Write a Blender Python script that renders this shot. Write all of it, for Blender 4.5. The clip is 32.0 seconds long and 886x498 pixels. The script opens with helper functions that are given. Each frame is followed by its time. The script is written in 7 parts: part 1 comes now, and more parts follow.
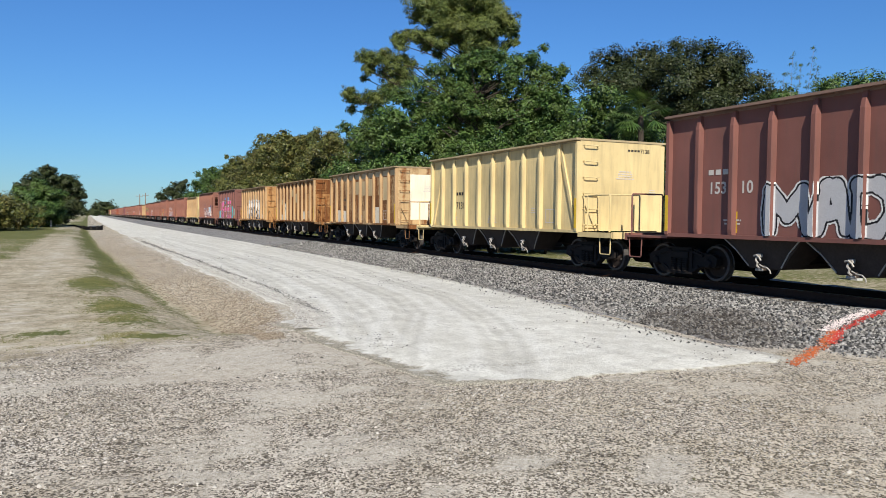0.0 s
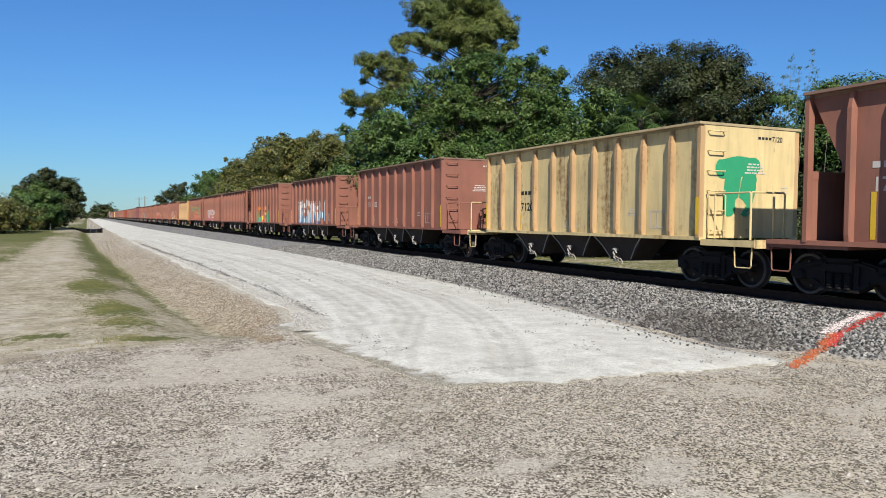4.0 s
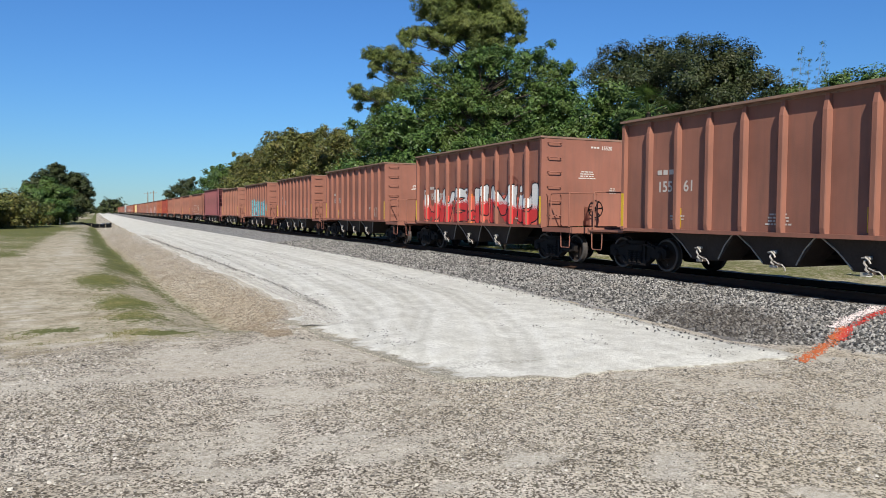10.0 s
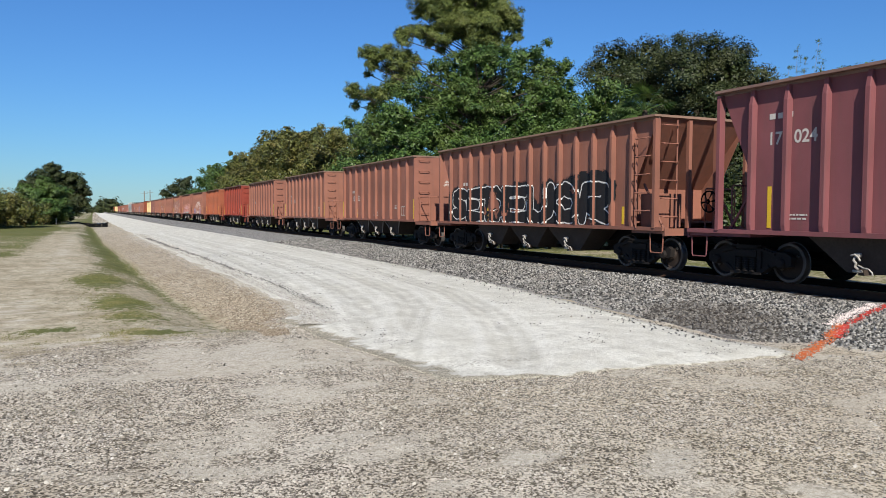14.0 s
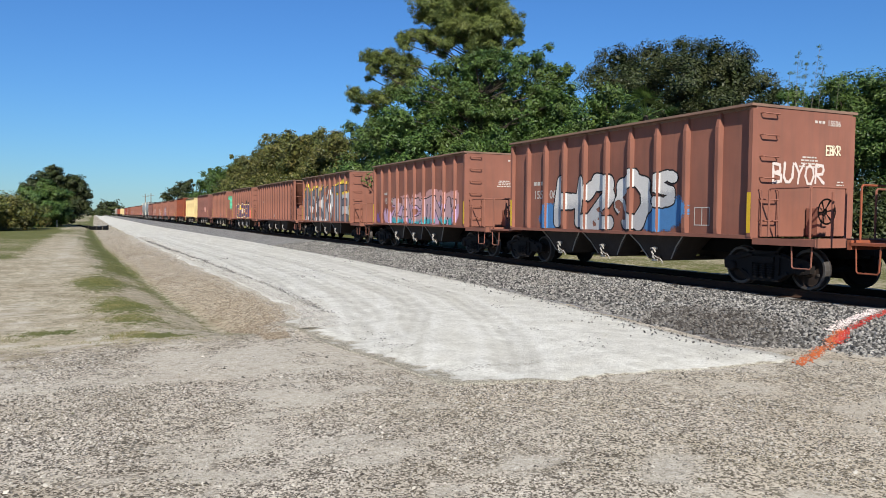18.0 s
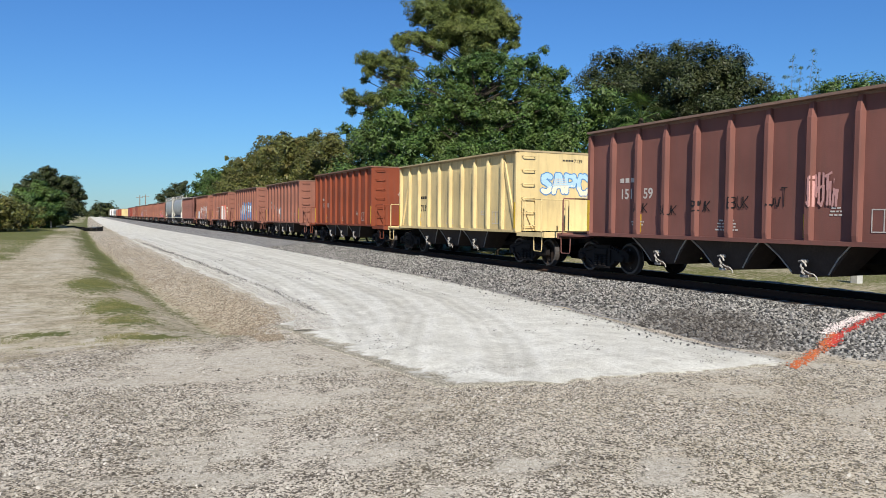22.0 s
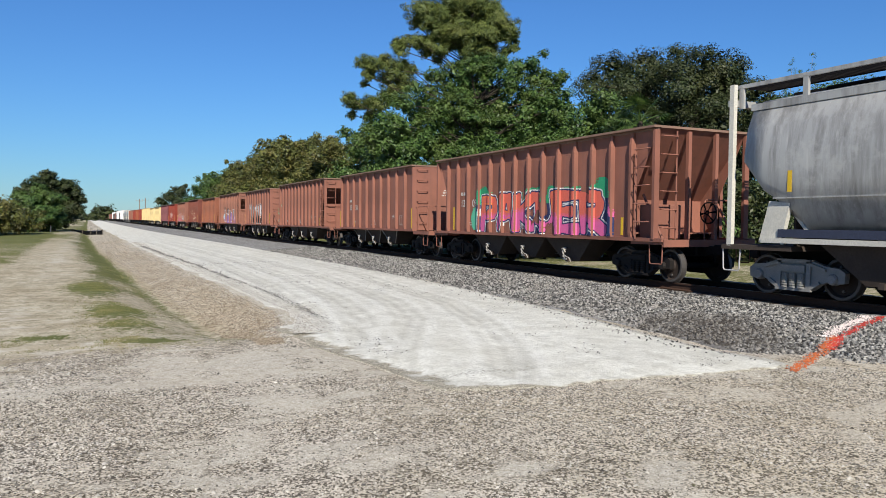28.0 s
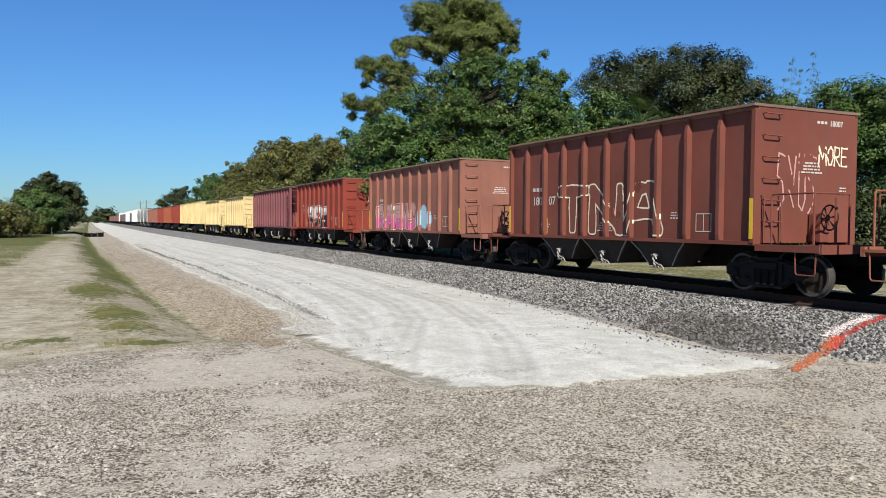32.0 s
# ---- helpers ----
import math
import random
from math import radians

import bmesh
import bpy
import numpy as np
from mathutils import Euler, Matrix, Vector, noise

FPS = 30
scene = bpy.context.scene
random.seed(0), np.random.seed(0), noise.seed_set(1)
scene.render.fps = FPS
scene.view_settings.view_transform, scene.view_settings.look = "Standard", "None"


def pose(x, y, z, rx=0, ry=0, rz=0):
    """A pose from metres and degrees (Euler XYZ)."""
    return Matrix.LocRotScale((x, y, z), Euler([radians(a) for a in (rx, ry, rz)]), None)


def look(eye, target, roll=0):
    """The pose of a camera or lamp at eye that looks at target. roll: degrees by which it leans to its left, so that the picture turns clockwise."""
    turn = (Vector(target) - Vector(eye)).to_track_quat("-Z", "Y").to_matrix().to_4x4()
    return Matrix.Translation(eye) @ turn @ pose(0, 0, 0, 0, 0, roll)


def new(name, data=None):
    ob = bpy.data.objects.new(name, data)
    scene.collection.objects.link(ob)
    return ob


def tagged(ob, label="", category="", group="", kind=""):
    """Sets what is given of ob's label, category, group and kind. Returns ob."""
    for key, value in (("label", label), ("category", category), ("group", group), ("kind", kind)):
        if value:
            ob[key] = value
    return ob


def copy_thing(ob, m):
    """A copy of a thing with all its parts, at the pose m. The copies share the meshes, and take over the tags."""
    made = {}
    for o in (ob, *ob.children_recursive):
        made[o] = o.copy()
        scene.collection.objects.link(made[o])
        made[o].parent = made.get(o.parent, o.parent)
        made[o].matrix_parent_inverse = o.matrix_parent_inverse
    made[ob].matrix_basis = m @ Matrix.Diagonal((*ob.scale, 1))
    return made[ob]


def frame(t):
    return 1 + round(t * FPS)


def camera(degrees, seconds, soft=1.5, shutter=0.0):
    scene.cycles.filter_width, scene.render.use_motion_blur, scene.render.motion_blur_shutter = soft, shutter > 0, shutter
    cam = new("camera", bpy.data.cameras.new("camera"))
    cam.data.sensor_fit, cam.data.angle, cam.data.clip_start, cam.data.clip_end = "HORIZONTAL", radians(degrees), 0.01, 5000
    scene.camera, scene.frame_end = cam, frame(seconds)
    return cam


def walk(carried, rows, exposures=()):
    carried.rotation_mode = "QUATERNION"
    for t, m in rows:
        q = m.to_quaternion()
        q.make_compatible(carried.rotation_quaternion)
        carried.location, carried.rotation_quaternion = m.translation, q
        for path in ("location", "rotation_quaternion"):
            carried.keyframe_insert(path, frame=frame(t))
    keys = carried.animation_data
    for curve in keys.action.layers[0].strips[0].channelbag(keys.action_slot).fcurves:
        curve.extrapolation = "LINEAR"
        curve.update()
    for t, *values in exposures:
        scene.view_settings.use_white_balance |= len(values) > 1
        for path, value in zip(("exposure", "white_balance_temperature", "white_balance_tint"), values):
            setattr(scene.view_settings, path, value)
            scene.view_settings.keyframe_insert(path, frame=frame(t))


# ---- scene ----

# camera: hand-held, standing in one spot beside the line
cam = camera(61.0, 32.0, soft=0.6)
EYE_Z = 1.75
AIM = [
    (0, 87.54, -0.54, -25.24), (0.5, 87.67, -0.63, -25.31), (1, 87.76, -0.67, -25.40), (1.5, 87.84, -0.69, -25.49),
    (2, 87.86, -0.72, -25.54), (2.5, 87.86, -0.73, -25.56), (3, 87.83, -0.67, -25.47), (3.5, 87.79, -0.58, -25.37),
    (5.5, 87.54, -0.49, -25.16), (6, 87.46, -0.47, -25.16), (6.5, 87.41, -0.41, -25.15), (7, 87.39, -0.37, -25.15),
    (7.5, 87.37, -0.37, -25.09), (8, 87.34, -0.40, -25.00), (8.5, 87.30, -0.35, -24.86), (9, 87.29, -0.36, -24.77),
    (9.5, 87.29, -0.39, -24.71), (10, 87.30, -0.42, -24.70), (10.5, 87.36, -0.41, -24.73), (11, 87.38, -0.41, -24.80),
    (11.5, 87.36, -0.37, -24.88), (12, 87.32, -0.30, -24.98), (12.5, 87.24, -0.31, -25.03), (13, 87.20, -0.30, -25.04),
    (13.5, 87.20, -0.25, -24.98), (14, 87.20, -0.28, -24.93), (14.5, 87.24, -0.32, -24.91), (16.5, 87.31, -0.48, -24.91),
    (17, 87.34, -0.48, -24.88), (17.5, 87.41, -0.52, -24.86), (18, 87.51, -0.50, -24.88), (18.5, 87.58, -0.50, -24.93),
    (19, 87.64, -0.52, -24.98), (19.5, 87.67, -0.53, -25.03), (20, 87.68, -0.58, -25.06), (20.5, 87.69, -0.61, -25.11),
    (21, 87.70, -0.66, -25.16), (21.5, 87.71, -0.67, -25.20), (22, 87.69, -0.67, -25.24), (22.5, 87.67, -0.65, -25.29),
    (23, 87.63, -0.61, -25.29), (23.5, 87.61, -0.55, -25.27), (24, 87.62, -0.48, -25.24), (24.5, 87.65, -0.44, -25.23),
    (25, 87.67, -0.41, -25.23), (25.5, 87.72, -0.41, -25.24), (27.5, 87.93, -0.60, -25.21), (28, 87.94, -0.64, -25.26),
    (28.5, 87.95, -0.67, -25.31), (29, 87.96, -0.63, -25.34), (29.5, 87.97, -0.55, -25.34), (30, 87.97, -0.54, -25.30),
    (30.5, 87.99, -0.48, -25.25), (31, 87.99, -0.46, -25.22), (31.5, 88.00, -0.45, -25.21), (32, 88.01, -0.43, -25.20),
]

walk(cam, [(t, pose(0, 0, EYE_Z, rx, ry, rz)) for t, rx, ry, rz in AIM], exposures=[(0, 0.10), (0.6, 0.04), (1.4, 0.02), (2.6, 0.10), (32, 0.12)])

# daylight: clear sky, sun behind the viewer
SUN_WAY = Vector((0.8, 2.0, -1.6)).normalized()
world = bpy.data.worlds.new("sky")
scene.world = world
world.use_nodes = True
wn, wl = world.node_tree.nodes, world.node_tree.links
sky = wn.new("ShaderNodeTexSky")
sky.sky_type = "NISHITA"
sky.sun_disc = False
sky.sun_elevation = math.asin(-SUN_WAY.z)
sky.sun_rotation = math.atan2(-SUN_WAY.x, -SUN_WAY.y)
sky.air_density, sky.dust_density, sky.ozone_density = 1.3, 0.0, 6.0
tint = wn.new("ShaderNodeMix")
tint.data_type, tint.blend_type = "RGBA", "MULTIPLY"
tint.inputs[0].default_value = 1.0
tint.inputs[7].default_value = (0.58, 0.98, 1.50, 1.0)
wl.new(sky.outputs[0], tint.inputs[6])
wl.new(tint.outputs[2], wn["Background"].inputs[0])
wn["Background"].inputs[1].default_value = 0.067
sun = new("sun", bpy.data.lights.new("sun", "SUN"))
sun.data.energy, sun.data.angle, sun.data.color = 6.7, radians(0.53), (1.0, 0.945, 0.83)
sun.matrix_world = look(-50 * SUN_WAY, (0, 0, 0))

# ---------------------------------------------------------------- materials
MATS = {}


class Nodes:
    """A material's node tree, with short calls."""

    def __init__(self, name, rough=0.8, metal=0.0, spec=0.3):
        self.mat = bpy.data.materials.new(name)
        self.mat.use_nodes = True
        self.n, self.l = self.mat.node_tree.nodes, self.mat.node_tree.links
        self.out = self.n["Principled BSDF"]
        self.out.inputs["Roughness"].default_value = rough
        self.out.inputs["Metallic"].default_value = metal
        self.out.inputs["Specular IOR Level"].default_value = spec
        MATS[name] = self.mat

    def put(self, socket, value):
        if hasattr(value, "is_output"):
            self.l.new(value, socket)
        else:
            socket.default_value = (*value, 1) if isinstance(value, tuple) and len(value) == 3 and socket.type == "RGBA" else value

    def node(self, kind, **inputs):
        nd = self.n.new(kind)
        for k, v in inputs.items():
            self.put(nd.inputs[k.replace("_", " ")], v)
        return nd

    def coords(self, kind="Object", scale=(1, 1, 1)):
        tc = self.n.new("ShaderNodeTexCoord")
        mp = self.n.new("ShaderNodeMapping")
        self.l.new(tc.outputs[kind], mp.inputs[0])
        mp.inputs["Scale"].default_value = scale
        return mp.outputs[0]

    def noise(self, co, scale, detail=4.0, rough=0.55):
        nd = self.node("ShaderNodeTexNoise", Vector=co, Scale=scale, Detail=detail, Roughness=rough)
        return nd.outputs[0]

    def cells(self, co, scale, kind="Color"):
        nd = self.node("ShaderNodeTexVoronoi", Vector=co, Scale=scale)
        return nd.outputs[kind]

    def ramp(self, fac, lo, hi, a=0.0, b=1.0):
        nd = self.node("ShaderNodeMapRange", Value=fac)
        for i, v in ((1, lo), (2, hi), (3, a), (4, b)):
            self.put(nd.inputs[i], v)
        return nd.outputs[0]

    def mix(self, fac, a, b, kind="MIX"):
        nd = self.n.new("ShaderNodeMix")
        nd.data_type, nd.blend_type = "RGBA", kind
        self.put(nd.inputs[0], fac)
        self.put(nd.inputs[6], a)
        self.put(nd.inputs[7], b)
        return nd.outputs[2]

    def math(self, op, a, b=0.0):
        nd = self.n.new("ShaderNodeMath")
        nd.operation = op
        self.put(nd.inputs[0], a)
        self.put(nd.inputs[1], b)
        return nd.outputs[0]

    def bump(self, height, strength=0.4, dist=0.02):
        nd = self.node("ShaderNodeBump", Height=height, Strength=strength, Distance=dist)
        self.l.new(nd.outputs[0], self.out.inputs["Normal"])

    def color(self, c):
        self.put(self.out.inputs["Base Color"], c)
        return self.mat


def plain(name, col, rough=0.6, metal=0.0, vary=0.25, scale=6.0):
    m = Nodes(name, rough, metal, 0.12 if max(col) < 0.07 else 0.22)
    co = m.coords("Object")
    a = tuple(c * (1 - vary) for c in col)
    b = tuple(min(1, c * (1 + vary)) for c in col)
    c = m.mix(m.noise(co, scale, 5), a, b)
    return m.color(m.mix(m.ramp(m.noise(co, scale * 9, 3), 0.35, 0.7), c, tuple(v * 0.8 for v in col)))


def car_paint():
    """Weathered paint of the wagons: colour from the object's colour, amount of rust from its alpha."""
    m = Nodes("weathered_paint", 0.68, 0.0, 0.14)
    info = m.n.new("ShaderNodeObjectInfo")
    co = m.coords("Object")
    streak = m.coords("Object", (1.3, 1.3, 0.14))
    fade = m.noise(co, 0.55, 5)
    base = m.mix(m.ramp(fade, 0.3, 0.75), m.mix(1.0, info.outputs["Color"], (0.82, 0.80, 0.80), "MULTIPLY"),
                 m.mix(1.0, info.outputs["Color"], (1.24, 1.20, 1.18), "MULTIPLY"))
    grime = m.ramp(m.noise(streak, 5.0, 6), 0.48, 0.75, 0.0, 0.30)
    base = m.mix(grime, base, (0.09, 0.07, 0.06))
    speck = m.ramp(m.noise(co, 38.0, 3), 0.62, 0.78, 0.0, 0.35)
    base = m.mix(speck, base, (0.16, 0.10, 0.075))
    edge = m.math("SUBTRACT", 0.815, m.math("MULTIPLY", info.outputs["Alpha"], 0.42))
    big = m.math("ADD", m.math("MULTIPLY", m.noise(streak, 1.7, 7, 0.62), 0.72), m.math("MULTIPLY", m.noise(co, 6.5, 5), 0.28))
    xyz = m.n.new("ShaderNodeSeparateXYZ")
    m.l.new(co, xyz.inputs[0])
    bay = m.math("FLOOR", m.math("DIVIDE", m.math("ADD", xyz.outputs[1], 5.02), 1.004))
    row = m.math("FLOOR", m.math("MULTIPLY", m.math("ADD", xyz.outputs[2], m.math("MULTIPLY", bay, 0.37)), 1.25))
    cmb = m.node("ShaderNodeCombineXYZ", X=bay, Y=row, Z=info.outputs["Random"])
    cmb2 = m.node("ShaderNodeCombineXYZ", X=bay, Y=3.0, Z=info.outputs["Random"])
    w1 = m.node("ShaderNodeTexWhiteNoise", Vector=cmb.outputs[0]).outputs[0]
    w2 = m.node("ShaderNodeTexWhiteNoise", Vector=cmb2.outputs[0]).outputs[0]
    blocky = m.math("ADD", m.math("MULTIPLY", m.math("SUBTRACT", w1, 0.55), 0.10), m.math("MULTIPLY", m.math("SUBTRACT", w2, 0.5), 0.16))
    edge = m.math("ADD", edge, m.math("MULTIPLY", blocky, m.math("MULTIPLY", info.outputs["Alpha"], 0.85)))
    rust = m.ramp(big, m.math("SUBTRACT", edge, 0.04), m.math("ADD", edge, 0.12), 0.0, 0.92)
    rustc = m.mix(m.math("ADD", m.ramp(m.noise(streak, 4.2, 7, 0.7), 0.32, 0.68, 0.0, 0.8), m.math("MULTIPLY", w1, 0.2)), (0.050, 0.016, 0.007), (0.21, 0.070, 0.019))
    base = m.mix(rust, base, rustc)
    m.put(m.out.inputs["Roughness"], m.ramp(rust, 0, 1, 0.60, 0.90))
    m.bump(m.math("ADD", m.math("MULTIPLY", m.noise(co, 1.1, 2), 3.0), m.noise(co, 60, 2)), 0.12, 0.02)
    return m.color(base)


def ground_mat():
    """Sandy lot and verge: masks for grass, gravel and pale dust come from the sheet's own attributes."""
    m = Nodes("sandy_ground", 0.95, 0.0, 0.1)
    co = m.coords("Object")
    at = m.n.new("ShaderNodeAttribute")
    at.attribute_name = "cover"
    sep = m.n.new("ShaderNodeSeparateColor")
    m.l.new(at.outputs["Color"], sep.inputs[0])
    grass, gravel, dust = sep.outputs[0], sep.outputs[1], sep.outputs[2]
    n1, n2, n3 = m.noise(co, 0.5, 6), m.noise(co, 4.0, 6), m.noise(co, 30.0, 4)
    peb = m.cells(co, 95.0)
    pebbw = m.math("ADD", m.math("MULTIPLY", m.node("ShaderNodeRGBToBW", Color=peb).outputs[0], 0.6), m.math("MULTIPLY", m.noise(co, 130.0, 3), 0.4))
    dirt = m.mix(m.ramp(n2, 0.3, 0.7), (0.43, 0.385, 0.285), (0.60, 0.55, 0.44))
    dirt = m.mix(m.ramp(n3, 0.4, 0.7, 0, 0.5), dirt, (0.30, 0.25, 0.18))
    fleck = m.noise(m.coords("Object", (0.7, 1.5, 1.0)), 13.0, 7, 0.72)
    dirt = m.mix(m.ramp(m.noise(co, 0.9, 8, 0.72), 0.45, 0.58, 0, 0.6), dirt, (0.30, 0.255, 0.175))
    streak = m.noise(m.coords("Object", (0.8, 0.45, 1.0)), 5.0, 8, 0.8)
    dirt = m.mix(m.ramp(streak, 0.49, 0.60, 0, 0.62), dirt, (0.19, 0.165, 0.105))
    dirt = m.mix(m.ramp(m.noise(co, 2.2, 8, 0.75), 0.53, 0.62, 0, 0.5), dirt, (0.68, 0.63, 0.53))
    dirt = m.mix(m.ramp(fleck, 0.53, 0.61, 0, 0.7), dirt, (0.17, 0.155, 0.085))
    dirt = m.mix(m.ramp(m.noise(co, 55.0, 4, 0.7), 0.56, 0.64, 0, 0.55), dirt, (0.16, 0.135, 0.09))
    grit = m.noise(co, 40.0, 5, 0.75)
    chip = m.node("ShaderNodeRGBToBW", Color=m.cells(co, 58.0)).outputs[0]
    chip2 = m.node("ShaderNodeRGBToBW", Color=m.cells(co, 31.0)).outputs[0]
    mixed = m.math("ADD", m.math("MULTIPLY", chip, 0.55), m.math("ADD", m.math("MULTIPLY", chip2, 0.20), m.math("MULTIPLY", m.noise(co, 5.0, 6, 0.7), 0.45)))
    stone = m.mix(m.ramp(mixed, 0.485, 0.665), (0.085, 0.072, 0.062), (0.70, 0.645, 0.56))
    stone = m.mix(m.ramp(grit, 0.52, 0.64, 0, 0.6), stone, (0.085, 0.072, 0.052))
    stone = m.mix(m.ramp(pebbw, 0.62, 0.85, 0, 0.6), stone, (0.76, 0.72, 0.62))
    stone = m.mix(m.ramp(n1, 0.35, 0.65, 0, 0.8), stone, m.mix(0.4, stone, (0.33, 0.29, 0.20)))
    stone = m.mix(m.ramp(m.noise(co, 1.3, 7, 0.65), 0.46, 0.66, 0, 0.6), stone, m.mix(m.ramp(mixed, 0.5, 0.72), (0.055, 0.047, 0.034), (0.40, 0.35, 0.265)))
    stone = m.mix(m.math("MULTIPLY", at.outputs["Alpha"], 0.55), stone, m.mix(m.ramp(mixed, 0.475, 0.655), (0.080, 0.074, 0.046), (0.70, 0.61, 0.45)))
    c = m.mix(m.ramp(m.math("ADD", gravel, m.math("MULTIPLY", m.math("SUBTRACT", n2, 0.5), 1.3)), 0.35, 0.65), dirt, stone)
    pale = m.mix(m.ramp(n3, 0.3, 0.7), (0.455, 0.42, 0.355), (0.685, 0.65, 0.575))
    pale = m.mix(m.ramp(m.noise(co, 62.0, 4, 0.75), 0.54, 0.62, 0, 0.6), pale, (0.20, 0.175, 0.13))
    pale = m.mix(m.ramp(m.noise(co, 9.0, 8, 0.78), 0.50, 0.62, 0, 0.55), pale, (0.25, 0.22, 0.165))
    drift = m.noise(m.coords("Object", (0.5, 1.6, 1.0)), 2.4, 7, 0.6)
    c = m.mix(m.ramp(m.math("ADD", dust, m.math("MULTIPLY", m.math("SUBTRACT", drift, 0.5), 1.5)), 0.40, 0.68, 0, 0.8), c, pale)
    green = m.mix(m.ramp(m.noise(co, 1.6, 6), 0.3, 0.7), (0.062, 0.090, 0.024), (0.135, 0.145, 0.050))
    green = m.mix(m.ramp(n3, 0.35, 0.65), green, m.mix(0.5, green, (0.22, 0.20, 0.085)))
    gm = m.math("ADD", grass, m.math("MULTIPLY", m.math("SUBTRACT", m.noise(m.coords("Object", (1.0, 0.7, 1.0)), 7.5, 8, 0.8), 0.5), 3.0))
    c = m.mix(m.ramp(gm, 0.38, 0.62), c, green)
    c = m.mix(1.0, c, m.mix(m.ramp(m.noise(co, 0.35, 5, 0.6), 0.40, 0.62), (0.86, 0.845, 0.815), (0.82, 0.79, 0.745)), "MULTIPLY")
    m.bump(m.math("ADD", m.math("MULTIPLY", n3, 0.8), grit), 0.5, 0.02)
    return m.color(c)


def road_mat():
    m = Nodes("crushed_limestone", 0.95, 0.0, 0.1)
    co = m.coords("Object")
    along = m.coords("Object", (1.6, 0.16, 1.0))
    n2, n3 = m.noise(co, 2.2, 7), m.noise(co, 26.0, 4)
    peb = m.node("ShaderNodeRGBToBW", Color=m.cells(co, 42.0)).outputs[0]
    c = m.mix(m.ramp(m.noise(along, 1.0, 6), 0.35, 0.65), (0.74, 0.715, 0.65), (0.88, 0.86, 0.80))
    c = m.mix(m.ramp(n2, 0.4, 0.68, 0, 0.5), c, (0.47, 0.44, 0.385))
    at = m.n.new("ShaderNodeAttribute")
    at.attribute_name = "wear"
    sep = m.n.new("ShaderNodeSeparateColor")
    m.l.new(at.outputs["Color"], sep.inputs[0])
    c = m.mix(m.math("MULTIPLY", sep.outputs[0], m.ramp(n2, 0.25, 0.6, 0.25, 0.9)), c, (0.40, 0.375, 0.33))
    c = m.mix(m.math("MULTIPLY", sep.outputs[1], 0.8), c, (0.86, 0.84, 0.79))
    c = m.mix(m.ramp(m.math("ADD", sep.outputs[2], m.math("MULTIPLY", m.math("SUBTRACT", n3, 0.5), 1.4)), 0.45, 0.7, 0, 0.8), c, (0.33, 0.31, 0.28))
    c = m.mix(m.ramp(peb, 0.55, 0.95, 0, 0.5), c, (0.88, 0.86, 0.80))
    c = m.mix(m.ramp(n3, 0.5, 0.7, 0, 0.5), c, (0.40, 0.37, 0.31))
    c = m.mix(m.ramp(m.noise(m.coords("Object", (1.4, 0.8, 1)), 9.0, 8, 0.75), 0.50, 0.64, 0, 0.5), c, (0.52, 0.495, 0.44))
    c = m.mix(m.ramp(m.noise(co, 70.0, 3, 0.7), 0.56, 0.66, 0, 0.65), c, (0.27, 0.25, 0.21))
    c = m.mix(m.ramp(m.noise(co, 3.2, 8, 0.8), 0.52, 0.60, 0, 0.42), c, (0.47, 0.45, 0.40))
    grit = m.node("ShaderNodeRGBToBW", Color=m.cells(co, 95.0)).outputs[0]
    lot = m.mix(m.ramp(grit, 0.2, 0.8), (0.14, 0.12, 0.09), (0.62, 0.57, 0.47))
    fade = m.math("ADD", at.outputs["Alpha"], m.math("MULTIPLY", m.math("SUBTRACT", m.noise(co, 3.5, 8, 0.65), 0.5), 2.2))
    c = m.mix(m.ramp(fade, 0.30, 0.62), lot, c)
    c = m.mix(1.0, c, (0.82, 0.825, 0.80), "MULTIPLY")
    m.bump(m.math("ADD", m.math("MULTIPLY", n2, 2.0), m.math("ADD", peb, grit)), 0.6, 0.025)
    return m.color(c)


def soiled(m, c, co):
    """Dark soil washed over the ballast beside the end of the limestone."""
    xyz = m.n.new("ShaderNodeSeparateXYZ")
    m.l.new(co, xyz.inputs[0])
    u = m.math("DIVIDE", m.math("SUBTRACT", m.math("SUBTRACT", xyz.outputs[0], 9.3), m.math("MULTIPLY", m.math("SUBTRACT", xyz.outputs[1], 9.4), 0.35)), 1.15)
    v = m.math("DIVIDE", m.math("SUBTRACT", xyz.outputs[1], 9.4), 2.0)
    r = m.math("ADD", m.math("ADD", m.math("MULTIPLY", u, u), m.math("MULTIPLY", v, v)), m.math("MULTIPLY", m.math("SUBTRACT", m.noise(co, 2.2, 6, 0.7), 0.5), 3.2))
    return m.mix(m.ramp(r, 0.2, 1.5, 0.55, 0.0), c, (0.050, 0.040, 0.032))


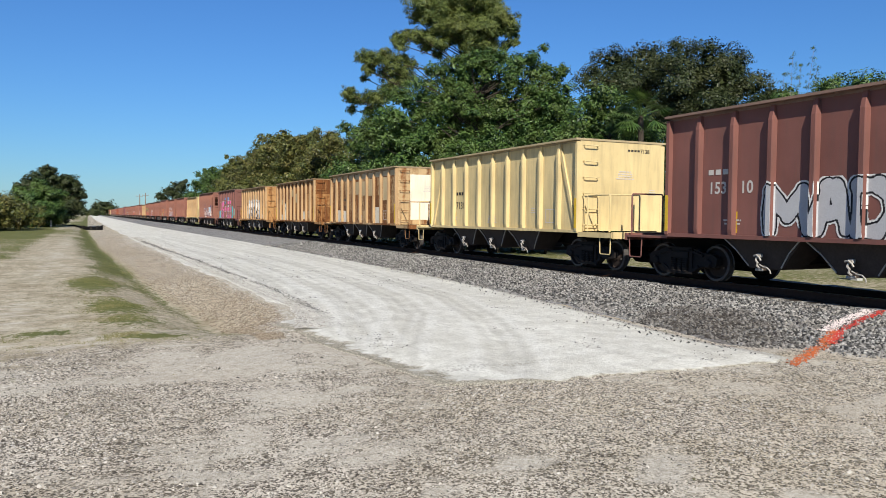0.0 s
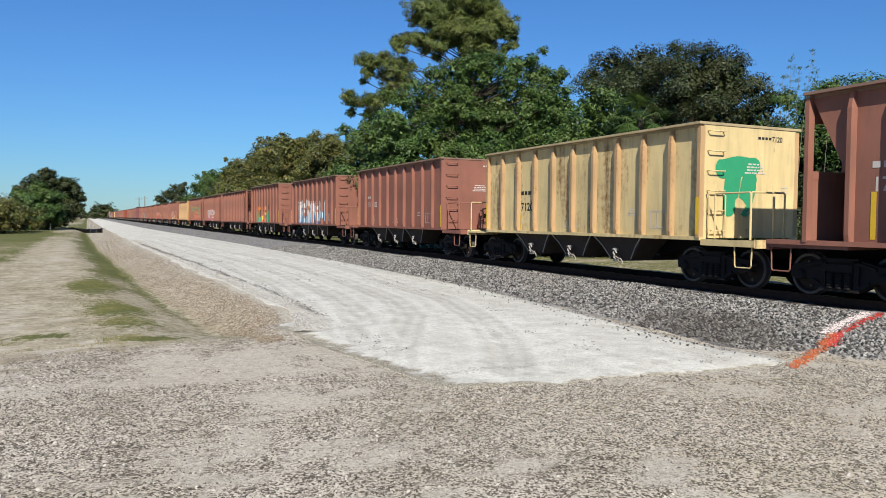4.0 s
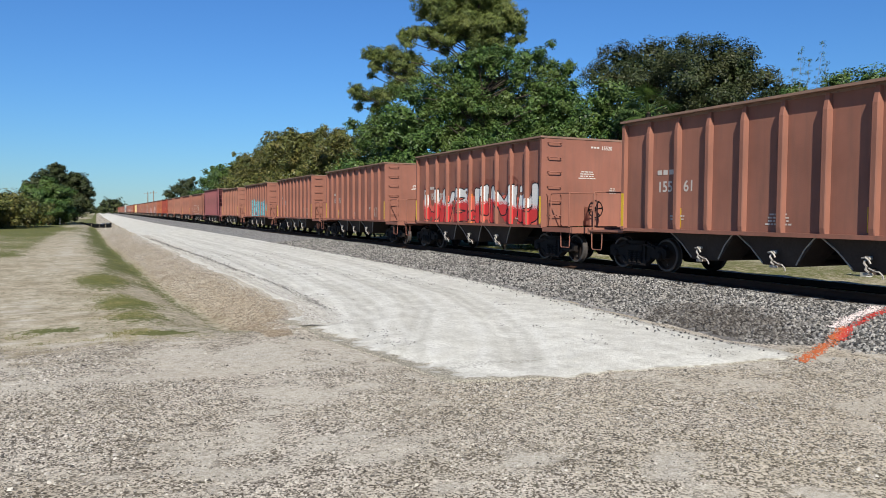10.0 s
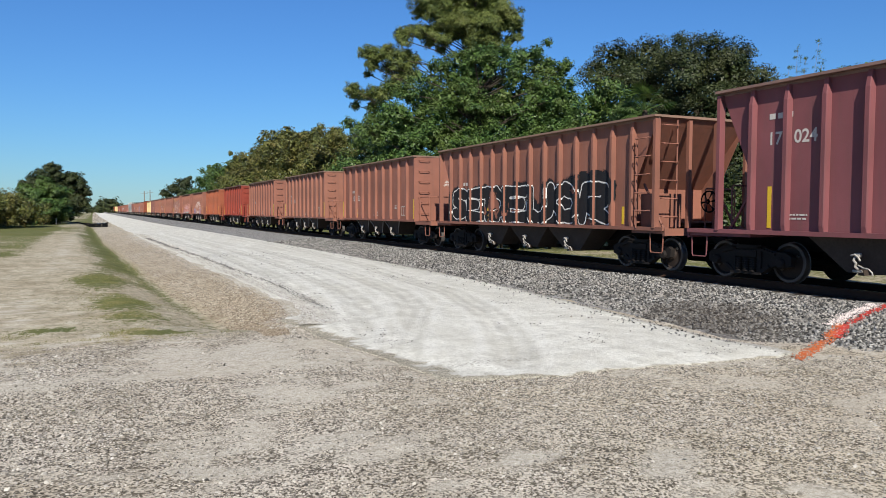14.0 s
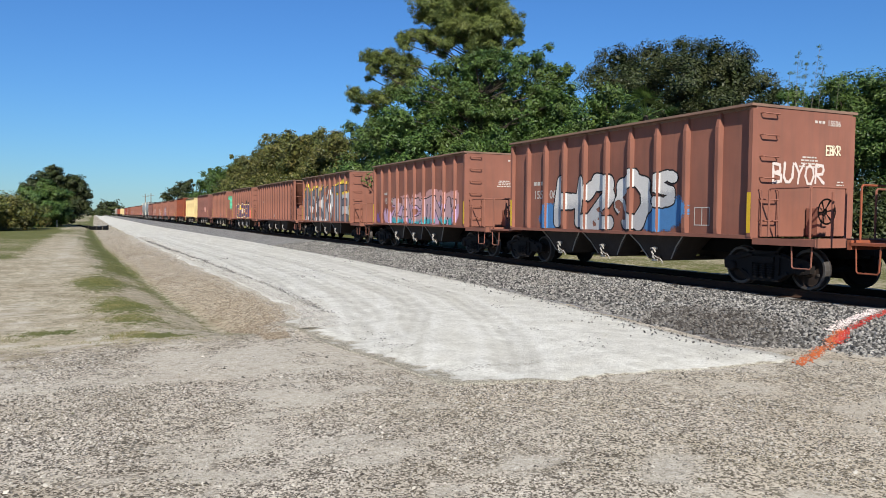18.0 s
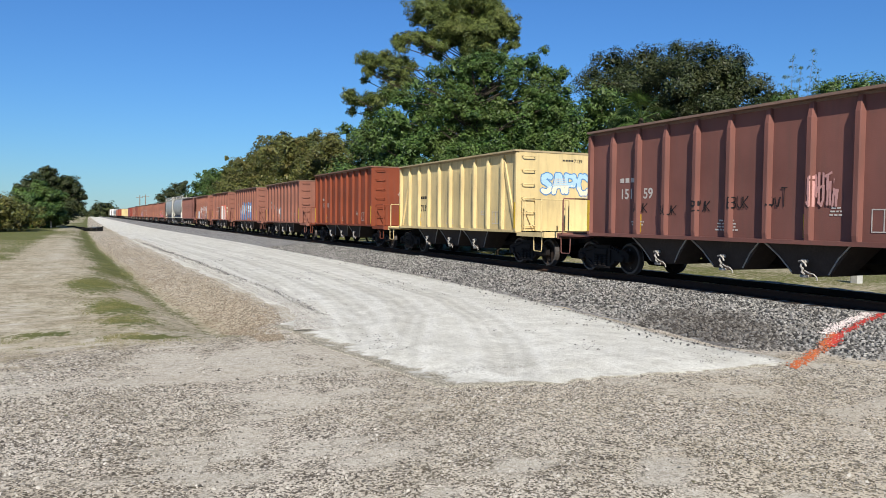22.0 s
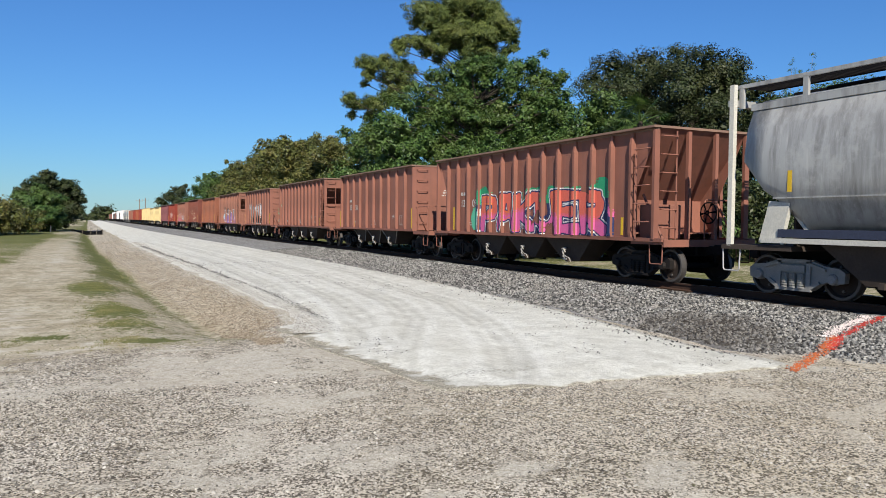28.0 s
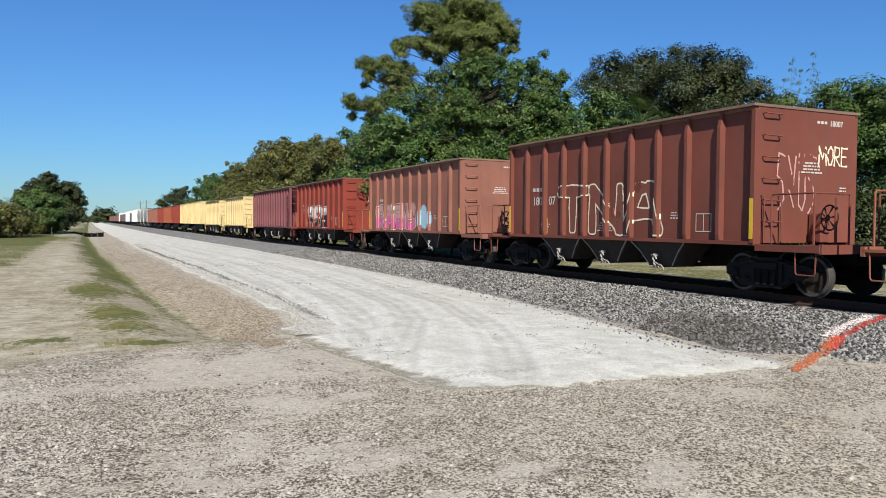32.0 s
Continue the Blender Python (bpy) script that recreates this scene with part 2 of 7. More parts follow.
def ballast_mat():
    m = Nodes("crushed_rock", 0.9, 0.0, 0.2)
    co = m.coords("Object")
    peb = m.node("ShaderNodeRGBToBW", Color=m.cells(co, 20.0)).outputs[0]
    c = m.mix(m.ramp(peb, 0.2, 0.85), (0.030, 0.030, 0.031), (0.36, 0.352, 0.335))
    c = m.mix(m.ramp(m.noise(co, 0.8, 5), 0.42, 0.7, 0, 0.5), c, (0.17, 0.145, 0.12))
    c = m.mix(m.ramp(m.noise(co, 5.0, 7, 0.75), 0.42, 0.62, 0, 0.55), c, (0.34, 0.335, 0.32))
    c = m.mix(m.ramp(m.noise(co, 2.6, 7, 0.75), 0.52, 0.66, 0, 0.5), c, (0.05, 0.05, 0.05))
    m.bump(peb, 0.9, 0.05)
    return m.color(soiled(m, c, co))


def stone_mat(name, dark, light, tint, power=1.0, soil=False):
    m = Nodes(name, 0.9, 0.0, 0.2)
    geo = m.n.new("ShaderNodeNewGeometry")
    r = m.math("POWER", geo.outputs["Random Per Island"], power)
    co = m.coords("Object")
    c = m.mix(r, dark, light)
    c = m.mix(m.ramp(m.noise(co, 0.9, 4), 0.4, 0.7, 0, 0.5), c, m.mix(r, c, tint))
    return m.color(soiled(m, c, co) if soil else c)


def leaf_mat(name, a, b, c2):
    m = Nodes(name, 0.5, 0.0, 0.3)
    r = m.n.new("ShaderNodeNewGeometry").outputs["Random Per Island"]
    co = m.coords("Object")
    c = m.mix(r, a, b)
    c = m.mix(m.ramp(m.noise(co, 0.7, 3), 0.45, 0.7, 0, 0.6), c, c2)
    tr = m.node("ShaderNodeBsdfTranslucent", Color=c)
    mx = m.n.new("ShaderNodeMixShader")
    mx.inputs[0].default_value = 0.07
    m.color(c)
    m.l.new(m.out.outputs[0], mx.inputs[1])
    m.l.new(tr.outputs[0], mx.inputs[2])
    m.l.new(mx.outputs[0], m.n["Material Output"].inputs[0])
    return m.mat


PAINT = car_paint()
GROUND, ROAD, BALLAST = ground_mat(), road_mat(), ballast_mat()
ROCK = stone_mat("ballast_stone", (0.024, 0.024, 0.024), (0.42, 0.405, 0.375), (0.13, 0.098, 0.072), 1.7, True)
PEBBLE = stone_mat("limestone_pebble", (0.055, 0.048, 0.040), (0.60, 0.56, 0.49), (0.33, 0.29, 0.225), 1.4)
DITCH_STONE = stone_mat("brown_gravel", (0.070, 0.052, 0.036), (0.42, 0.345, 0.25), (0.22, 0.155, 0.095))
RIM_STONE = stone_mat("pale_limestone", (0.14, 0.125, 0.105), (0.60, 0.575, 0.52), (0.38, 0.33, 0.25), 0.8)
PINE_LEAF = leaf_mat("pine_needles", (0.028, 0.052, 0.014), (0.155, 0.185, 0.044), (0.165, 0.175, 0.046))
BROAD_LEAF = leaf_mat("green_leaves", (0.012, 0.036, 0.009), (0.085, 0.150, 0.032), (0.110, 0.140, 0.034))
OAK_LEAF = leaf_mat("oak_leaves", (0.010, 0.020, 0.007), (0.054, 0.070, 0.022), (0.068, 0.066, 0.024))
SCRUB_LEAF = leaf_mat("scrub_leaves", (0.026, 0.040, 0.011), (0.140, 0.148, 0.036), (0.185, 0.135, 0.040))
GRASS_BLADE = leaf_mat("grass_blades", (0.055, 0.070, 0.018), (0.19, 0.18, 0.065), (0.30, 0.25, 0.12))
BARK = plain("bark", (0.052, 0.042, 0.033), 0.9, 0, 0.4, 3)
DARK_STEEL = plain("grimy_black_steel", (0.009, 0.008, 0.008), 0.72, 0.0, 0.4, 3)
TRUCK_STEEL = plain("dusty_cast_steel", (0.020, 0.017, 0.016), 0.7, 0.0, 0.4, 5)
BRIGHT_CAST = plain("bare_cast_steel", (0.26, 0.25, 0.235), 0.6, 0.2, 0.3, 5)
BROWN_WHEEL = plain("rusty_wheel_plate", (0.040, 0.030, 0.026), 0.7, 0.1, 0.35, 6)
TREAD = plain("polished_wheel_tread", (0.11, 0.10, 0.095), 0.5, 0.5, 0.25, 9)
RAIL_TOP = plain("polished_rail_head", (0.50, 0.48, 0.45), 0.3, 0.9, 0.12, 9)
RAIL_RUST = plain("rusty_rail_web", (0.060, 0.034, 0.024), 0.85, 0.1, 0.3, 6)
TIE_WOOD = plain("creosoted_oak", (0.035, 0.028, 0.023), 0.9, 0, 0.4, 6)
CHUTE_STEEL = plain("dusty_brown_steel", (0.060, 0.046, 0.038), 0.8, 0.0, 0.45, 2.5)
WORN_CAST = plain("worn_grey_casting", (0.36, 0.335, 0.30), 0.6, 0.15, 0.45, 14)


def tank_mat():
    m = Nodes("dull_aluminium_paint", 0.48, 0.2, 0.4)
    co, streak = m.coords("Object"), m.coords("Object", (1.6, 1.6, 0.18))
    c = m.mix(m.noise(co, 0.7, 5), (0.30, 0.30, 0.29), (0.41, 0.405, 0.385))
    c = m.mix(m.ramp(m.noise(streak, 2.2, 7, 0.68), 0.44, 0.66, 0, 0.65), c, (0.12, 0.11, 0.098))
    c = m.mix(m.ramp(m.noise(co, 1.6, 7, 0.7), 0.54, 0.66, 0, 0.5), c, (0.46, 0.45, 0.42))
    c = m.mix(m.ramp(m.noise(streak, 6.0, 5), 0.60, 0.74, 0, 0.55), c, (0.50, 0.49, 0.46))
    m.bump(m.noise(co, 0.9, 3), 0.25, 0.06)
    return m.color(c)


SILVER = tank_mat()
BEIGE = plain("off_white_steel", (0.52, 0.50, 0.44), 0.6, 0.0, 0.2, 3)
STENCIL = plain("white_stencil_paint", (0.50, 0.46, 0.42), 0.7, 0, 0.1, 10)
BLACK_STENCIL = plain("black_stencil_paint", (0.03, 0.03, 0.03), 0.7, 0, 0.1, 10)
YELLOW_TAPE = plain("yellow_reflector", (0.62, 0.40, 0.03), 0.45, 0, 0.2, 10)
SPRAY = {k: plain("spray_" + k, c, 0.55, 0, 0.15, 5) for k, c in {
    "white": (0.60, 0.59, 0.57), "black": (0.018, 0.018, 0.020), "silver": (0.42, 0.42, 0.43), "pink": (0.62, 0.12, 0.30),
    "mauve": (0.36, 0.10, 0.20), "cyan": (0.06, 0.36, 0.42), "blue": (0.07, 0.20, 0.42), "navy": (0.025, 0.035, 0.10), "green": (0.03, 0.27, 0.13),
    "mint": (0.11, 0.46, 0.29), "red": (0.55, 0.04, 0.04), "coral": (0.62, 0.13, 0.09), "orange": (0.72, 0.22, 0.03),
    "yellow": (0.72, 0.52, 0.06), "purple": (0.15, 0.09, 0.27), "grey": (0.12, 0.12, 0.14), "lilac": (0.50, 0.33, 0.47), "sky": (0.35, 0.52, 0.62),
    "cream": (0.70, 0.64, 0.47), "umber": (0.175, 0.060, 0.042), "rose": (0.50, 0.27, 0.25), "chalk": (0.62, 0.53, 0.50), "aqua": (0.24, 0.43, 0.33), "teal": (0.03, 0.12, 0.11), "pale": (0.46, 0.30, 0.32)}.items()}
MARK_RED = plain("marking_paint_red", (0.46, 0.045, 0.035), 0.8, 0, 0.3, 14)
MARK_WHITE = plain("marking_paint_white", (0.74, 0.64, 0.61), 0.8, 0, 0.2, 14)
MARK_ORANGE = plain("marking_paint_orange", (0.50, 0.13, 0.045), 0.8, 0, 0.3, 14)
FABRIC = plain("black_geotextile", (0.018, 0.018, 0.02), 0.8, 0, 0.3, 3)
POST_WOOD = plain("grey_wooden_pole", (0.20, 0.17, 0.14), 0.9, 0, 0.3, 4)
CONCRETE = plain("grey_concrete", (0.42, 0.42, 0.40), 0.9, 0, 0.2, 4)


# ---------------------------------------------------------------- mesh helpers
def finish(name, bm, mats):
    me = bpy.data.meshes.new(name)
    bm.normal_update()
    bm.to_mesh(me)
    bm.free()
    for mt in mats if isinstance(mats, (list, tuple)) else [mats]:
        me.materials.append(mt)
    return me


def part(name, bm, material, parent, label="", at=None):
    """One mesh object under a thing or a part; bm may be a finished mesh to share."""
    me = bm if isinstance(bm, bpy.types.Mesh) else finish(name, bm, material)
    ob = new(name, me)
    ob.parent = parent
    if at is not None:
        ob.matrix_parent_inverse = at if isinstance(at, Matrix) else Matrix.Translation(at)
    return tagged(ob, label)


def thing(name, label, category, group="", kind="", at=None, data=None):
    ob = new(name, data)
    if at is not None:
        ob.matrix_basis = at
    return tagged(ob, label, category, group, kind)


def box(bm, x0, x1, y0, y1, z0, z1, bevel=0.0):
    ret = bmesh.ops.create_cube(bm, size=1.0, matrix=Matrix.LocRotScale(((x0 + x1) / 2, (y0 + y1) / 2, (z0 + z1) / 2), None, (abs(x1 - x0), abs(y1 - y0), abs(z1 - z0))))
    if bevel:
        es = list({e for v in ret["verts"] for e in v.link_edges})
        bmesh.ops.bevel(bm, geom=es, offset=bevel, segments=1, affect="EDGES")
    return bm


def boxed(*a, **k):
    return box(bmesh.new(), *a, **k)


def tube(bm, pts, r, n=6, r2=None):
    """A round bar through the points."""
    pts = [Vector(p) for p in pts]
    rings = []
    for i, p in enumerate(pts):
        d = (pts[min(i + 1, len(pts) - 1)] - pts[max(i - 1, 0)]).normalized()
        u = d.orthogonal().normalized() if i == 0 else (u - d * u.dot(d)).normalized()
        w = d.cross(u)
        rr = r if r2 is None else r + (r2 - r) * i / max(1, len(pts) - 1)
        rings.append([bm.verts.new(p + rr * (math.cos(6.2832 * k / n) * u + math.sin(6.2832 * k / n) * w)) for k in range(n)])
    for a, b in zip(rings, rings[1:]):
        for k in range(n):
            bm.faces.new((a[k], a[(k + 1) % n], b[(k + 1) % n], b[k]))
    bm.faces.new(rings[0][::-1])
    bm.faces.new(rings[-1])
    return bm


def tubed(pts, r, n=6, r2=None):
    return tube(bmesh.new(), pts, r, n, r2)


def prism(bm, outline, x0, x1):
    """An outline in y, z drawn out from x0 to x1."""
    a = [bm.verts.new((x0, y, z)) for y, z in outline]
    b = [bm.verts.new((x1, y, z)) for y, z in outline]
    n = len(outline)
    bm.faces.new(a)
    bm.faces.new(b[::-1])
    for i in range(n):
        bm.faces.new((a[i], b[i], b[(i + 1) % n], a[(i + 1) % n]))
    bmesh.ops.recalc_face_normals(bm, faces=bm.faces)
    return bm


def lathe(bm, profile, n=24, mats=None):
    """A profile of (x, radius) turned about the x axis."""
    rings = [[bm.verts.new((x, r * math.cos(6.28319 * k / n), r * math.sin(6.28319 * k / n))) for k in range(n)] for x, r in profile]
    for i, (a, b) in enumerate(zip(rings, rings[1:])):
        for k in range(n):
            fc = bm.faces.new((a[k], a[(k + 1) % n], b[(k + 1) % n], b[k]))
            if mats:
                fc.material_index = mats[i]
    bm.faces.new(rings[0][::-1])
    bm.faces.new(rings[-1])
    return bm


def raw_mesh(name, verts, faces, mats, smooth=False):
    """Mesh from arrays: verts (n, 3), faces (m, k)."""
    verts, faces = np.asarray(verts, np.float32), np.asarray(faces, np.int32)
    me = bpy.data.meshes.new(name)
    m, k = faces.shape
    me.vertices.add(len(verts))
    me.vertices.foreach_set("co", verts.ravel())
    me.loops.add(m * k)
    me.loops.foreach_set("vertex_index", faces.ravel())
    me.polygons.add(m)
    me.polygons.foreach_set("loop_start", np.arange(0, m * k, k, dtype=np.int32))
    if smooth:
        me.polygons.foreach_set("use_smooth", np.ones(m, bool))
    for mt in mats if isinstance(mats, (list, tuple)) else [mats]:
        me.materials.append(mt)
    me.update(calc_edges=True)
    return me


def lumps(x, y, scale, seed=0.0):
    """Smooth value noise in about -1 .. 1 over arrays, in five octaves."""
    rng = np.random.RandomState(int(seed * 100) + 7)
    out = np.zeros(np.broadcast(x, y).shape)
    for o in range(5):
        grid = rng.uniform(-1, 1, (128, 128))
        a = rng.uniform(0, 6.2832)
        k = 1.9 ** o / (scale * 2.4)
        u = (x * math.cos(a) + y * math.sin(a)) * k + 31.7
        v = (y * math.cos(a) - x * math.sin(a)) * k + 17.3
        iu, iv = np.floor(u).astype(int), np.floor(v).astype(int)
        fu, fv = u - iu, v - iv
        fu, fv = fu * fu * (3 - 2 * fu), fv * fv * (3 - 2 * fv)
        i0, i1, j0, j1 = iu % 128, (iu + 1) % 128, iv % 128, (iv + 1) % 128
        out += 0.6 ** o * ((grid[i0, j0] * (1 - fu) + grid[i1, j0] * fu) * (1 - fv) + (grid[i0, j1] * (1 - fu) + grid[i1, j1] * fu) * fv)
    return out * 1.1


# ---------------------------------------------------------------- ground, road, track
TRACK_X, RAIL_Z = 14.06, 0.30


def ditch_x(y):
    return np.interp(y, [8, 12, 13.5, 16.1, 18.6, 29.6, 54, 95, 130], [2.2, 2.0, 1.94, 1.80, 1.57, 1.12, 0.31, -0.3, -0.4])


def road_left(y):
    return np.interp(y, [6.4, 7.5, 8.5, 10.5, 11.3, 12.5, 14.3, 17.4, 29, 48, 120, 260], [3.2, 3.1, 2.95, 2.62, 2.72, 3.05, 3.3, 3.25, 3.1, 2.77, 2.2, 1.6])


def toe_x(y):
    return np.interp(y, [2, 4, 5, 5.7, 6.4, 8, 9.4, 12.2, 15.6, 20, 30, 50, 118, 300], [12.2, 11.2, 9.8, 8.7, 7.7, 7.8, 7.95, 8.4, 8.75, 9.0, 9.2, 9.1, 7.8, 7.6])


def ground_z(x, y):
    z = 0.03 * lumps(x, y, 2.5, 1) + 0.014 * lumps(x, y, 1.3, 2)
    dx = x - ditch_x(y)
    half_r = np.maximum(0.5, road_left(y) - ditch_x(y))
    t = np.where(dx > 0, dx / half_r, -dx / 1.3)
    depth = 0.33 * np.clip((y - 11.0) / 2.2, 0, 1) * np.clip((160 - y) / 60, 0, 1)
    z = z - depth * np.clip(1 - t, 0, 1) ** 1.25
    under = np.clip((x - road_left(y) - 0.15) / 0.3, 0, 1) * np.clip((19.0 - x) / 1.0, 0, 1) * np.clip((y - 7.0 + 0.0 * x) / 1.0, 0, 1)
    far = np.clip((np.hypot(x, y) - 150) / 300, 0, 1)
    return z * (1 - 0.8 * under) * (1 - far) - 0.06 * under


def spread(lo, a, b, hi, step, grow):
    mid = list(np.arange(a, b + 1e-6, step))
    left, right, s = [], [], step
    p = a
    while p > lo:
        s *= grow
        p -= s
        left.append(p)
    p, s = b, step
    while p < hi:
        s *= grow
        p += s
        right.append(p)
    return np.array(left[::-1] + mid + right)


def sheet(name, xs, ys, zfun, mat):
    X, Y = np.meshgrid(xs, ys)
    Z = zfun(X, Y)
    n, m = X.shape
    idx = np.arange(n * m).reshape(n, m)
    f = np.stack([idx[:-1, :-1], idx[:-1, 1:], idx[1:, 1:], idx[1:, :-1]], -1).reshape(-1, 4)
    return raw_mesh(name, np.stack([X, Y, Z], -1).reshape(-1, 3), f, mat, True), X, Y


def bare(x, y):
    """Where sand lies open between the gravel: above 0 open, below 0 stony."""
    b = 0.40 * lumps(x * 0.8, y * 1.1, 0.55, 31) + 0.38 * lumps(x, y, 0.16, 32) - 0.17
    b = b + 0.55 * np.exp(-(((x - 0.8) / 2.4) ** 2 + ((y - 8.6) / 1.1) ** 2)) + 0.3 * np.exp(-(((x + 1.0) / 1.4) ** 2 + ((y - 9.5) / 0.5) ** 2))
    b = b + 1.1 * np.exp(-(((x - 2.75) / 0.30) ** 2 + ((y - 4.6) / 0.32) ** 2)) + 0.6 * np.exp(-(((x - 2.0) / 0.4) ** 2 + ((y - 7.0) / 0.25) ** 2))
    b = b + 0.5 * np.exp(-(((x - 1.6) / 0.6) ** 2 + ((y - 5.4) / 0.35) ** 2)) - 0.5 * np.exp(-(((x - 0.1) / 0.8) ** 2 + ((y - 6.7) / 0.9) ** 2))
    b = b - 0.45 * np.exp(-(((x - 0.0) / 0.5) ** 2 + ((y - 9.4) / 1.0) ** 2)) - 0.4 * np.exp(-(((x + 2.2) / 1.2) ** 2 + ((y - 8.3) / 0.5) ** 2))
    for px, py, w, d in ((0.63, 8.26, 0.55, 0.22), (1.04, 7.5, 0.35, 0.16), (1.45, 7.3, 0.30, 0.14), (1.48, 5.59, 0.22, 0.14), (0.67, 4.85, 0.16, 0.10), (1.88, 5.6, 0.26, 0.12), (1.0, 5.08, 0.30, 0.10), (2.03, 4.32, 0.30, 0.16)):
        b = b + 0.6 * np.exp(-(((x - px) / w) ** 2 + ((y - py) / d) ** 2))
    right = np.clip((x - 2.8) / 1.0, 0, 1) * np.clip((8 - y) / 1.0, 0, 1)
    return b - 0.12 * right + 0.42 * right * lumps(x * 0.5 + y * 0.35, y, 0.30, 33)


def build_ground():
    me, X, Y = sheet("ground", spread(-2500, -8, 20, 2500, 0.14, 1.2), spread(-300, 1.5, 36, 4000, 0.14, 1.1), ground_z, GROUND)
    n1, n2 = lumps(X, Y, 2.2, 3), lumps(X, Y, 0.8, 4)
    dx = X - ditch_x(Y)
    gravel = np.clip((12.5 - Y + 1.5 * n1) / 4, 0, 1) * 0.9
    slope = np.clip((dx - 0.15) / 0.3, 0, 1) * np.clip((Y - 10.5) / 1.5, 0, 1) * np.clip((road_left(Y) + 0.3 - X) / 0.3, 0, 1)
    part_way = dx / np.maximum(0.5, road_left(Y) - ditch_x(Y))
    shoulder = np.clip((Y - 11.0) / 1.5, 0, 1) * np.clip((part_way - 0.88 - 0.10 * n2) / 0.12, 0, 1) * (X < road_left(Y) + 0.5)
    slope = slope * (1 - shoulder)
    gravel = np.maximum(gravel, slope * 0.8)
    # grass: the near bank in patches, and the open field further off
    bank = np.exp(-((dx + 0.10) / (0.22 + 0.25 * np.clip((Y - 14) / 12, 0, 1))) ** 2) * np.clip((Y - 10.8) / 2, 0, 1)
    bank2 = np.exp(-((dx + 1.0) / 0.55) ** 2) * np.clip((Y - 11.5) / 2, 0, 1) * np.clip(0.2 + 1.2 * n1, 0, 1)
    patch = 0 * X
    for x, y, w, d, k in ((0.08, 20.8, 0.62, 2.6, 1.0), (0.45, 15.5, 0.50, 1.1, 0.95), (0.8, 11.5, 0.40, 0.24, 1.0), (-0.6, 12.3, 0.50, 0.26, 0.8), (0.45, 13.3, 0.45, 0.8, 0.5), (0.55, 33.0, 0.42, 9.0, 0.5), (0.0, 48.0, 0.6, 12.0, 0.35)):
        patch = patch + k * np.exp(-(((X - x) / w) ** 2 + ((Y - y) / d) ** 2))
    field = np.clip((-X - 2.2 - 0.012 * (Y - 28)) / 0.8, 0, 1) * np.clip((Y - 27) / 5, 0, 1) + np.clip((Y - 48) / 26, 0, 1) * (X < 2.2)
    grass = np.clip((0.34 + 0.22 * np.clip((Y - 14) / 5, 0, 1)) * bank + 0.27 * bank2 + 1.05 * patch + 0.56 * field * np.clip(0.85 + 0.55 * n1, 0.3, 1.3), 0, 1) + 0.12 * n2
    grass = grass + 0.09 * (dx < 0) * np.clip((Y - 11) / 1.0, 0, 1)
    grass *= (1 - 0.85 * slope) * (1 - shoulder)
    grass = np.where(X > 17.5, 0.72 + 0.25 * n1, grass)
    grass = np.where((Y < 10.6), np.minimum(grass, 0.1), grass)
    front = np.where((X > 2.4) & (X < 8.2), np.abs(Y - road_front(np.clip(X, 2.5, 8.5)) + 0.1), 9)
    dust = np.where(Y < 12.5, 0.42 + 0.75 * bare(X, Y), 0.45 * np.clip(1 - np.abs(X + 1.2) / 1.8, 0, 1) + 0.15 * n1) + 0.35 * np.exp(-(front / 0.22) ** 2) + 0.8 * shoulder
    col = np.stack([np.clip(grass, 0, 1), np.clip(gravel, 0, 1), np.clip(dust, 0, 1), np.clip(slope * (1 - 0.65 * np.clip((Y - 14) / 12, 0, 1)) + 0.45 * np.clip((X - 2.6) / 1.5, 0, 1) * (Y < 7), 0, 1)], -1).reshape(-1)
    at = me.color_attributes.new("cover", "FLOAT_COLOR", "POINT")
    at.data.foreach_set("color", col.astype(np.float32))
    thing("ground", "dry sandy ground with gravel, sparse grass and a shallow ditch", "ground", kind="structure", data=me)


def road_front(x):
    return np.interp(x, [2.5, 2.9, 3.2, 3.8, 4.6, 6.3, 7.6, 8.5], [10.2, 8.3, 6.95, 6.72, 6.58, 6.48, 6.42, 6.55])


def way_off(x, y, pts):
    """Distance of places from a line of points."""
    best = np.full(x.shape, 99.0)
    for (ax, ay), (bx, by) in zip(pts, pts[1:]):
        dx, dy = bx - ax, by - ay
        t = np.clip(((x - ax) * dx + (y - ay) * dy) / (dx * dx + dy * dy), 0, 1)
        best = np.minimum(best, np.hypot(x - ax - t * dx, y - ay - t * dy))
    return best


RUTS = [[(5.6, 60), (6.4, 40), (6.7, 31), (6.5, 23), (6.2, 18), (5.8, 14.7), (5.1, 12.1), (4.0, 9.9), (3.2, 8.2)],
        [(8.3, 60), (8.4, 36), (8.0, 25), (7.3, 18.5), (6.9, 14.3), (6.1, 11.3), (5.3, 9.2), (4.4, 7.4)],
        [(4.0, 60), (4.6, 30), (4.3, 20), (3.8, 14), (3.7, 11.9), (3.3, 9.6)],
        [(5.0, 60), (5.6, 34), (5.4, 22), (4.9, 16), (4.3, 12.6), (3.6, 10.0)]]


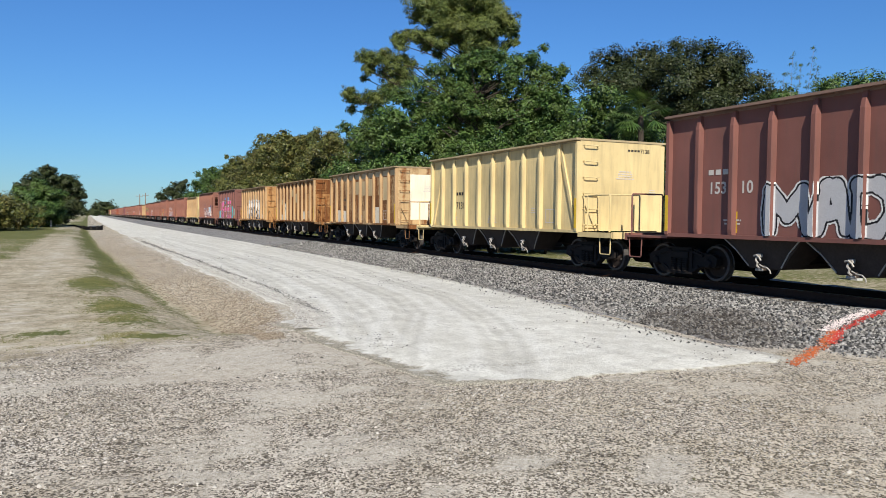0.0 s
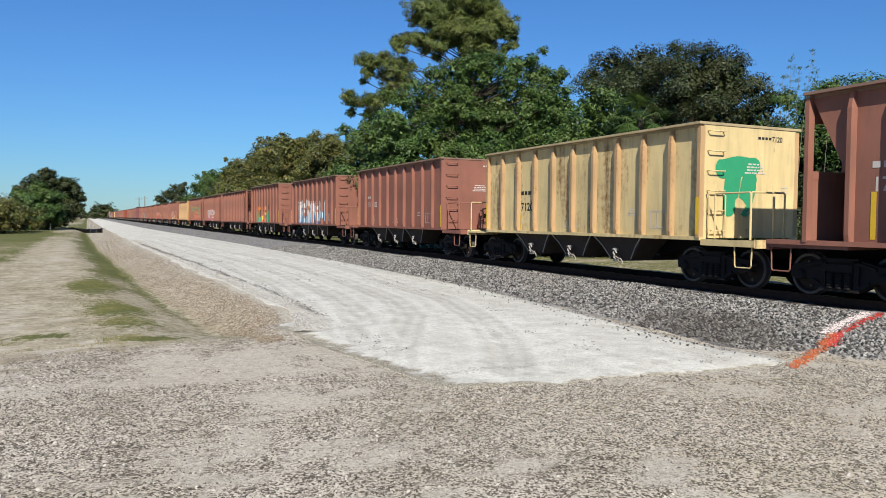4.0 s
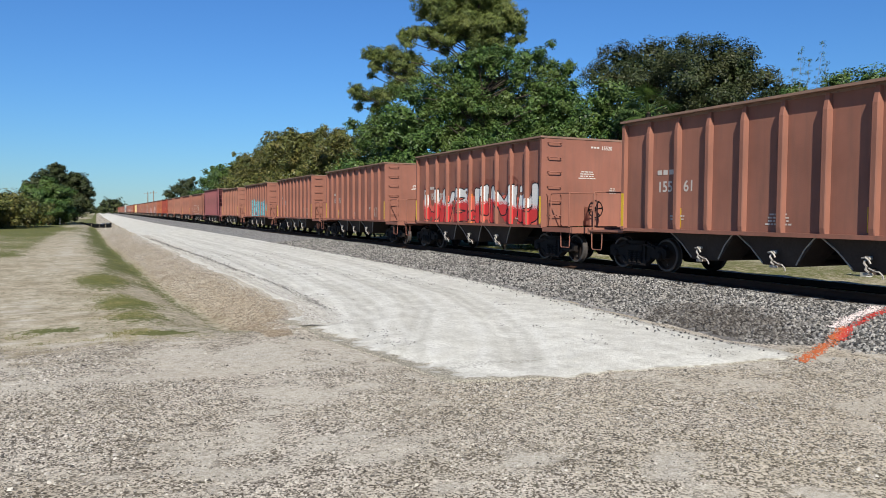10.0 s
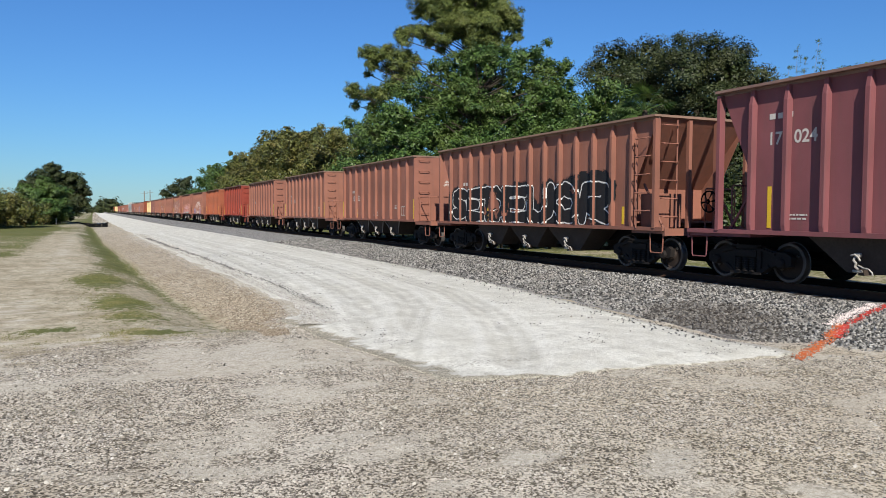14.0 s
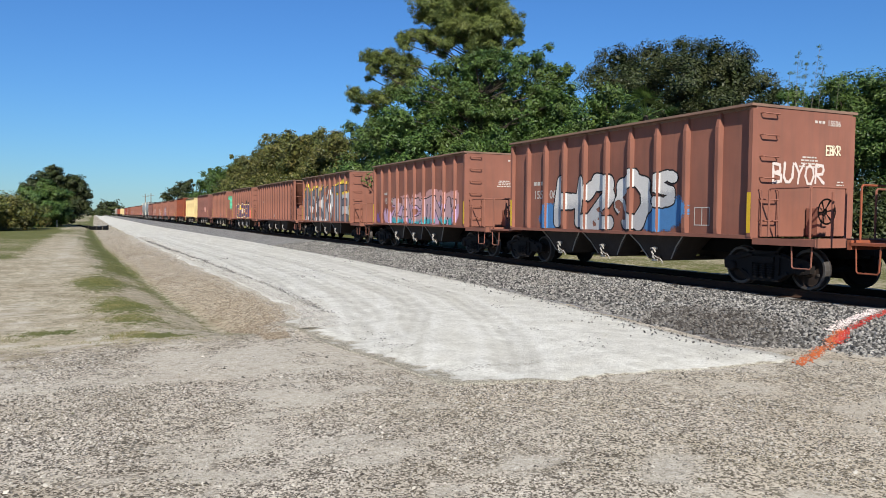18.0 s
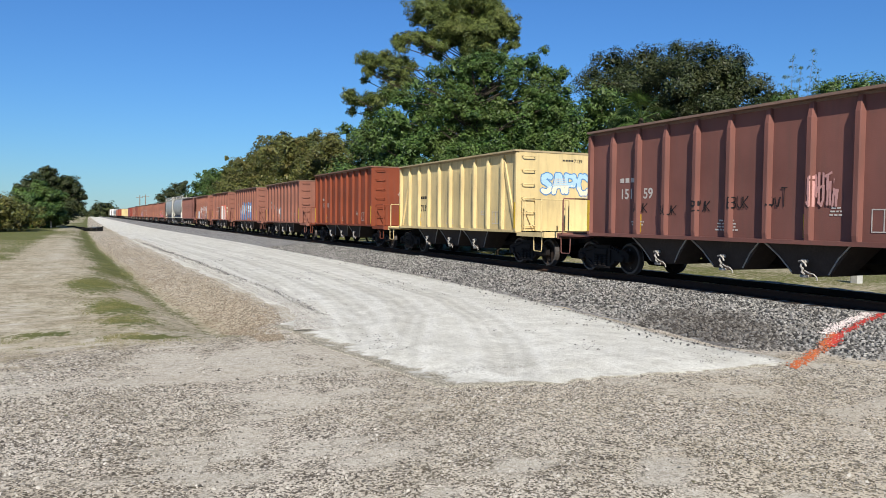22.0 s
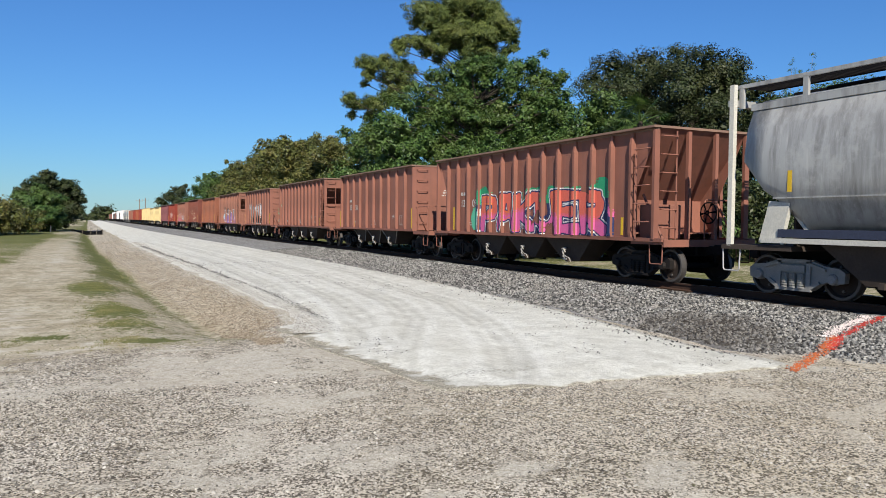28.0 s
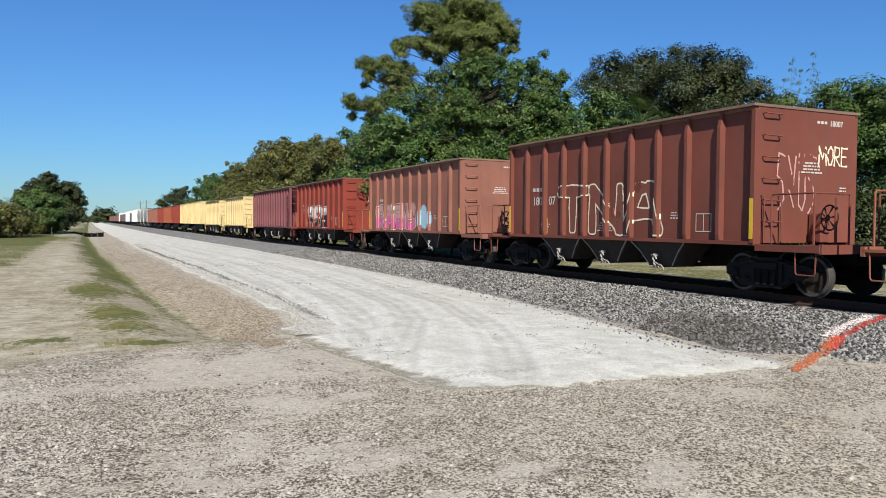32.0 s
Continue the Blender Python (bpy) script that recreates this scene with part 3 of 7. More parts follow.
def build_road():
    """Graded limestone: thin at its ragged edges, worn along the wheel tracks."""
    ts = np.linspace(0, 1, 131)
    ys = np.concatenate([np.linspace(0, 1, 90)[:-1] * 8 + 6.3, spread(14.3, 14.3, 60, 900, 0.2, 1.1)])
    V, E, n = [], [], len(ts)
    for y in ys:
        one, yv = np.array([0.0]), np.array([y])
        a = road_left(y) + 0.06 * lumps(one, yv, 0.3, 5)[0] + 0.12 * lumps(one, yv, 1.7, 6)[0]
        b = toe_x(y) + 0.25
        x = a + (b - a) * ts
        yy = np.full(n, y)
        if y < 14.3:
            # the near end fans out to the ragged front edge
            front = road_front(x) + 0.06 * lumps(x, x * 0, 0.45, 8) + 0.05 * lumps(x, x * 0, 0.12, 18)
            yy = 14.3 - (14.3 - front) * (14.3 - y) / 8.0
        edge = np.minimum(ts * (b - a) + (0.95 if y > 11 else 0.0), np.minimum((1 - ts) * (b - a) + 0.25, (y - 6.3) if y < 14.3 else 9.0))
        z = 0.045 + 0.012 * lumps(x, yy, 0.7, 9)
        for rut in RUTS:
            z = z - 0.025 * np.exp(-(way_off(x, yy, rut) / 0.20) ** 2)
        low = ground_z(x, yy) + 0.012 - 0.06 * (np.minimum(edge, ts * (b - a)) < 0.02)
        k = np.clip(np.minimum(edge, ts * (b - a)) / 0.9, 0, 1)
        z = low + (z - low) * k * k * (3 - 2 * k)
        E.append(edge)
        V.append(np.stack([x, yy, z], -1))
    V = np.array(V)
    m = len(ys)
    idx = np.arange(m * n).reshape(m, n)
    f = np.stack([idx[:-1, :-1], idx[:-1, 1:], idx[1:, 1:], idx[1:, :-1]], -1).reshape(-1, 4)
    me = raw_mesh("road", V.reshape(-1, 3), f, ROAD, True)
    X, Y = V[..., 0], V[..., 1]
    worn = np.max([np.exp(-(way_off(X, Y, r) / 0.34) ** 4) * (0.5 + 0.5 * np.cos(way_off(X, Y, r) * 26)) for r in RUTS], 0) * 0.56
    lips = np.max([np.exp(-((way_off(X, Y, r) - 0.40) / 0.08) ** 2) for r in RUTS], 0) * 0.8
    loose = np.exp(-((X - road_left(Y) - 0.42 - 0.1 * lumps(X * 0, Y, 2.0, 19)) / 0.12) ** 2) * (Y > 12.5) * 0.3
    loose = np.maximum(loose, 0.75 * np.clip(1 - (toe_x(Y) + 0.1 - X) / 0.35, 0, 1))
    loose = np.maximum(loose, 0.55 * np.exp(-(((X - 4.2) / 1.6) ** 2 + ((Y - 7.6) / 0.25) ** 2)))
    col = np.stack([worn, lips, loose, np.clip(np.array(E) / (0.20 + 0.5 * np.clip((4.6 - X) / 1.4, 0, 1)) - 0.1, 0, 1.6)], -1).reshape(-1)
    me.color_attributes.new("wear", "FLOAT_COLOR", "POINT").data.foreach_set("color", col.astype(np.float32))
    thing("road", "pale crushed limestone service road beside the railway", "road", kind="structure", data=me)


def ballast_z(x, y):
    toe = toe_x(y) - 0.12 + 0.10 * lumps(x * 0, y, 0.5, 11)
    up = np.interp(x, [12.2, 12.75, 15.4, 15.95, 16.3, 18.6], [0.185, 0.10, 0.10, 0.185, 0.17, -0.08])
    slope = -0.12 + 0.305 * np.clip((x - toe) / np.maximum(0.5, 12.2 - toe), 0, 1) ** 0.8
    return np.where(x < 12.2, slope, up) + (0.012 * lumps(x, y, 0.18, 12) + 0.018 * lumps(x, y, 0.9, 13)) * np.clip((x - toe) / 2.2, 0.1, 1)


def build_ballast():
    me, _, _ = sheet("ballast_bed", np.concatenate([np.arange(7.2, 12.3, 0.12), np.arange(12.4, 18.8, 0.25)]), spread(-120, 0, 45, 1500, 0.14, 1.07), ballast_z, BALLAST)
    thing("ballast_bed", "grey crushed rock ballast bed carrying the railway track", "ballast", kind="structure", data=me)


def stones(n, xs, ys, zs, sizes, mat, seed, fine=False):
    """Many loose stones as one mesh: squashed, skewed octahedra."""
    rng = np.random.RandomState(seed)
    base = np.array([(1, 0, 0), (0, 1, 0), (-1, 0, 0), (0, -1, 0), (0.25, 0.2, 0.75), (-0.1, -0.2, -0.7)])
    tri = np.array([(0, 1, 4), (1, 2, 4), (2, 3, 4), (3, 0, 4), (1, 0, 5), (2, 1, 5), (3, 2, 5), (0, 3, 5)])
    if fine:
        base = np.array([(0.9, 0.8, -0.3), (-0.9, 0.7, -0.3), (-0.8, -0.9, -0.3), (0.8, -0.7, -0.3), (0.1, 0.1, 0.55)])
        tri = np.array([(0, 1, 4), (1, 2, 4), (2, 3, 4), (3, 0, 4)])
    k = len(base)
    V = base[None] * rng.uniform(0.65, 1.25, (n, k, 3)) * sizes[:, None, None]
    a = rng.uniform(0, 6.2832, n)
    c, s = np.cos(a)[:, None], np.sin(a)[:, None]
    t = rng.uniform(-0.6, 0.6, (n, 1))
    x, y, z = V[..., 0] * c - V[..., 1] * s, V[..., 0] * s + V[..., 1] * c, V[..., 2] + V[..., 0] * t
    V = np.stack([x + xs[:, None], y + ys[:, None], z + zs[:, None]], -1)
    F = (tri[None] + k * np.arange(n)[:, None, None]).reshape(-1, 3)
    return raw_mesh("stones", V.reshape(-1, 3), F, mat)


def build_stones():
    rng = np.random.RandomState(3)
    n = 72000
    y = 4.0 + 40 * rng.uniform(0, 1, n) ** 1.9
    toe = toe_x(y)
    x = toe - 0.15 + (12.9 - toe) * rng.uniform(0, 1, n) ** 0.85
    x = np.where((rng.uniform(0, 1, n) < 0.012) & (y > 7), toe - rng.exponential(0.22, n), x)
    z = np.where(x > toe - 0.1, ballast_z(x, y), 0.05) + 0.006
    up = (z > -0.045) | (y < 6.2)
    n, x, y, z, toe = int(up.sum()), x[up], y[up], z[up], toe[up]
    size = rng.uniform(0.014, 0.036, n) * (1 + y / 60) * np.where(x > toe, 1.0, 0.6)
    thing("ballast_stones", "loose angular grey ballast stones", "stones", kind="stuff", data=stones(n, x, y, z, size, ROCK, 4))
    n = 260000
    y = 2.6 + 9.8 * rng.uniform(0.0, 1.0, n) ** 0.85
    x = -2.8 + 13.0 * rng.uniform(0, 1, n)
    keep = bare(x, y) < rng.uniform(-0.6, 0.62, n)
    on_road = (x > road_left(y)) & (x < 8.0) & (y > road_front(np.clip(x, 2.5, 8.5)) + rng.exponential(0.14, n) - 0.05)
    keep &= ~on_road & ~(x > toe_x(y) + 0.2)
    keep &= (y < 9.1 + rng.exponential(0.5, n)) | (x > 2.4)
    x, y = x[keep], y[keep]
    size = rng.uniform(0.0035, 0.0095, len(x)) * np.where(rng.uniform(0, 1, len(x)) < 0.04, 2.0, 1.0) * (0.8 + y / 20)
    thing("loose_gravel", "fine limestone gravel strewn over the sandy lot", "gravel", kind="stuff",
          data=stones(len(x), x, y, ground_z(x, y) + size * 0.25 + 0.002, size, PEBBLE, 5, True))
    # coarse pebbles on the ditch slope and along the road's edge
    n = 24000
    y = 10.6 + 55 * rng.uniform(0, 1, n) ** 1.6
    a = ditch_x(y) + 0.3
    x = a - 0.2 + (road_left(y) + 0.1 - a) * rng.uniform(0, 1, n)
    few = rng.uniform(0, 1, n) < np.exp(-np.maximum(0, y - 14) / 22)
    x, y = x[few], y[few]
    n = len(x)
    size = rng.uniform(0.008, 0.022, n) * (0.7 + y / 40)
    thing("ditch_gravel", "brownish gravel on the bank of the ditch", "gravel", kind="stuff", data=stones(n, x, y, ground_z(x, y) + 0.004, size, DITCH_STONE, 6, True))
    # coarse pale stones along the shoulder, between the bank and the graded road
    n = 15000
    y = 11.2 + 48 * rng.uniform(0, 1, n) ** 1.7
    x = road_left(y) + 0.14 + rng.normal(0, 0.22, n) * (1 + y / 60)
    size = rng.uniform(0.005, 0.014, n) * (0.7 + y / 40)
    zz = np.where(x < road_left(y) + 0.1, ground_z(x, y) + 0.008, 0.045)
    thing("shoulder_stones", "coarse pale limestone along the shoulder of the road", "stones", kind="stuff", data=stones(n, x, y, zz, size, RIM_STONE, 9, True))
    # a windrow of dark pebbles along the road, and scattered clusters on it
    n = 9000
    row = rng.uniform(0, 1, n) < 0.3
    y = np.where(row, 12.0 + 38 * rng.uniform(0, 1, n) ** 1.5, 6.6 + 26 * rng.uniform(0, 1, n) ** 1.5)
    x = np.where(row, np.interp(y, [12, 18, 20, 25.4, 33.5, 46.7, 60], [3.7, 3.85, 3.75, 3.65, 3.5, 3.1, 3.0]) + 0.06 * lumps(y * 0, y, 1.2, 19) + rng.normal(0, 0.06, n), rng.uniform(3.2, 8.0, n))
    keep = row & (lumps(x * 0.5, y, 0.8, 36) > rng.uniform(-1.4, 0.5, n)) | (lumps(x, y * 0.8, 0.35, 35) > 0.62) & (y > road_front(np.clip(x, 2.5, 8.5)) + 0.3)
    x, y = x[keep], y[keep]
    size = rng.uniform(0.005, 0.013, len(x)) * (0.8 + y / 25)
    thing("road_pebbles", "small dark pebbles scattered on the limestone road", "pebbles", kind="stuff", data=stones(len(x), x, y, x * 0 + 0.05, size, ROCK, 8, True))


def build_track():
    track = thing("railway_track", "single railway track with rusty rails on dark timber sleepers", "railway track", kind="structure", at=pose(TRACK_X, 0, 0))
    prof = [(-0.07, 0.12), (-0.07, 0.135), (-0.012, 0.16), (-0.012, 0.255), (-0.036, 0.262), (-0.036, 0.295), (-0.03, 0.30), (0.03, 0.30), (0.036, 0.295),
            (0.036, 0.262), (0.012, 0.255), (0.012, 0.16), (0.07, 0.135), (0.07, 0.12)]
    for x in (-0.753, 0.753):
        bm = bmesh.new()
        rings = [[bm.verts.new((x + a, y, z)) for a, z in prof] for y in (-150, 1500)]
        k = len(prof)
        for i in range(k):
            fc = bm.faces.new((rings[0][i], rings[0][(i + 1) % k], rings[1][(i + 1) % k], rings[1][i]))
            fc.material_index = 1 if i in (6, 7, 8) else 0
        bmesh.ops.recalc_face_normals(bm, faces=bm.faces)
        part("rail", bm, [RAIL_RUST, RAIL_TOP], track)
    me = finish("sleeper", boxed(-1.3, 1.3, -0.115, 0.115, -0.06, 0.118, bevel=0.012), TIE_WOOD)
    for i in range(90):
        part("sleeper", me, None, track).location = (random.uniform(-0.04, 0.04), 3.0 + 0.52 * i, 0)
    bm = bmesh.new()
    for i in range(90, 420):
        box(bm, -1.3, 1.3, 3.0 + 0.52 * i - 0.115, 3.0 + 0.52 * i + 0.115, -0.06, 0.118)
    tagged(part("distant_sleepers", bm, TIE_WOOD, track), kind="stuff")
    me = finish("tie_plate", boxed(-0.12, 0.12, -0.09, 0.09, 0.118, 0.128), RAIL_RUST)
    for i in range(60):
        part("tie_plate", me, None, track).location = (-0.753, 3.0 + 0.52 * i, 0)


build_ground()
build_road()
build_ballast()
build_stones()
build_track()

# ---------------------------------------------------------------- running gear
WHEEL_R = 0.42


def wheel_mesh(side):
    prof = [(-0.065, 0.06), (-0.065, 0.12), (-0.02, 0.16), (-0.005, 0.32), (-0.055, 0.345), (-0.065, 0.36), (-0.065, 0.405), (-0.055, WHEEL_R), (0.055, WHEEL_R + 0.004),
            (0.062, 0.447), (0.085, 0.44), (0.085, 0.35), (0.03, 0.32), (0.03, 0.14), (0.075, 0.1), (0.075, 0.05)]
    mats = [0, 0, 0, 0, 0, 1, 1, 1, 1, 0, 0, 0, 0, 0, 0]
    bm = lathe(bmesh.new(), [(x * side, r) for x, r in prof], 26, mats)
    # two core holes and a chalk mark, so that the turning shows
    for a in (0.4, 0.4 + math.pi):
        y, z = 0.24 * math.cos(a), 0.24 * math.sin(a)
        ret = bmesh.ops.create_cube(bm, size=0.05, matrix=pose(-0.018 * side, y, z))
        for v in ret["verts"]:
            for fc in v.link_faces:
                fc.material_index = 1
    bmesh.ops.recalc_face_normals(bm, faces=bm.faces)
    return finish("wheel", bm, [BROWN_WHEEL, TREAD])


WHEEL_NEAR, WHEEL_FAR = wheel_mesh(1), wheel_mesh(-1)
AXLE = finish("axle", lathe(bmesh.new(), [(-1.0, 0.05), (-1.0, 0.075), (1.0, 0.075), (1.0, 0.05)], 10), DARK_STEEL)


def side_frame_mesh(bright):
    """A cast truck side: arched top, jaws over the bearings, window and spring seat."""
    bm = bmesh.new()
    outer = [(-1.12, 0.36), (-1.14, 0.55), (-1.02, 0.63), (-0.72, 0.66), (-0.38, 0.76), (0.38, 0.76), (0.72, 0.66), (1.02, 0.63), (1.14, 0.55), (1.12, 0.36), (0.98, 0.33),
             (0.76, 0.36), (0.60, 0.30), (0.40, 0.155), (-0.40, 0.155), (-0.60, 0.30), (-0.76, 0.36), (-0.98, 0.33)]
    prism(bm, outer, -0.075, 0.055)
    for s in (-1, 1):
        # ribs along the arms
        prism(bm, [(s * 0.36, 0.72), (s * 0.74, 0.62), (s * 0.74, 0.57), (s * 0.36, 0.66)], -0.125, -0.06)
        prism(bm, [(s * 0.40, 0.17), (s * 0.62, 0.31), (s * 0.58, 0.36), (s * 0.36, 0.24)], -0.125, -0.06)
        box(bm, -0.12, -0.06, s * 0.30, s * 0.40, 0.2, 0.74)
    box(bm, -0.14, -0.05, -0.42, 0.42, 0.14, 0.20)
    box(bm, -0.12, -0.05, -0.40, 0.40, 0.70, 0.775)
    return finish("side_frame", bm, BRIGHT_CAST if bright else TRUCK_STEEL)


def spring_mesh(bright):
    bm = bmesh.new()
    for y in (-0.19, 0.0, 0.19):
        for i in range(6):
            z = 0.215 + 0.05 * i
            ret = bmesh.ops.create_cone(bm, cap_ends=True, segments=10, radius1=0.085, radius2=0.085, depth=0.026, matrix=pose(-0.10, y, z, 4, 3, 0))
        bmesh.ops.create_cone(bm, cap_ends=True, segments=8, radius1=0.05, radius2=0.05, depth=0.30, matrix=pose(-0.10, y, 0.34))
    box(bm, -0.15, 0.1, -0.29, 0.29, 0.52, 0.66)
    return finish("spring_nest", bm, BRIGHT_CAST if bright else TRUCK_STEEL)


def cap_mesh(bright):
    bm = lathe(bmesh.new(), [(-0.10, 0.05), (-0.10, 0.085), (-0.07, 0.11), (0.06, 0.12), (0.06, 0.06)], 12)
    bmesh.ops.recalc_face_normals(bm, faces=bm.faces)
    return finish("bearing_cap", bm, BRIGHT_CAST if bright else TRUCK_STEEL)


GEAR = {b: (side_frame_mesh(b), spring_mesh(b), cap_mesh(b)) for b in (False, True)}
BOLSTER = finish("bolster", box(box(boxed(-1.0, 1.0, -0.2, 0.2, 0.45, 0.68, bevel=0.03), -0.3, 0.3, -0.28, 0.28, 0.62, 0.80), -0.75, 0.75, -0.55, -0.5, 0.33, 0.44), DARK_STEEL)


def bogie(car, y, bright=False):
    bg = part("bogie", BOLSTER, None, car, at=(0, y, 0))
    frame_me, spring_me, cap_me = GEAR[bright]
    for sx in (-1, 1):
        turn = Matrix.Translation((sx * 1.0, 0, 0)) @ (Matrix.Identity(4) if sx < 0 else pose(0, 0, 0, 0, 0, 180))
        part("side_frame", frame_me, None, bg, at=turn)
        part("spring_nest", spring_me, None, bg, at=turn)
        for yy in (-0.88, 0.88):
            if sx < 0:
                part("bearing_cap", cap_me, None, bg, at=turn @ Matrix.Translation((-0.04, yy, WHEEL_R)))
            part("wheel", WHEEL_NEAR if sx < 0 else WHEEL_FAR, None, bg, at=(sx * 0.775, yy, WHEEL_R))
    for yy in (-0.88, 0.88):
        part("axle", AXLE, None, bg, at=(0, yy, WHEEL_R))


COUPLER = finish("coupler", box(box(box(boxed(-0.09, 0.09, 0, 0.42, 0.74, 0.92, bevel=0.02), -0.16, 0.10, 0.36, 0.62, 0.70, 0.96, bevel=0.03), -0.30, 0.30, -0.08, 0.02, 0.66, 1.02, bevel=0.02),
                                 -0.03, 0.03, 0.30, 0.36, 0.55, 0.76), DARK_STEEL)


# ---------------------------------------------------------------- wagons
TOP, SILL = 3.87, 1.08
HALF = 1.575
SHEET_X = 1.44


def post_mesh(name, z0, z1, w, mat):
    """A side stake: hat section that tapers back under the top chord."""
    bm = bmesh.new()
    d = HALF - SHEET_X
    rows = [(z0, d * 0.85, w), (z0 + 0.12, d, w), (z1 - 0.30, d, w), (z1, d * 0.55, w * 0.72)]
    rings = []
    for z, dd, ww in rows:
        rings.append([bm.verts.new(p) for p in ((0.0, -ww * 0.62, z), (-dd * 0.9, -ww / 2, z), (-dd, -ww * 0.36, z), (-dd, ww * 0.36, z), (-dd * 0.9, ww / 2, z), (0.0, ww * 0.62, z))])
    for a, b in zip(rings, rings[1:]):
        for k in range(5):
            bm.faces.new((a[k], a[k + 1], b[k + 1], b[k]))
    bm.faces.new(rings[0])
    bm.faces.new(rings[-1][::-1])
    bmesh.ops.recalc_face_normals(bm, faces=bm.faces)
    return finish(name, bm, mat)


POST = post_mesh("side_post", SILL + 0.03, TOP - 0.10, 0.13, PAINT)
SLIM_POST = post_mesh("side_post", SILL + 0.03, TOP - 0.10, 0.12, PAINT)


def flip(sx, x=0.0, y=0.0):
    """A pose on the side sx of a wagon, for meshes made for the side at negative x."""
    return Matrix.Translation((sx * x, y, 0)) @ (Matrix.Identity(4) if sx < 0 else pose(0, 0, 0, 0, 0, 180))


def latch_mesh():
    """Door gear under a hopper: a bracket, a bent link and a hook."""
    bm = bmesh.new()
    box(bm, -0.05, 0.04, 0.00, 0.13, 0.66, 0.74, bevel=0.02)
    tube(bm, [(-0.05, 0.17, 0.69), (-0.07, 0.08, 0.71), (-0.06, 0.02, 0.66), (-0.05, -0.01, 0.60)], 0.020, 6)
    tube(bm, [(-0.04, 0.10, 0.66), (-0.06, 0.11, 0.60), (-0.06, 0.06, 0.55), (-0.06, 0.08, 0.49), (-0.04, 0.02, 0.44)], 0.024, 6)
    tube(bm, [(-0.05, 0.03, 0.52), (-0.06, -0.08, 0.475), (-0.06, -0.19, 0.46), (-0.05, -0.25, 0.40), (-0.04, -0.26, 0.34)], 0.015, 6)
    box(bm, -0.04, 0.02, -0.03, 0.15, 0.38, 0.43, bevel=0.01)
    return finish("door_latch", bm, WORN_CAST)


LATCH = latch_mesh()
# pale bars along the chute's slanting edges: their bright highlight lines, put in as colour
EDGE_HIGHLIGHTS = [finish("chute_edge", tubed([(0, s * 0.98, 1.04), (0.10, s * (0.66 if s < 0 else 0.70), 0.78), (0.16, s * 0.42, 0.46)], 0.018, 4), WORN_CAST) for s in (-1, 1)]


def chute_mesh(w_top, w_low, z_low):
    bm = bmesh.new()
    for x0, x1 in ((-1.34, -0.42), (0.42, 1.34)):
        xi = (x0 + x1) / 2
        lo = [bm.verts.new((xi + (x - xi) * 0.72 + 0.12 * (1 if x0 < 0 else -1) * 0, y, z_low)) for x, y in ((x0, -w_low), (x1, -w_low), (x1, w_low), (x0, w_low))]
        hi = [bm.verts.new((x, y, SILL)) for x, y in ((x0, -w_top), (x1, -w_top), (x1, w_top), (x0, w_top))]
        for k in range(4):
            bm.faces.new((lo[k], lo[(k + 1) % 4], hi[(k + 1) % 4], hi[k]))
        bm.faces.new(lo[::-1])
        bm.faces.new(hi)
    bmesh.ops.recalc_face_normals(bm, faces=bm.faces)
    box(bm, -1.36, 1.36, -0.06, 0.06, z_low - 0.03, z_low + 0.08)
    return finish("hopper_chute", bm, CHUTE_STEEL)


CHUTE = chute_mesh(1.02, 0.42, 0.42)
CHUTE_WIDE = chute_mesh(1.25, 0.40, 0.36)


def ladder_mesh():
    """A ladder bent from one bar, rung by rung."""
    pts = []
    for k in range(6):
        z, s = TOP - 0.20 - 0.45 * k, -1 if k % 2 else 1
        pts += [(-0.23 * s, -0.10, z), (0.23 * s, -0.10, z)]
    return finish("ladder", tubed(pts, 0.016, 5), PAINT)


RUNG = finish("ladder_rung", tubed([(-0.23, 0, 0), (-0.23, -0.09, 0), (-0.20, -0.11, -0.01), (0.20, -0.11, -0.01), (0.23, -0.09, 0), (0.23, 0, 0)], 0.016, 5), PAINT)
STIRRUP = finish("stirrup_step", tubed([(0, -0.24, 0.98), (0, -0.22, 0.52), (0, -0.19, 0.48), (0, 0.19, 0.48), (0, 0.22, 0.52), (0, 0.24, 0.98)], 0.017, 5), PAINT)


LADDER = ladder_mesh()
STILE = finish("ladder_stile", tube(tubed([(-0.25, -0.10, SILL), (-0.25, -0.10, 2.05), (-0.25, -0.02, 2.08)], 0.016, 5), [(0.25, -0.10, SILL), (0.25, -0.10, 2.05), (0.25, -0.02, 2.08)], 0.016, 5), PAINT)


def handrail_mesh():
    bm = bmesh.new()
    tube(bm, [(-0.5, 0, SILL), (-0.5, 0, 2.04), (-0.47, 0, 2.08), (0.47, 0, 2.08), (0.5, 0, 2.04), (0.5, 0, SILL)], 0.022, 6)
    return finish("handrail", bm, PAINT)


HANDRAIL = handrail_mesh()


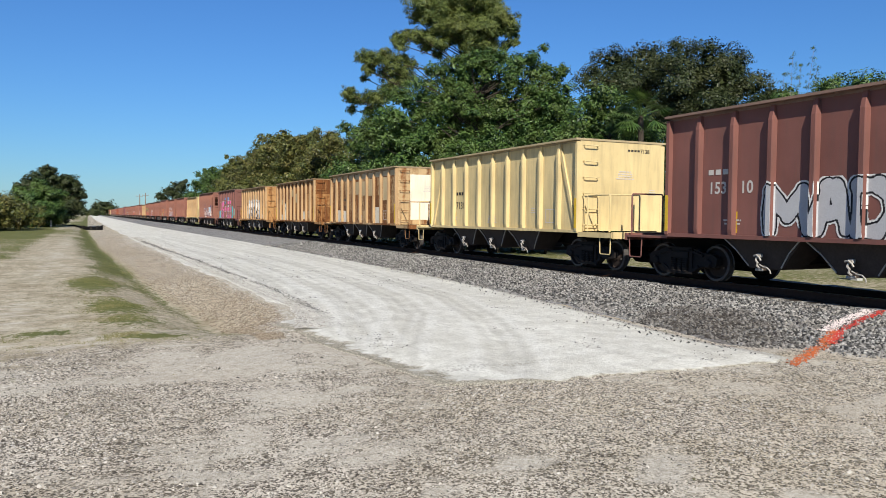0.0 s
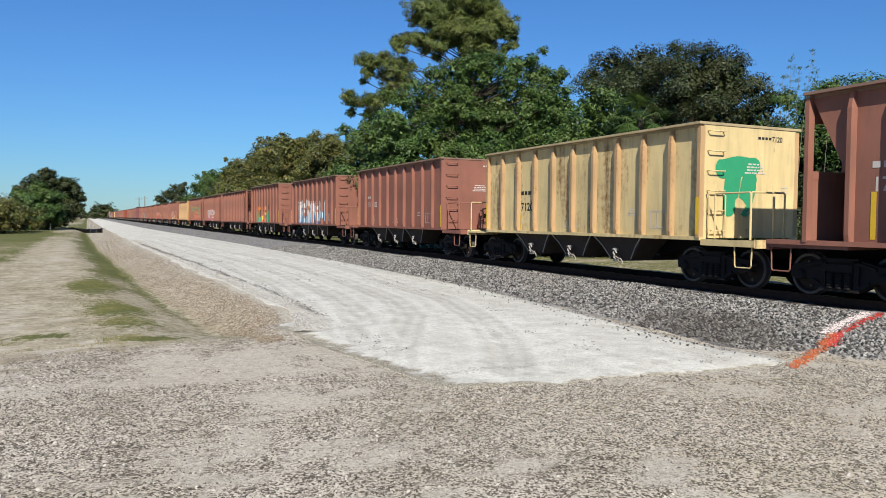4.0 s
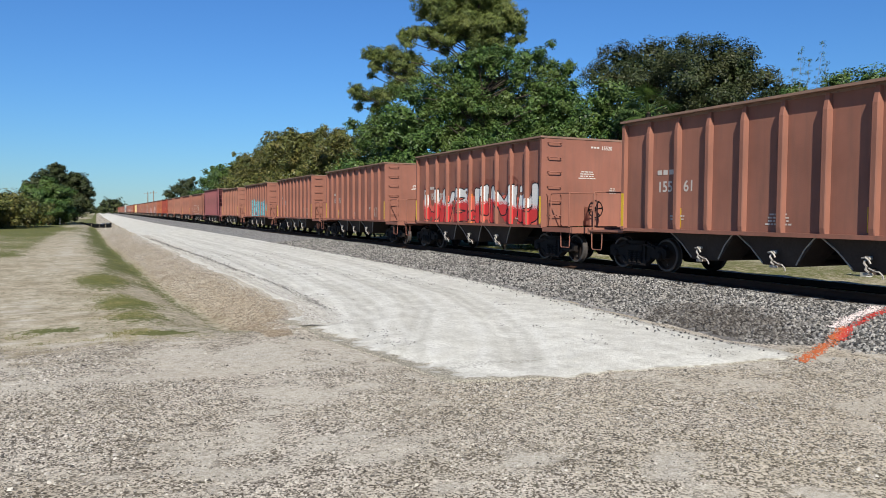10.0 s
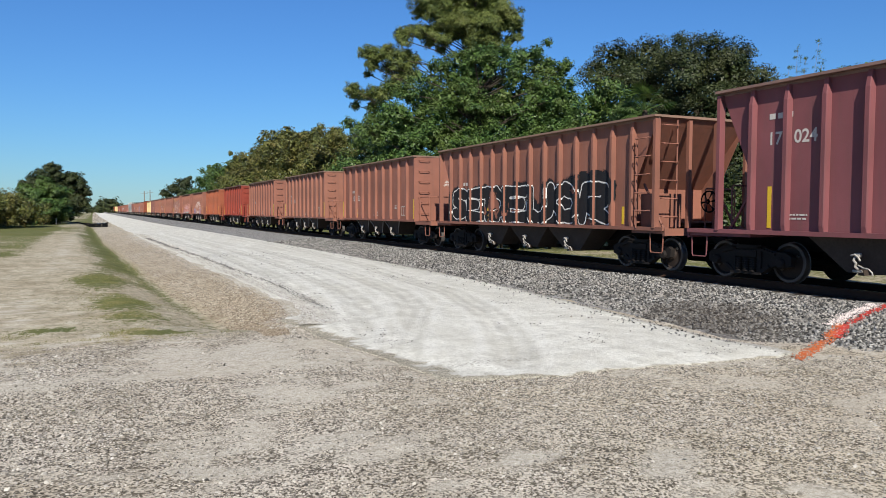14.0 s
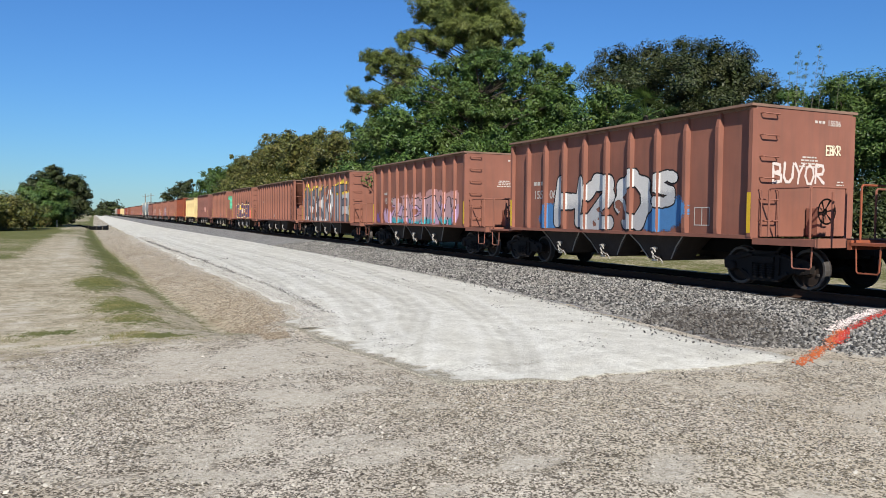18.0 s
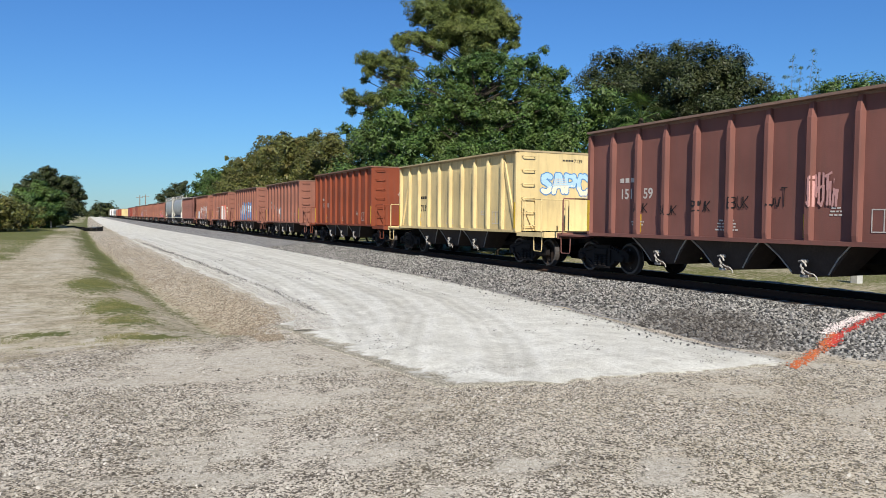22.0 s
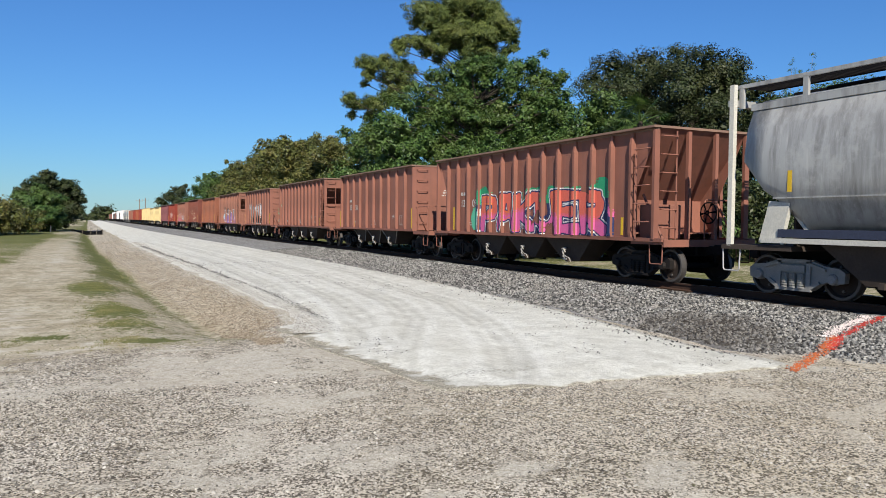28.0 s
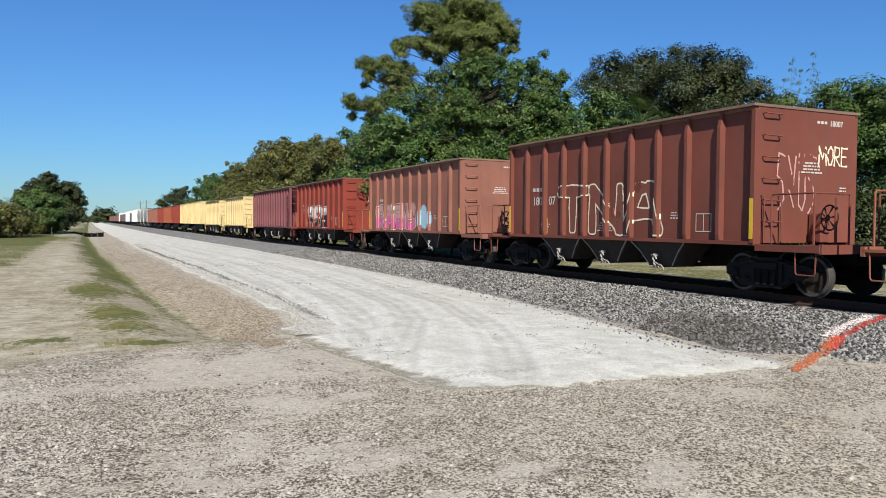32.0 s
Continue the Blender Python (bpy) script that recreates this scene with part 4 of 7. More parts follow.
def brake_wheel_mesh():
    """A pressed hand wheel: hub, six spokes and rim in one piece."""
    bm = bmesh.new()
    n = 24
    rings = [[bm.verts.new((r * math.cos(6.2832 * k / n), y, r * math.sin(6.2832 * k / n))) for k in range(n)] for r, y in ((0.02, 0.05), (0.07, 0.04), (0.245, 0.0), (0.285, 0.0))]
    for i in range(3):
        for k in range(n):
            if i != 1 or k % 4 == 0:
                bm.faces.new((rings[i][k], rings[i][(k + 1) % n], rings[i + 1][(k + 1) % n], rings[i + 1][k]))
    bmesh.ops.solidify(bm, geom=bm.faces[:], thickness=0.03)
    bmesh.ops.recalc_face_normals(bm, faces=bm.faces)
    return finish("brake_wheel", bm, DARK_STEEL)


BRAKE_WHEEL = brake_wheel_mesh()
TAPE = finish("reflector", boxed(-0.003, 0.0, -0.05, 0.05, 0, 0.46), YELLOW_TAPE)
TAPE_LONG = finish("reflector", boxed(-0.003, 0.0, -0.05, 0.05, 0, 0.85), YELLOW_TAPE)


def of_height(top, make):
    """Build a wagon whose top chord stands at another height."""
    global TOP, POST, SLIM_POST, LADDER
    TOP = top
    POST, SLIM_POST = post_mesh("side_post", SILL + 0.03, TOP - 0.10, 0.13, PAINT), post_mesh("side_post", SILL + 0.03, TOP - 0.10, 0.12, PAINT)
    LADDER = ladder_mesh()
    car = make()
    TOP = 3.87
    return car


def chord_mesh(half_len):
    """Top chord: a rolled section all round the open top."""
    bm = bmesh.new()
    for s in (-1, 1):
        prism(bm, [(-half_len, TOP - 0.055), (-half_len, TOP), (half_len, TOP), (half_len, TOP - 0.055)], s * (HALF + 0.05), s * (HALF - 0.17))
        box(bm, s * (SHEET_X + 0.03), s * (SHEET_X + 0.012), -half_len + 0.02, half_len - 0.02, TOP - 0.11, TOP - 0.055)
        box(bm, -HALF + 0.17, HALF - 0.17, s * (half_len - 0.13), s * half_len, TOP - 0.06, TOP)
    return finish("top_chord", bm, PAINT)


def underframe(car, half, truck_y, bright=False):
    part("centre_sill", boxed(-0.33, 0.33, -half + 0.15, half - 0.15, 0.66, 1.02, bevel=0.02), DARK_STEEL, car)
    for s in (-1, 1):
        bogie(car, s * truck_y, bright)
        part("coupler", COUPLER, None, car, at=Matrix.Translation((0, s * (half - 0.15), 0)) @ (Matrix.Identity(4) if s > 0 else pose(0, 0, 0, 0, 0, 180)))
    part("air_hose", tubed([(0.35, -half, 0.85), (0.35, -half - 0.15, 0.6), (0.3, -half - 0.3, 0.42), (0.2, -half - 0.38, 0.5)], 0.025, 6), DARK_STEEL, car)
    part("brake_reservoir", lathe(bmesh.new(), [(-0.35, 0.05), (-0.33, 0.15), (0.33, 0.15), (0.35, 0.05)], 12), DARK_STEEL, car, at=(0.6, truck_y - 1.55, 0.78))


def end_fittings(car, s, body_y, half, wheel):
    """Platform, handrails, ladder and steps on the end s (-1 leads)."""
    turn = Matrix.Identity(4) if s < 0 else pose(0, 0, 0, 0, 0, 180)
    part("end_platform", box(box(boxed(-1.5, 1.5, -half, -body_y, SILL - 0.10, SILL - 0.05), -1.52, -1.46, -half, -body_y, SILL - 0.16, SILL - 0.02), -1.5, 1.5, -half - 0.04, -half + 0.04, SILL - 0.18, SILL),
         PAINT, car, at=turn)
    part("handrail", HANDRAIL, None, car, at=turn @ pose(-0.95, -half + 0.18, 0))
    part("handrail", HANDRAIL, None, car, at=turn @ pose(0.95, -half + 0.18, 0))
    part("handrail", HANDRAIL, None, car, at=turn @ pose(-1.42, -half + 0.70, 0, 0, 0, 90))
    if s < 0:
        for k in range(6):
            part("ladder_rung", RUNG, None, car, at=turn @ pose(-1.13, -body_y - 0.01, TOP - 0.20 - 0.45 * k))
    else:
        part("ladder", LADDER, None, car, at=turn @ pose(-1.13, -body_y - 0.01, 0))
    part("ladder_stile", STILE, None, car, at=turn @ Matrix.Translation((-1.13, -body_y, 0)))
    for x, y in ((-1.46, -half + 0.35), (1.46, -half + 0.35)):
        part("stirrup_step", STIRRUP, None, car, at=turn @ pose(x, y, 0))
    part("stanchion", tubed([(-0.35, -half + 0.55, SILL - 0.1), (-0.35, -half + 0.55, 2.02)], 0.03, 6), PAINT, car, at=turn)
    if wheel:
        part("brake_wheel", BRAKE_WHEEL, None, car, at=turn @ pose(0.15, -body_y - 0.45, 1.62))
        part("brake_housing", boxed(0.02, 0.28, -body_y - 0.36, -body_y - 0.02, SILL, 1.72, bevel=0.03), PAINT, car, at=turn)


def flat_hopper(diagonal=False, wheel=True):
    """Open hopper wagon with upright ends and ten panels a side."""
    car = new("open_hopper_wagon")
    b, half = 5.02, 6.55
    for sx in (-1, 1):
        part("side_sheet", boxed(-0.012, 0.012, -b, b, SILL, TOP - 0.04), PAINT, car, at=(sx * SHEET_X, 0, 0))
        part("side_sill", boxed(sx * (HALF - 0.02), sx * (SHEET_X - 0.1), -b, b, SILL - 0.05, SILL + 0.035), PAINT, car)
        for i in range(1, 10):
            part("side_post", POST, None, car, at=flip(sx, SHEET_X, -b + i * 1.004))
        for s in (-1, 1):
            part("corner_post", boxed(sx * (SHEET_X - 0.01), sx * HALF, s * (b - 0.10), s * b, SILL, TOP - 0.1), PAINT, car)
    if diagonal:
        for s in (-1, 1):
            part("diagonal_brace", prism(bmesh.new(), [(s * (b - 0.1), SILL + 0.05), (s * (b - 0.22), SILL + 0.05), (s * (b - 1.06), TOP - 0.12), (s * (b - 0.94), TOP - 0.12)], -SHEET_X - 0.07, -SHEET_X), PAINT, car)
    for s in (-1, 1):
        part("end_sheet", boxed(-SHEET_X, SHEET_X, s * (b - 0.03), s * b, SILL, TOP - 0.04), PAINT, car)
        end_fittings(car, s, b, half, wheel and s < 0)
    part("top_chord", chord_mesh(b + 0.02), None, car)
    part("floor_sheet", boxed(-SHEET_X + 0.02, SHEET_X - 0.02, -b + 0.04, b - 0.04, SILL + 0.12, SILL + 0.16), PAINT, car)
    for y in (-2.1, 0.0, 2.1):
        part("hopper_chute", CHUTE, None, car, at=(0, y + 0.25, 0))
        part("door_latch", LATCH, None, car, at=(-1.36, y + 0.2, 0))
        # highlight lines modelled as pale bars
        for edge in EDGE_HIGHLIGHTS:
            part("chute_edge", edge, None, car, at=(-1.385, y + 0.25, 0))
    for y, me in ((-b + 0.06, TAPE_LONG), (b - 0.06, TAPE_LONG), (2.95, TAPE), (-1.9, TAPE)):
        part("reflector", me, None, car, at=(-SHEET_X - 0.016 if abs(y) < 4 else -HALF - 0.002, y, SILL + 0.08))
    underframe(car, half, 4.97)
    return car


def slope_hopper(top_half=6.25, panels=13, framed=False):
    """Open hopper wagon with sloped end sheets under an open end frame."""
    car = new("open_hopper_wagon")
    b, half = top_half - 0.95, 6.6
    step = 2 * b / panels
    for sx in (-1, 1):
        over = top_half - 0.04
        bm = prism(bmesh.new(), [(-b, SILL), (b, SILL), (b, 2.15), (over, TOP - 0.04), (-over, TOP - 0.04), (-b, 2.15)], -0.012, 0.012)
        part("side_sheet", bm, PAINT, car, at=(sx * SHEET_X, 0, 0))
        part("side_sill", boxed(sx * (HALF - 0.02), sx * (SHEET_X - 0.1), -half, half, SILL - 0.06, SILL + 0.03), PAINT, car)
        for i in range(0, panels + 1):
            part("side_post", SLIM_POST, None, car, at=flip(sx, SHEET_X, -b + i * step))
        for s in (-1, 1):
            part("corner_post", boxed(sx * (SHEET_X - 0.02), sx * HALF, s * (top_half - 0.11), s * (top_half - 0.02), SILL, TOP - 0.1), PAINT, car)
    for s in (-1, 1):
        turn = Matrix.Identity(4) if s < 0 else pose(0, 0, 0, 0, 0, 180)
        part("slope_sheet", prism(bmesh.new(), [(-b + 0.62, 2.10), (-top_half + 0.03, TOP - 0.05), (-top_half + 0.07, TOP - 0.05), (-b + 0.66, 2.10)], -SHEET_X + 0.014, SHEET_X - 0.014), PAINT, car, at=turn)
        part("end_bulkhead", boxed(-SHEET_X + 0.014, SHEET_X - 0.014, -b + 0.62, -b + 0.65, SILL, 2.10), PAINT, car, at=turn)
        part("end_platform", box(boxed(-1.5, 1.5, -half, -b, SILL - 0.13, SILL - 0.05), -1.5, 1.5, -half - 0.04, -half + 0.04, SILL - 0.18, SILL), PAINT, car, at=turn)
        if s > 0:
            part("ladder", LADDER, None, car, at=turn @ pose(-1.15, -top_half + 0.03, -0.05))
        for k in range(6 if s < 0 else 0):
            part("ladder_rung", RUNG, None, car, at=turn @ pose(-1.15, -top_half + 0.03, TOP - 0.25 - 0.45 * k))
            if k < 5:
                part("ladder_rung", RUNG, None, car, at=turn @ pose(-HALF + 0.02, -top_half + 0.45, TOP - 0.55 - 0.45 * k, 0, 0, -90))
        part("ladder_stile", tubed([(-0.90, -top_half, SILL), (-0.90, -top_half, TOP - 0.12)], 0.022, 5), PAINT, car, at=turn)
        part("ladder_stile", tubed([(-HALF, -top_half + 0.70, SILL), (-HALF, -top_half + 0.70, TOP - 0.5)], 0.020, 5), PAINT, car, at=turn)
        for x in (-0.45, 0.45):
            part("end_post", boxed(x - 0.05, x + 0.05, -top_half + 0.02, -top_half + 0.12, SILL, TOP - 0.1), PAINT, car, at=turn)
        if framed:
            part("end_beam", boxed(-HALF + 0.02, HALF - 0.02, -top_half + 0.01, -top_half + 0.10, 2.28, 2.44), PAINT, car, at=turn)
            part("end_panel", boxed(-SHEET_X, SHEET_X, -top_half + 0.06, -top_half + 0.09, SILL, 2.28), PAINT, car, at=turn)
            part("end_panel", boxed(-SHEET_X, SHEET_X, -top_half + 0.06, -top_half + 0.09, 3.36, TOP - 0.1), PAINT, car, at=turn)
        else:
            part("handrail", HANDRAIL, None, car, at=turn @ pose(0.6, -top_half + 0.05, 0))
            part("equipment_box", boxed(-1.25, -0.35, -b - 0.55, -b - 0.02, SILL, 1.95, bevel=0.02), PAINT, car, at=turn)
            part("slope_strut", tubed([(-1.2, -top_half + 0.1, SILL), (-1.2, -b - 0.1, 2.2)], 0.035, 5), PAINT, car, at=turn)
            part("slope_strut", tubed([(1.2, -top_half + 0.1, SILL), (1.2, -b - 0.1, 2.2)], 0.035, 5), PAINT, car, at=turn)
        for x in (-1.46, 1.46):
            part("stirrup_step", STIRRUP, None, car, at=turn @ pose(x, -half + 0.3, 0))
        if s < 0:
            part("brake_wheel", BRAKE_WHEEL, None, car, at=turn @ pose(0.1, -top_half - 0.08, 2.75 if framed else 1.75))
    part("top_chord", chord_mesh(top_half), None, car)
    part("floor_sheet", boxed(-SHEET_X + 0.02, SHEET_X - 0.02, -b + 0.04, b - 0.04, SILL + 0.12, SILL + 0.16), PAINT, car)
    for y in (-2.35, 0.0, 2.35):
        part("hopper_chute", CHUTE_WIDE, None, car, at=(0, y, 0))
        part("door_latch", LATCH, None, car, at=(-1.36, y, 0))
    for y, me in ((-b + step / 2, TAPE), (b - step / 2, TAPE_LONG), (b - 3.5 * step, TAPE)):
        part("reflector", me, None, car, at=(-SHEET_X - 0.016, y, SILL + 0.08))
    underframe(car, half, 5.25)
    return car


NAVY_BAND = plain("faded_navy_paint", (0.035, 0.042, 0.070), 0.6, 0, 0.3, 3)


def covered_hopper():
    """Covered hopper with a rounded aluminium-grey tank, roof walkway and open ends."""
    car = new("covered_hopper_wagon")
    half, top_half = 6.1, 5.85
    pts = [(-1.20, 1.30), (-1.40, 1.60), (-1.55, 2.0), (-1.575, 2.35), (-1.575, 2.9), (-1.50, 3.45), (-1.34, 3.85), (-1.05, 4.08), (-0.55, 4.20), (0, 4.24)]
    pts = pts + [(-x, z) for x, z in pts[-2::-1]]
    bm = bmesh.new()
    rings = []
    for y, cut in ((-5.45, 2.75), (-4.95, 2.15), (-4.1, 1.30), (4.1, 1.30), (4.95, 2.15), (5.45, 2.75)):
        rings.append([bm.verts.new((x, y, max(z, cut + 0.01 * min(j, len(pts) - 1 - j)))) for j, (x, z) in enumerate(pts)])
    for a, c in zip(rings, rings[1:]):
        for k in range(len(pts) - 1):
            bm.faces.new((a[k], a[k + 1], c[k + 1], c[k]))
        bm.faces.new((a[0], c[0], c[-1], a[-1]))
    bm.faces.new(rings[0][::-1])
    bm.faces.new(rings[-1])
    bmesh.ops.recalc_face_normals(bm, faces=bm.faces)
    for fc in bm.faces:
        fc.smooth = abs(fc.normal.y) < 0.4
    part("tank_body", bm, SILVER, car)
    part("roof_eave", box(boxed(-1.36, -1.28, -5.5, 5.5, 3.86, 4.0), 1.28, 1.36, -5.5, 5.5, 3.86, 4.0), SILVER, car)
    bm = bmesh.new()
    for y in np.arange(-5.9, 5.9, 0.09):
        box(bm, -0.95, -0.45, y, y + 0.035, 4.42, 4.45)
        box(bm, 0.45, 0.95, y, y + 0.035, 4.42, 4.45)
    for x in (-0.97, -0.45, 0.43, 0.95):
        box(bm, x, x + 0.025, -5.95, 5.95, 4.40, 4.46)
    part("roof_walkway", bm, DARK_STEEL, car)
    for x in (-1.30, 1.30):
        part("walkway_rail", boxed(x - 0.03, x + 0.03, -5.9, 5.9, 4.38, 4.46), SILVER, car)
        for y in (-5.8, -4.2, -2.5, -0.8, 0.8, 2.5, 4.2, 5.8):
            part("walkway_stanchion", boxed(x - 0.03, x + 0.03, y - 0.06, y + 0.06, 3.95, 4.40), SILVER, car)
    for y in (-3.6, -1.2, 1.2, 3.6):
        part("roof_hatch", boxed(-0.38, 0.38, y - 0.9, y + 0.9, 4.23, 4.32, bevel=0.03), DARK_STEEL, car)
    for s in (-1, 1):
        turn = Matrix.Identity(4) if s < 0 else pose(0, 0, 0, 0, 0, 180)
        for x in (-1.45, 1.45):
            part("end_post", boxed(x - 0.05, x + 0.05, -5.96, -5.84, 1.0, 4.46), BEIGE, car, at=turn)
            part("side_gusset", prism(bmesh.new(), [(-5.1, 1.1), (-4.55, 1.1), (-4.35, 1.9), (-4.85, 1.95)], x - 0.05, x + 0.05), BEIGE, car, at=turn)
        for k in range(8):
            part("ladder_rung", RUNG, None, car, at=turn @ pose(-1.12, -5.95, 4.1 - 0.42 * k))
        part("ladder_stile", boxed(-0.88, -0.82, -6.0, -5.92, 1.0, 4.46), BEIGE, car, at=turn)
        part("slope_sheet", prism(bmesh.new(), [(-5.40, 2.75), (-4.1, 1.30), (-4.05, 1.34), (-5.35, 2.79)], -1.30, 1.30), BEIGE, car, at=turn)
        part("end_platform", boxed(-1.5, 1.5, -half, -4.3, 0.94, 1.04), CHUTE_STEEL, car, at=turn)
        part("end_beam", boxed(-1.5, 1.5, -6.0, -5.86, 4.0, 4.14), SILVER, car, at=turn)
        part("bulkhead", boxed(-1.25, 1.25, -4.45, -4.40, 1.04, 2.0), CHUTE_STEEL, car, at=turn)
        for x in (-0.35, 0.35):
            part("end_stanchion", boxed(x - 0.04, x + 0.04, -5.5, -5.42, 1.04, 2.8), BEIGE, car, at=turn)
        for x in (-1.46, 1.46):
            part("stirrup_step", STIRRUP, None, car, at=turn @ pose(x, -half + 0.25, 0))
    for sx in (-1, 1):
        part("side_sill", boxed(sx * 1.55, sx * 1.38, -5.0, 5.0, 1.10, 1.20), BEIGE, car)
        part("dark_stripe", boxed(sx * 1.53, sx * 1.36, -4.6, 4.6, 1.22, 1.38), NAVY_BAND, car, "dark blue band above the sill")
        part("tank_seam", boxed(sx * 1.575, sx * 1.5, -4.7, 4.7, 1.99, 2.02), SILVER, car)
        for y in (-4.3, 1.6, 4.3):
            part("reflector", boxed(-0.004, 0.0, -0.05, 0.05, 0, 0.42), YELLOW_TAPE, car, at=(sx * 1.582, y, 2.12))
    for y in (-2.5, 0.0, 2.5):
        part("hopper_chute", CHUTE_WIDE, None, car, at=(0, y, 0))
    underframe(car, half, 4.55, True)
    return car


def distant_wagon(length=10.04, high=TOP):
    """A wagon of the train's tail, which stays far off."""
    car = new("open_hopper_wagon")
    b = length / 2
    for sx in (-1, 1):
        # the sheet with its stakes, as one folded section
        plan = [(SHEET_X - 0.02, b), (SHEET_X - 0.02, -b)]
        for i in range(11):
            y = -b + i * length / 10
            lo, hi = max(-b, y - 0.07), min(b, y + 0.07)
            plan += [(SHEET_X + 0.02, lo)] * (i > 0) + [(HALF, lo), (HALF, hi)] + [(SHEET_X + 0.02, hi)] * (i < 10)
        bm = bmesh.new()
        low, top = [[bm.verts.new((sx * x, y, z)) for x, y in plan] for z in (SILL, high)]
        bm.faces.new(low)
        bm.faces.new(top[::-1])
        for i in range(len(plan)):
            bm.faces.new((low[i], top[i], top[(i + 1) % len(plan)], low[(i + 1) % len(plan)]))
        bmesh.ops.recalc_face_normals(bm, faces=bm.faces)
        part("side_sheet", bm, PAINT, car)
    for s in (-1, 1):
        part("end_sheet", boxed(-SHEET_X, SHEET_X, s * (b - 0.03), s * b, SILL, high), PAINT, car)
        bm = bmesh.new()
        for x in (-0.775, 0.775):
            for y in (-0.88, 0.88):
                bmesh.ops.create_cone(bm, cap_ends=True, segments=14, radius1=WHEEL_R, radius2=WHEEL_R, depth=0.13, matrix=pose(x, s * 4.97 + y, WHEEL_R, 0, 90, 0))
        box(bm, -1.05, 1.05, s * 4.97 - 1.0, s * 4.97 + 1.0, 0.35, 0.65)
        part("bogie", bm, TRUCK_STEEL, car)
    part("floor_sheet", boxed(-SHEET_X, SHEET_X, -b, b, SILL, SILL + 0.1), PAINT, car)
    bm = boxed(-1.2, 1.2, -3.2, 3.2, 0.45, SILL)
    box(bm, -0.4, 0.4, -6.8, 6.8, 0.7, 1.0)
    part("underframe", bm, DARK_STEEL, car)
    part("top_chord", box(boxed(-HALF, -HALF + 0.16, -b, b, high, high + 0.06), HALF - 0.16, HALF, -b, b, high, high + 0.06), PAINT, car)
    return car


# ---------------------------------------------------------------- painted letters and sprayed pieces
def lettering(text, size, mat):
    cu = bpy.data.curves.new("lettering", "FONT")
    cu.body, cu.size, cu.fill_mode = text, size, "FRONT"
    cu.offset = size * 0.018
    ob = bpy.data.objects.new("lettering", cu)
    scene.collection.objects.link(ob)
    dg = bpy.context.evaluated_depsgraph_get()
    dg.update()
    me = bpy.data.meshes.new_from_object(ob.evaluated_get(dg))
    bpy.data.objects.remove(ob)
    bpy.data.curves.remove(cu)
    me.materials.clear()
    me.materials.append(mat)
    return me


TEXT = {}


def side_text(car, text, y, z, size, mat, post=False, x=SHEET_X + 0.0185, name="car_number"):
    """Letters on the near side: they read towards the leading end."""
    if (text, size, mat.name) not in TEXT:
        TEXT[(text, size, mat.name)] = lettering(text, size, mat)
    part(name, TEXT[(text, size, mat.name)], None, car, at=Matrix.Translation((-x, y, z)) @ pose(0, 0, 0, 90, 0, -90))


def end_text(car, text, x, z, size, mat, y):
    if (text, size, mat.name) not in TEXT:
        TEXT[(text, size, mat.name)] = lettering(text, size, mat)
    part("car_number", TEXT[(text, size, mat.name)], None, car, at=Matrix.Translation((x, y, z)) @ pose(0, 0, 0, 90, 0, 0))


def bars_mesh(rows, w, h, gap, mat, seed):
    """Lines of small print as plain bars, in the x, z plane."""
    rng = random.Random(seed)
    bm = bmesh.new()
    for i in range(rows):
        ww = w * rng.uniform(0.6, 1.0)
        x = -ww / 2
        while x < ww / 2 - 0.02:
            k = rng.uniform(0.05, 0.13)
            box(bm, x, min(x + k, ww / 2), -0.002, 0.0, -i * (h + gap) - h, -i * (h + gap))
            x += k + 0.025
    return finish("small_print", bm, mat)


PRINT_END = bars_mesh(4, 0.66, 0.034, 0.034, STENCIL, 1)
PRINT_SIDE = bars_mesh(2, 0.5, 0.036, 0.04, STENCIL, 2)
PRINT_BOX = bars_mesh(3, 0.28, 0.03, 0.035, STENCIL, 3)


def mark_mesh(n, w, h, gap, mat):
    """A reporting mark as one plain bar a letter."""
    bm = bmesh.new()
    for i in range(n):
        x = (i - (n - 1) / 2) * (w + gap)
        box(bm, x - w / 2, x + w / 2, -0.002, 0.0, -h * 0.72, -h * 0.28)
    return finish("reporting_mark", bm, mat)


MARK_SIDE = mark_mesh(3, 0.15, 0.26, 0.06, STENCIL)
MARK_BLACK = mark_mesh(4, 0.15, 0.26, 0.06, BLACK_STENCIL)
MARK_END = mark_mesh(3, 0.08, 0.13, 0.035, STENCIL)
MARK_END_BLACK = mark_mesh(4, 0.08, 0.13, 0.035, BLACK_STENCIL)


def placard_mesh():
    bm = bmesh.new()
    for x0, x1, z0, z1 in ((-0.24, 0.24, 0.19, 0.21), (-0.24, 0.24, -0.21, -0.19), (-0.24, -0.22, -0.19, 0.19), (0.22, 0.24, -0.19, 0.19), (-0.01, 0.01, -0.19, 0.19)):
        box(bm, x0, x1, -0.002, 0.0, z0, z1)
    return finish("data_panel", bm, STENCIL)


PLACARD = placard_mesh()


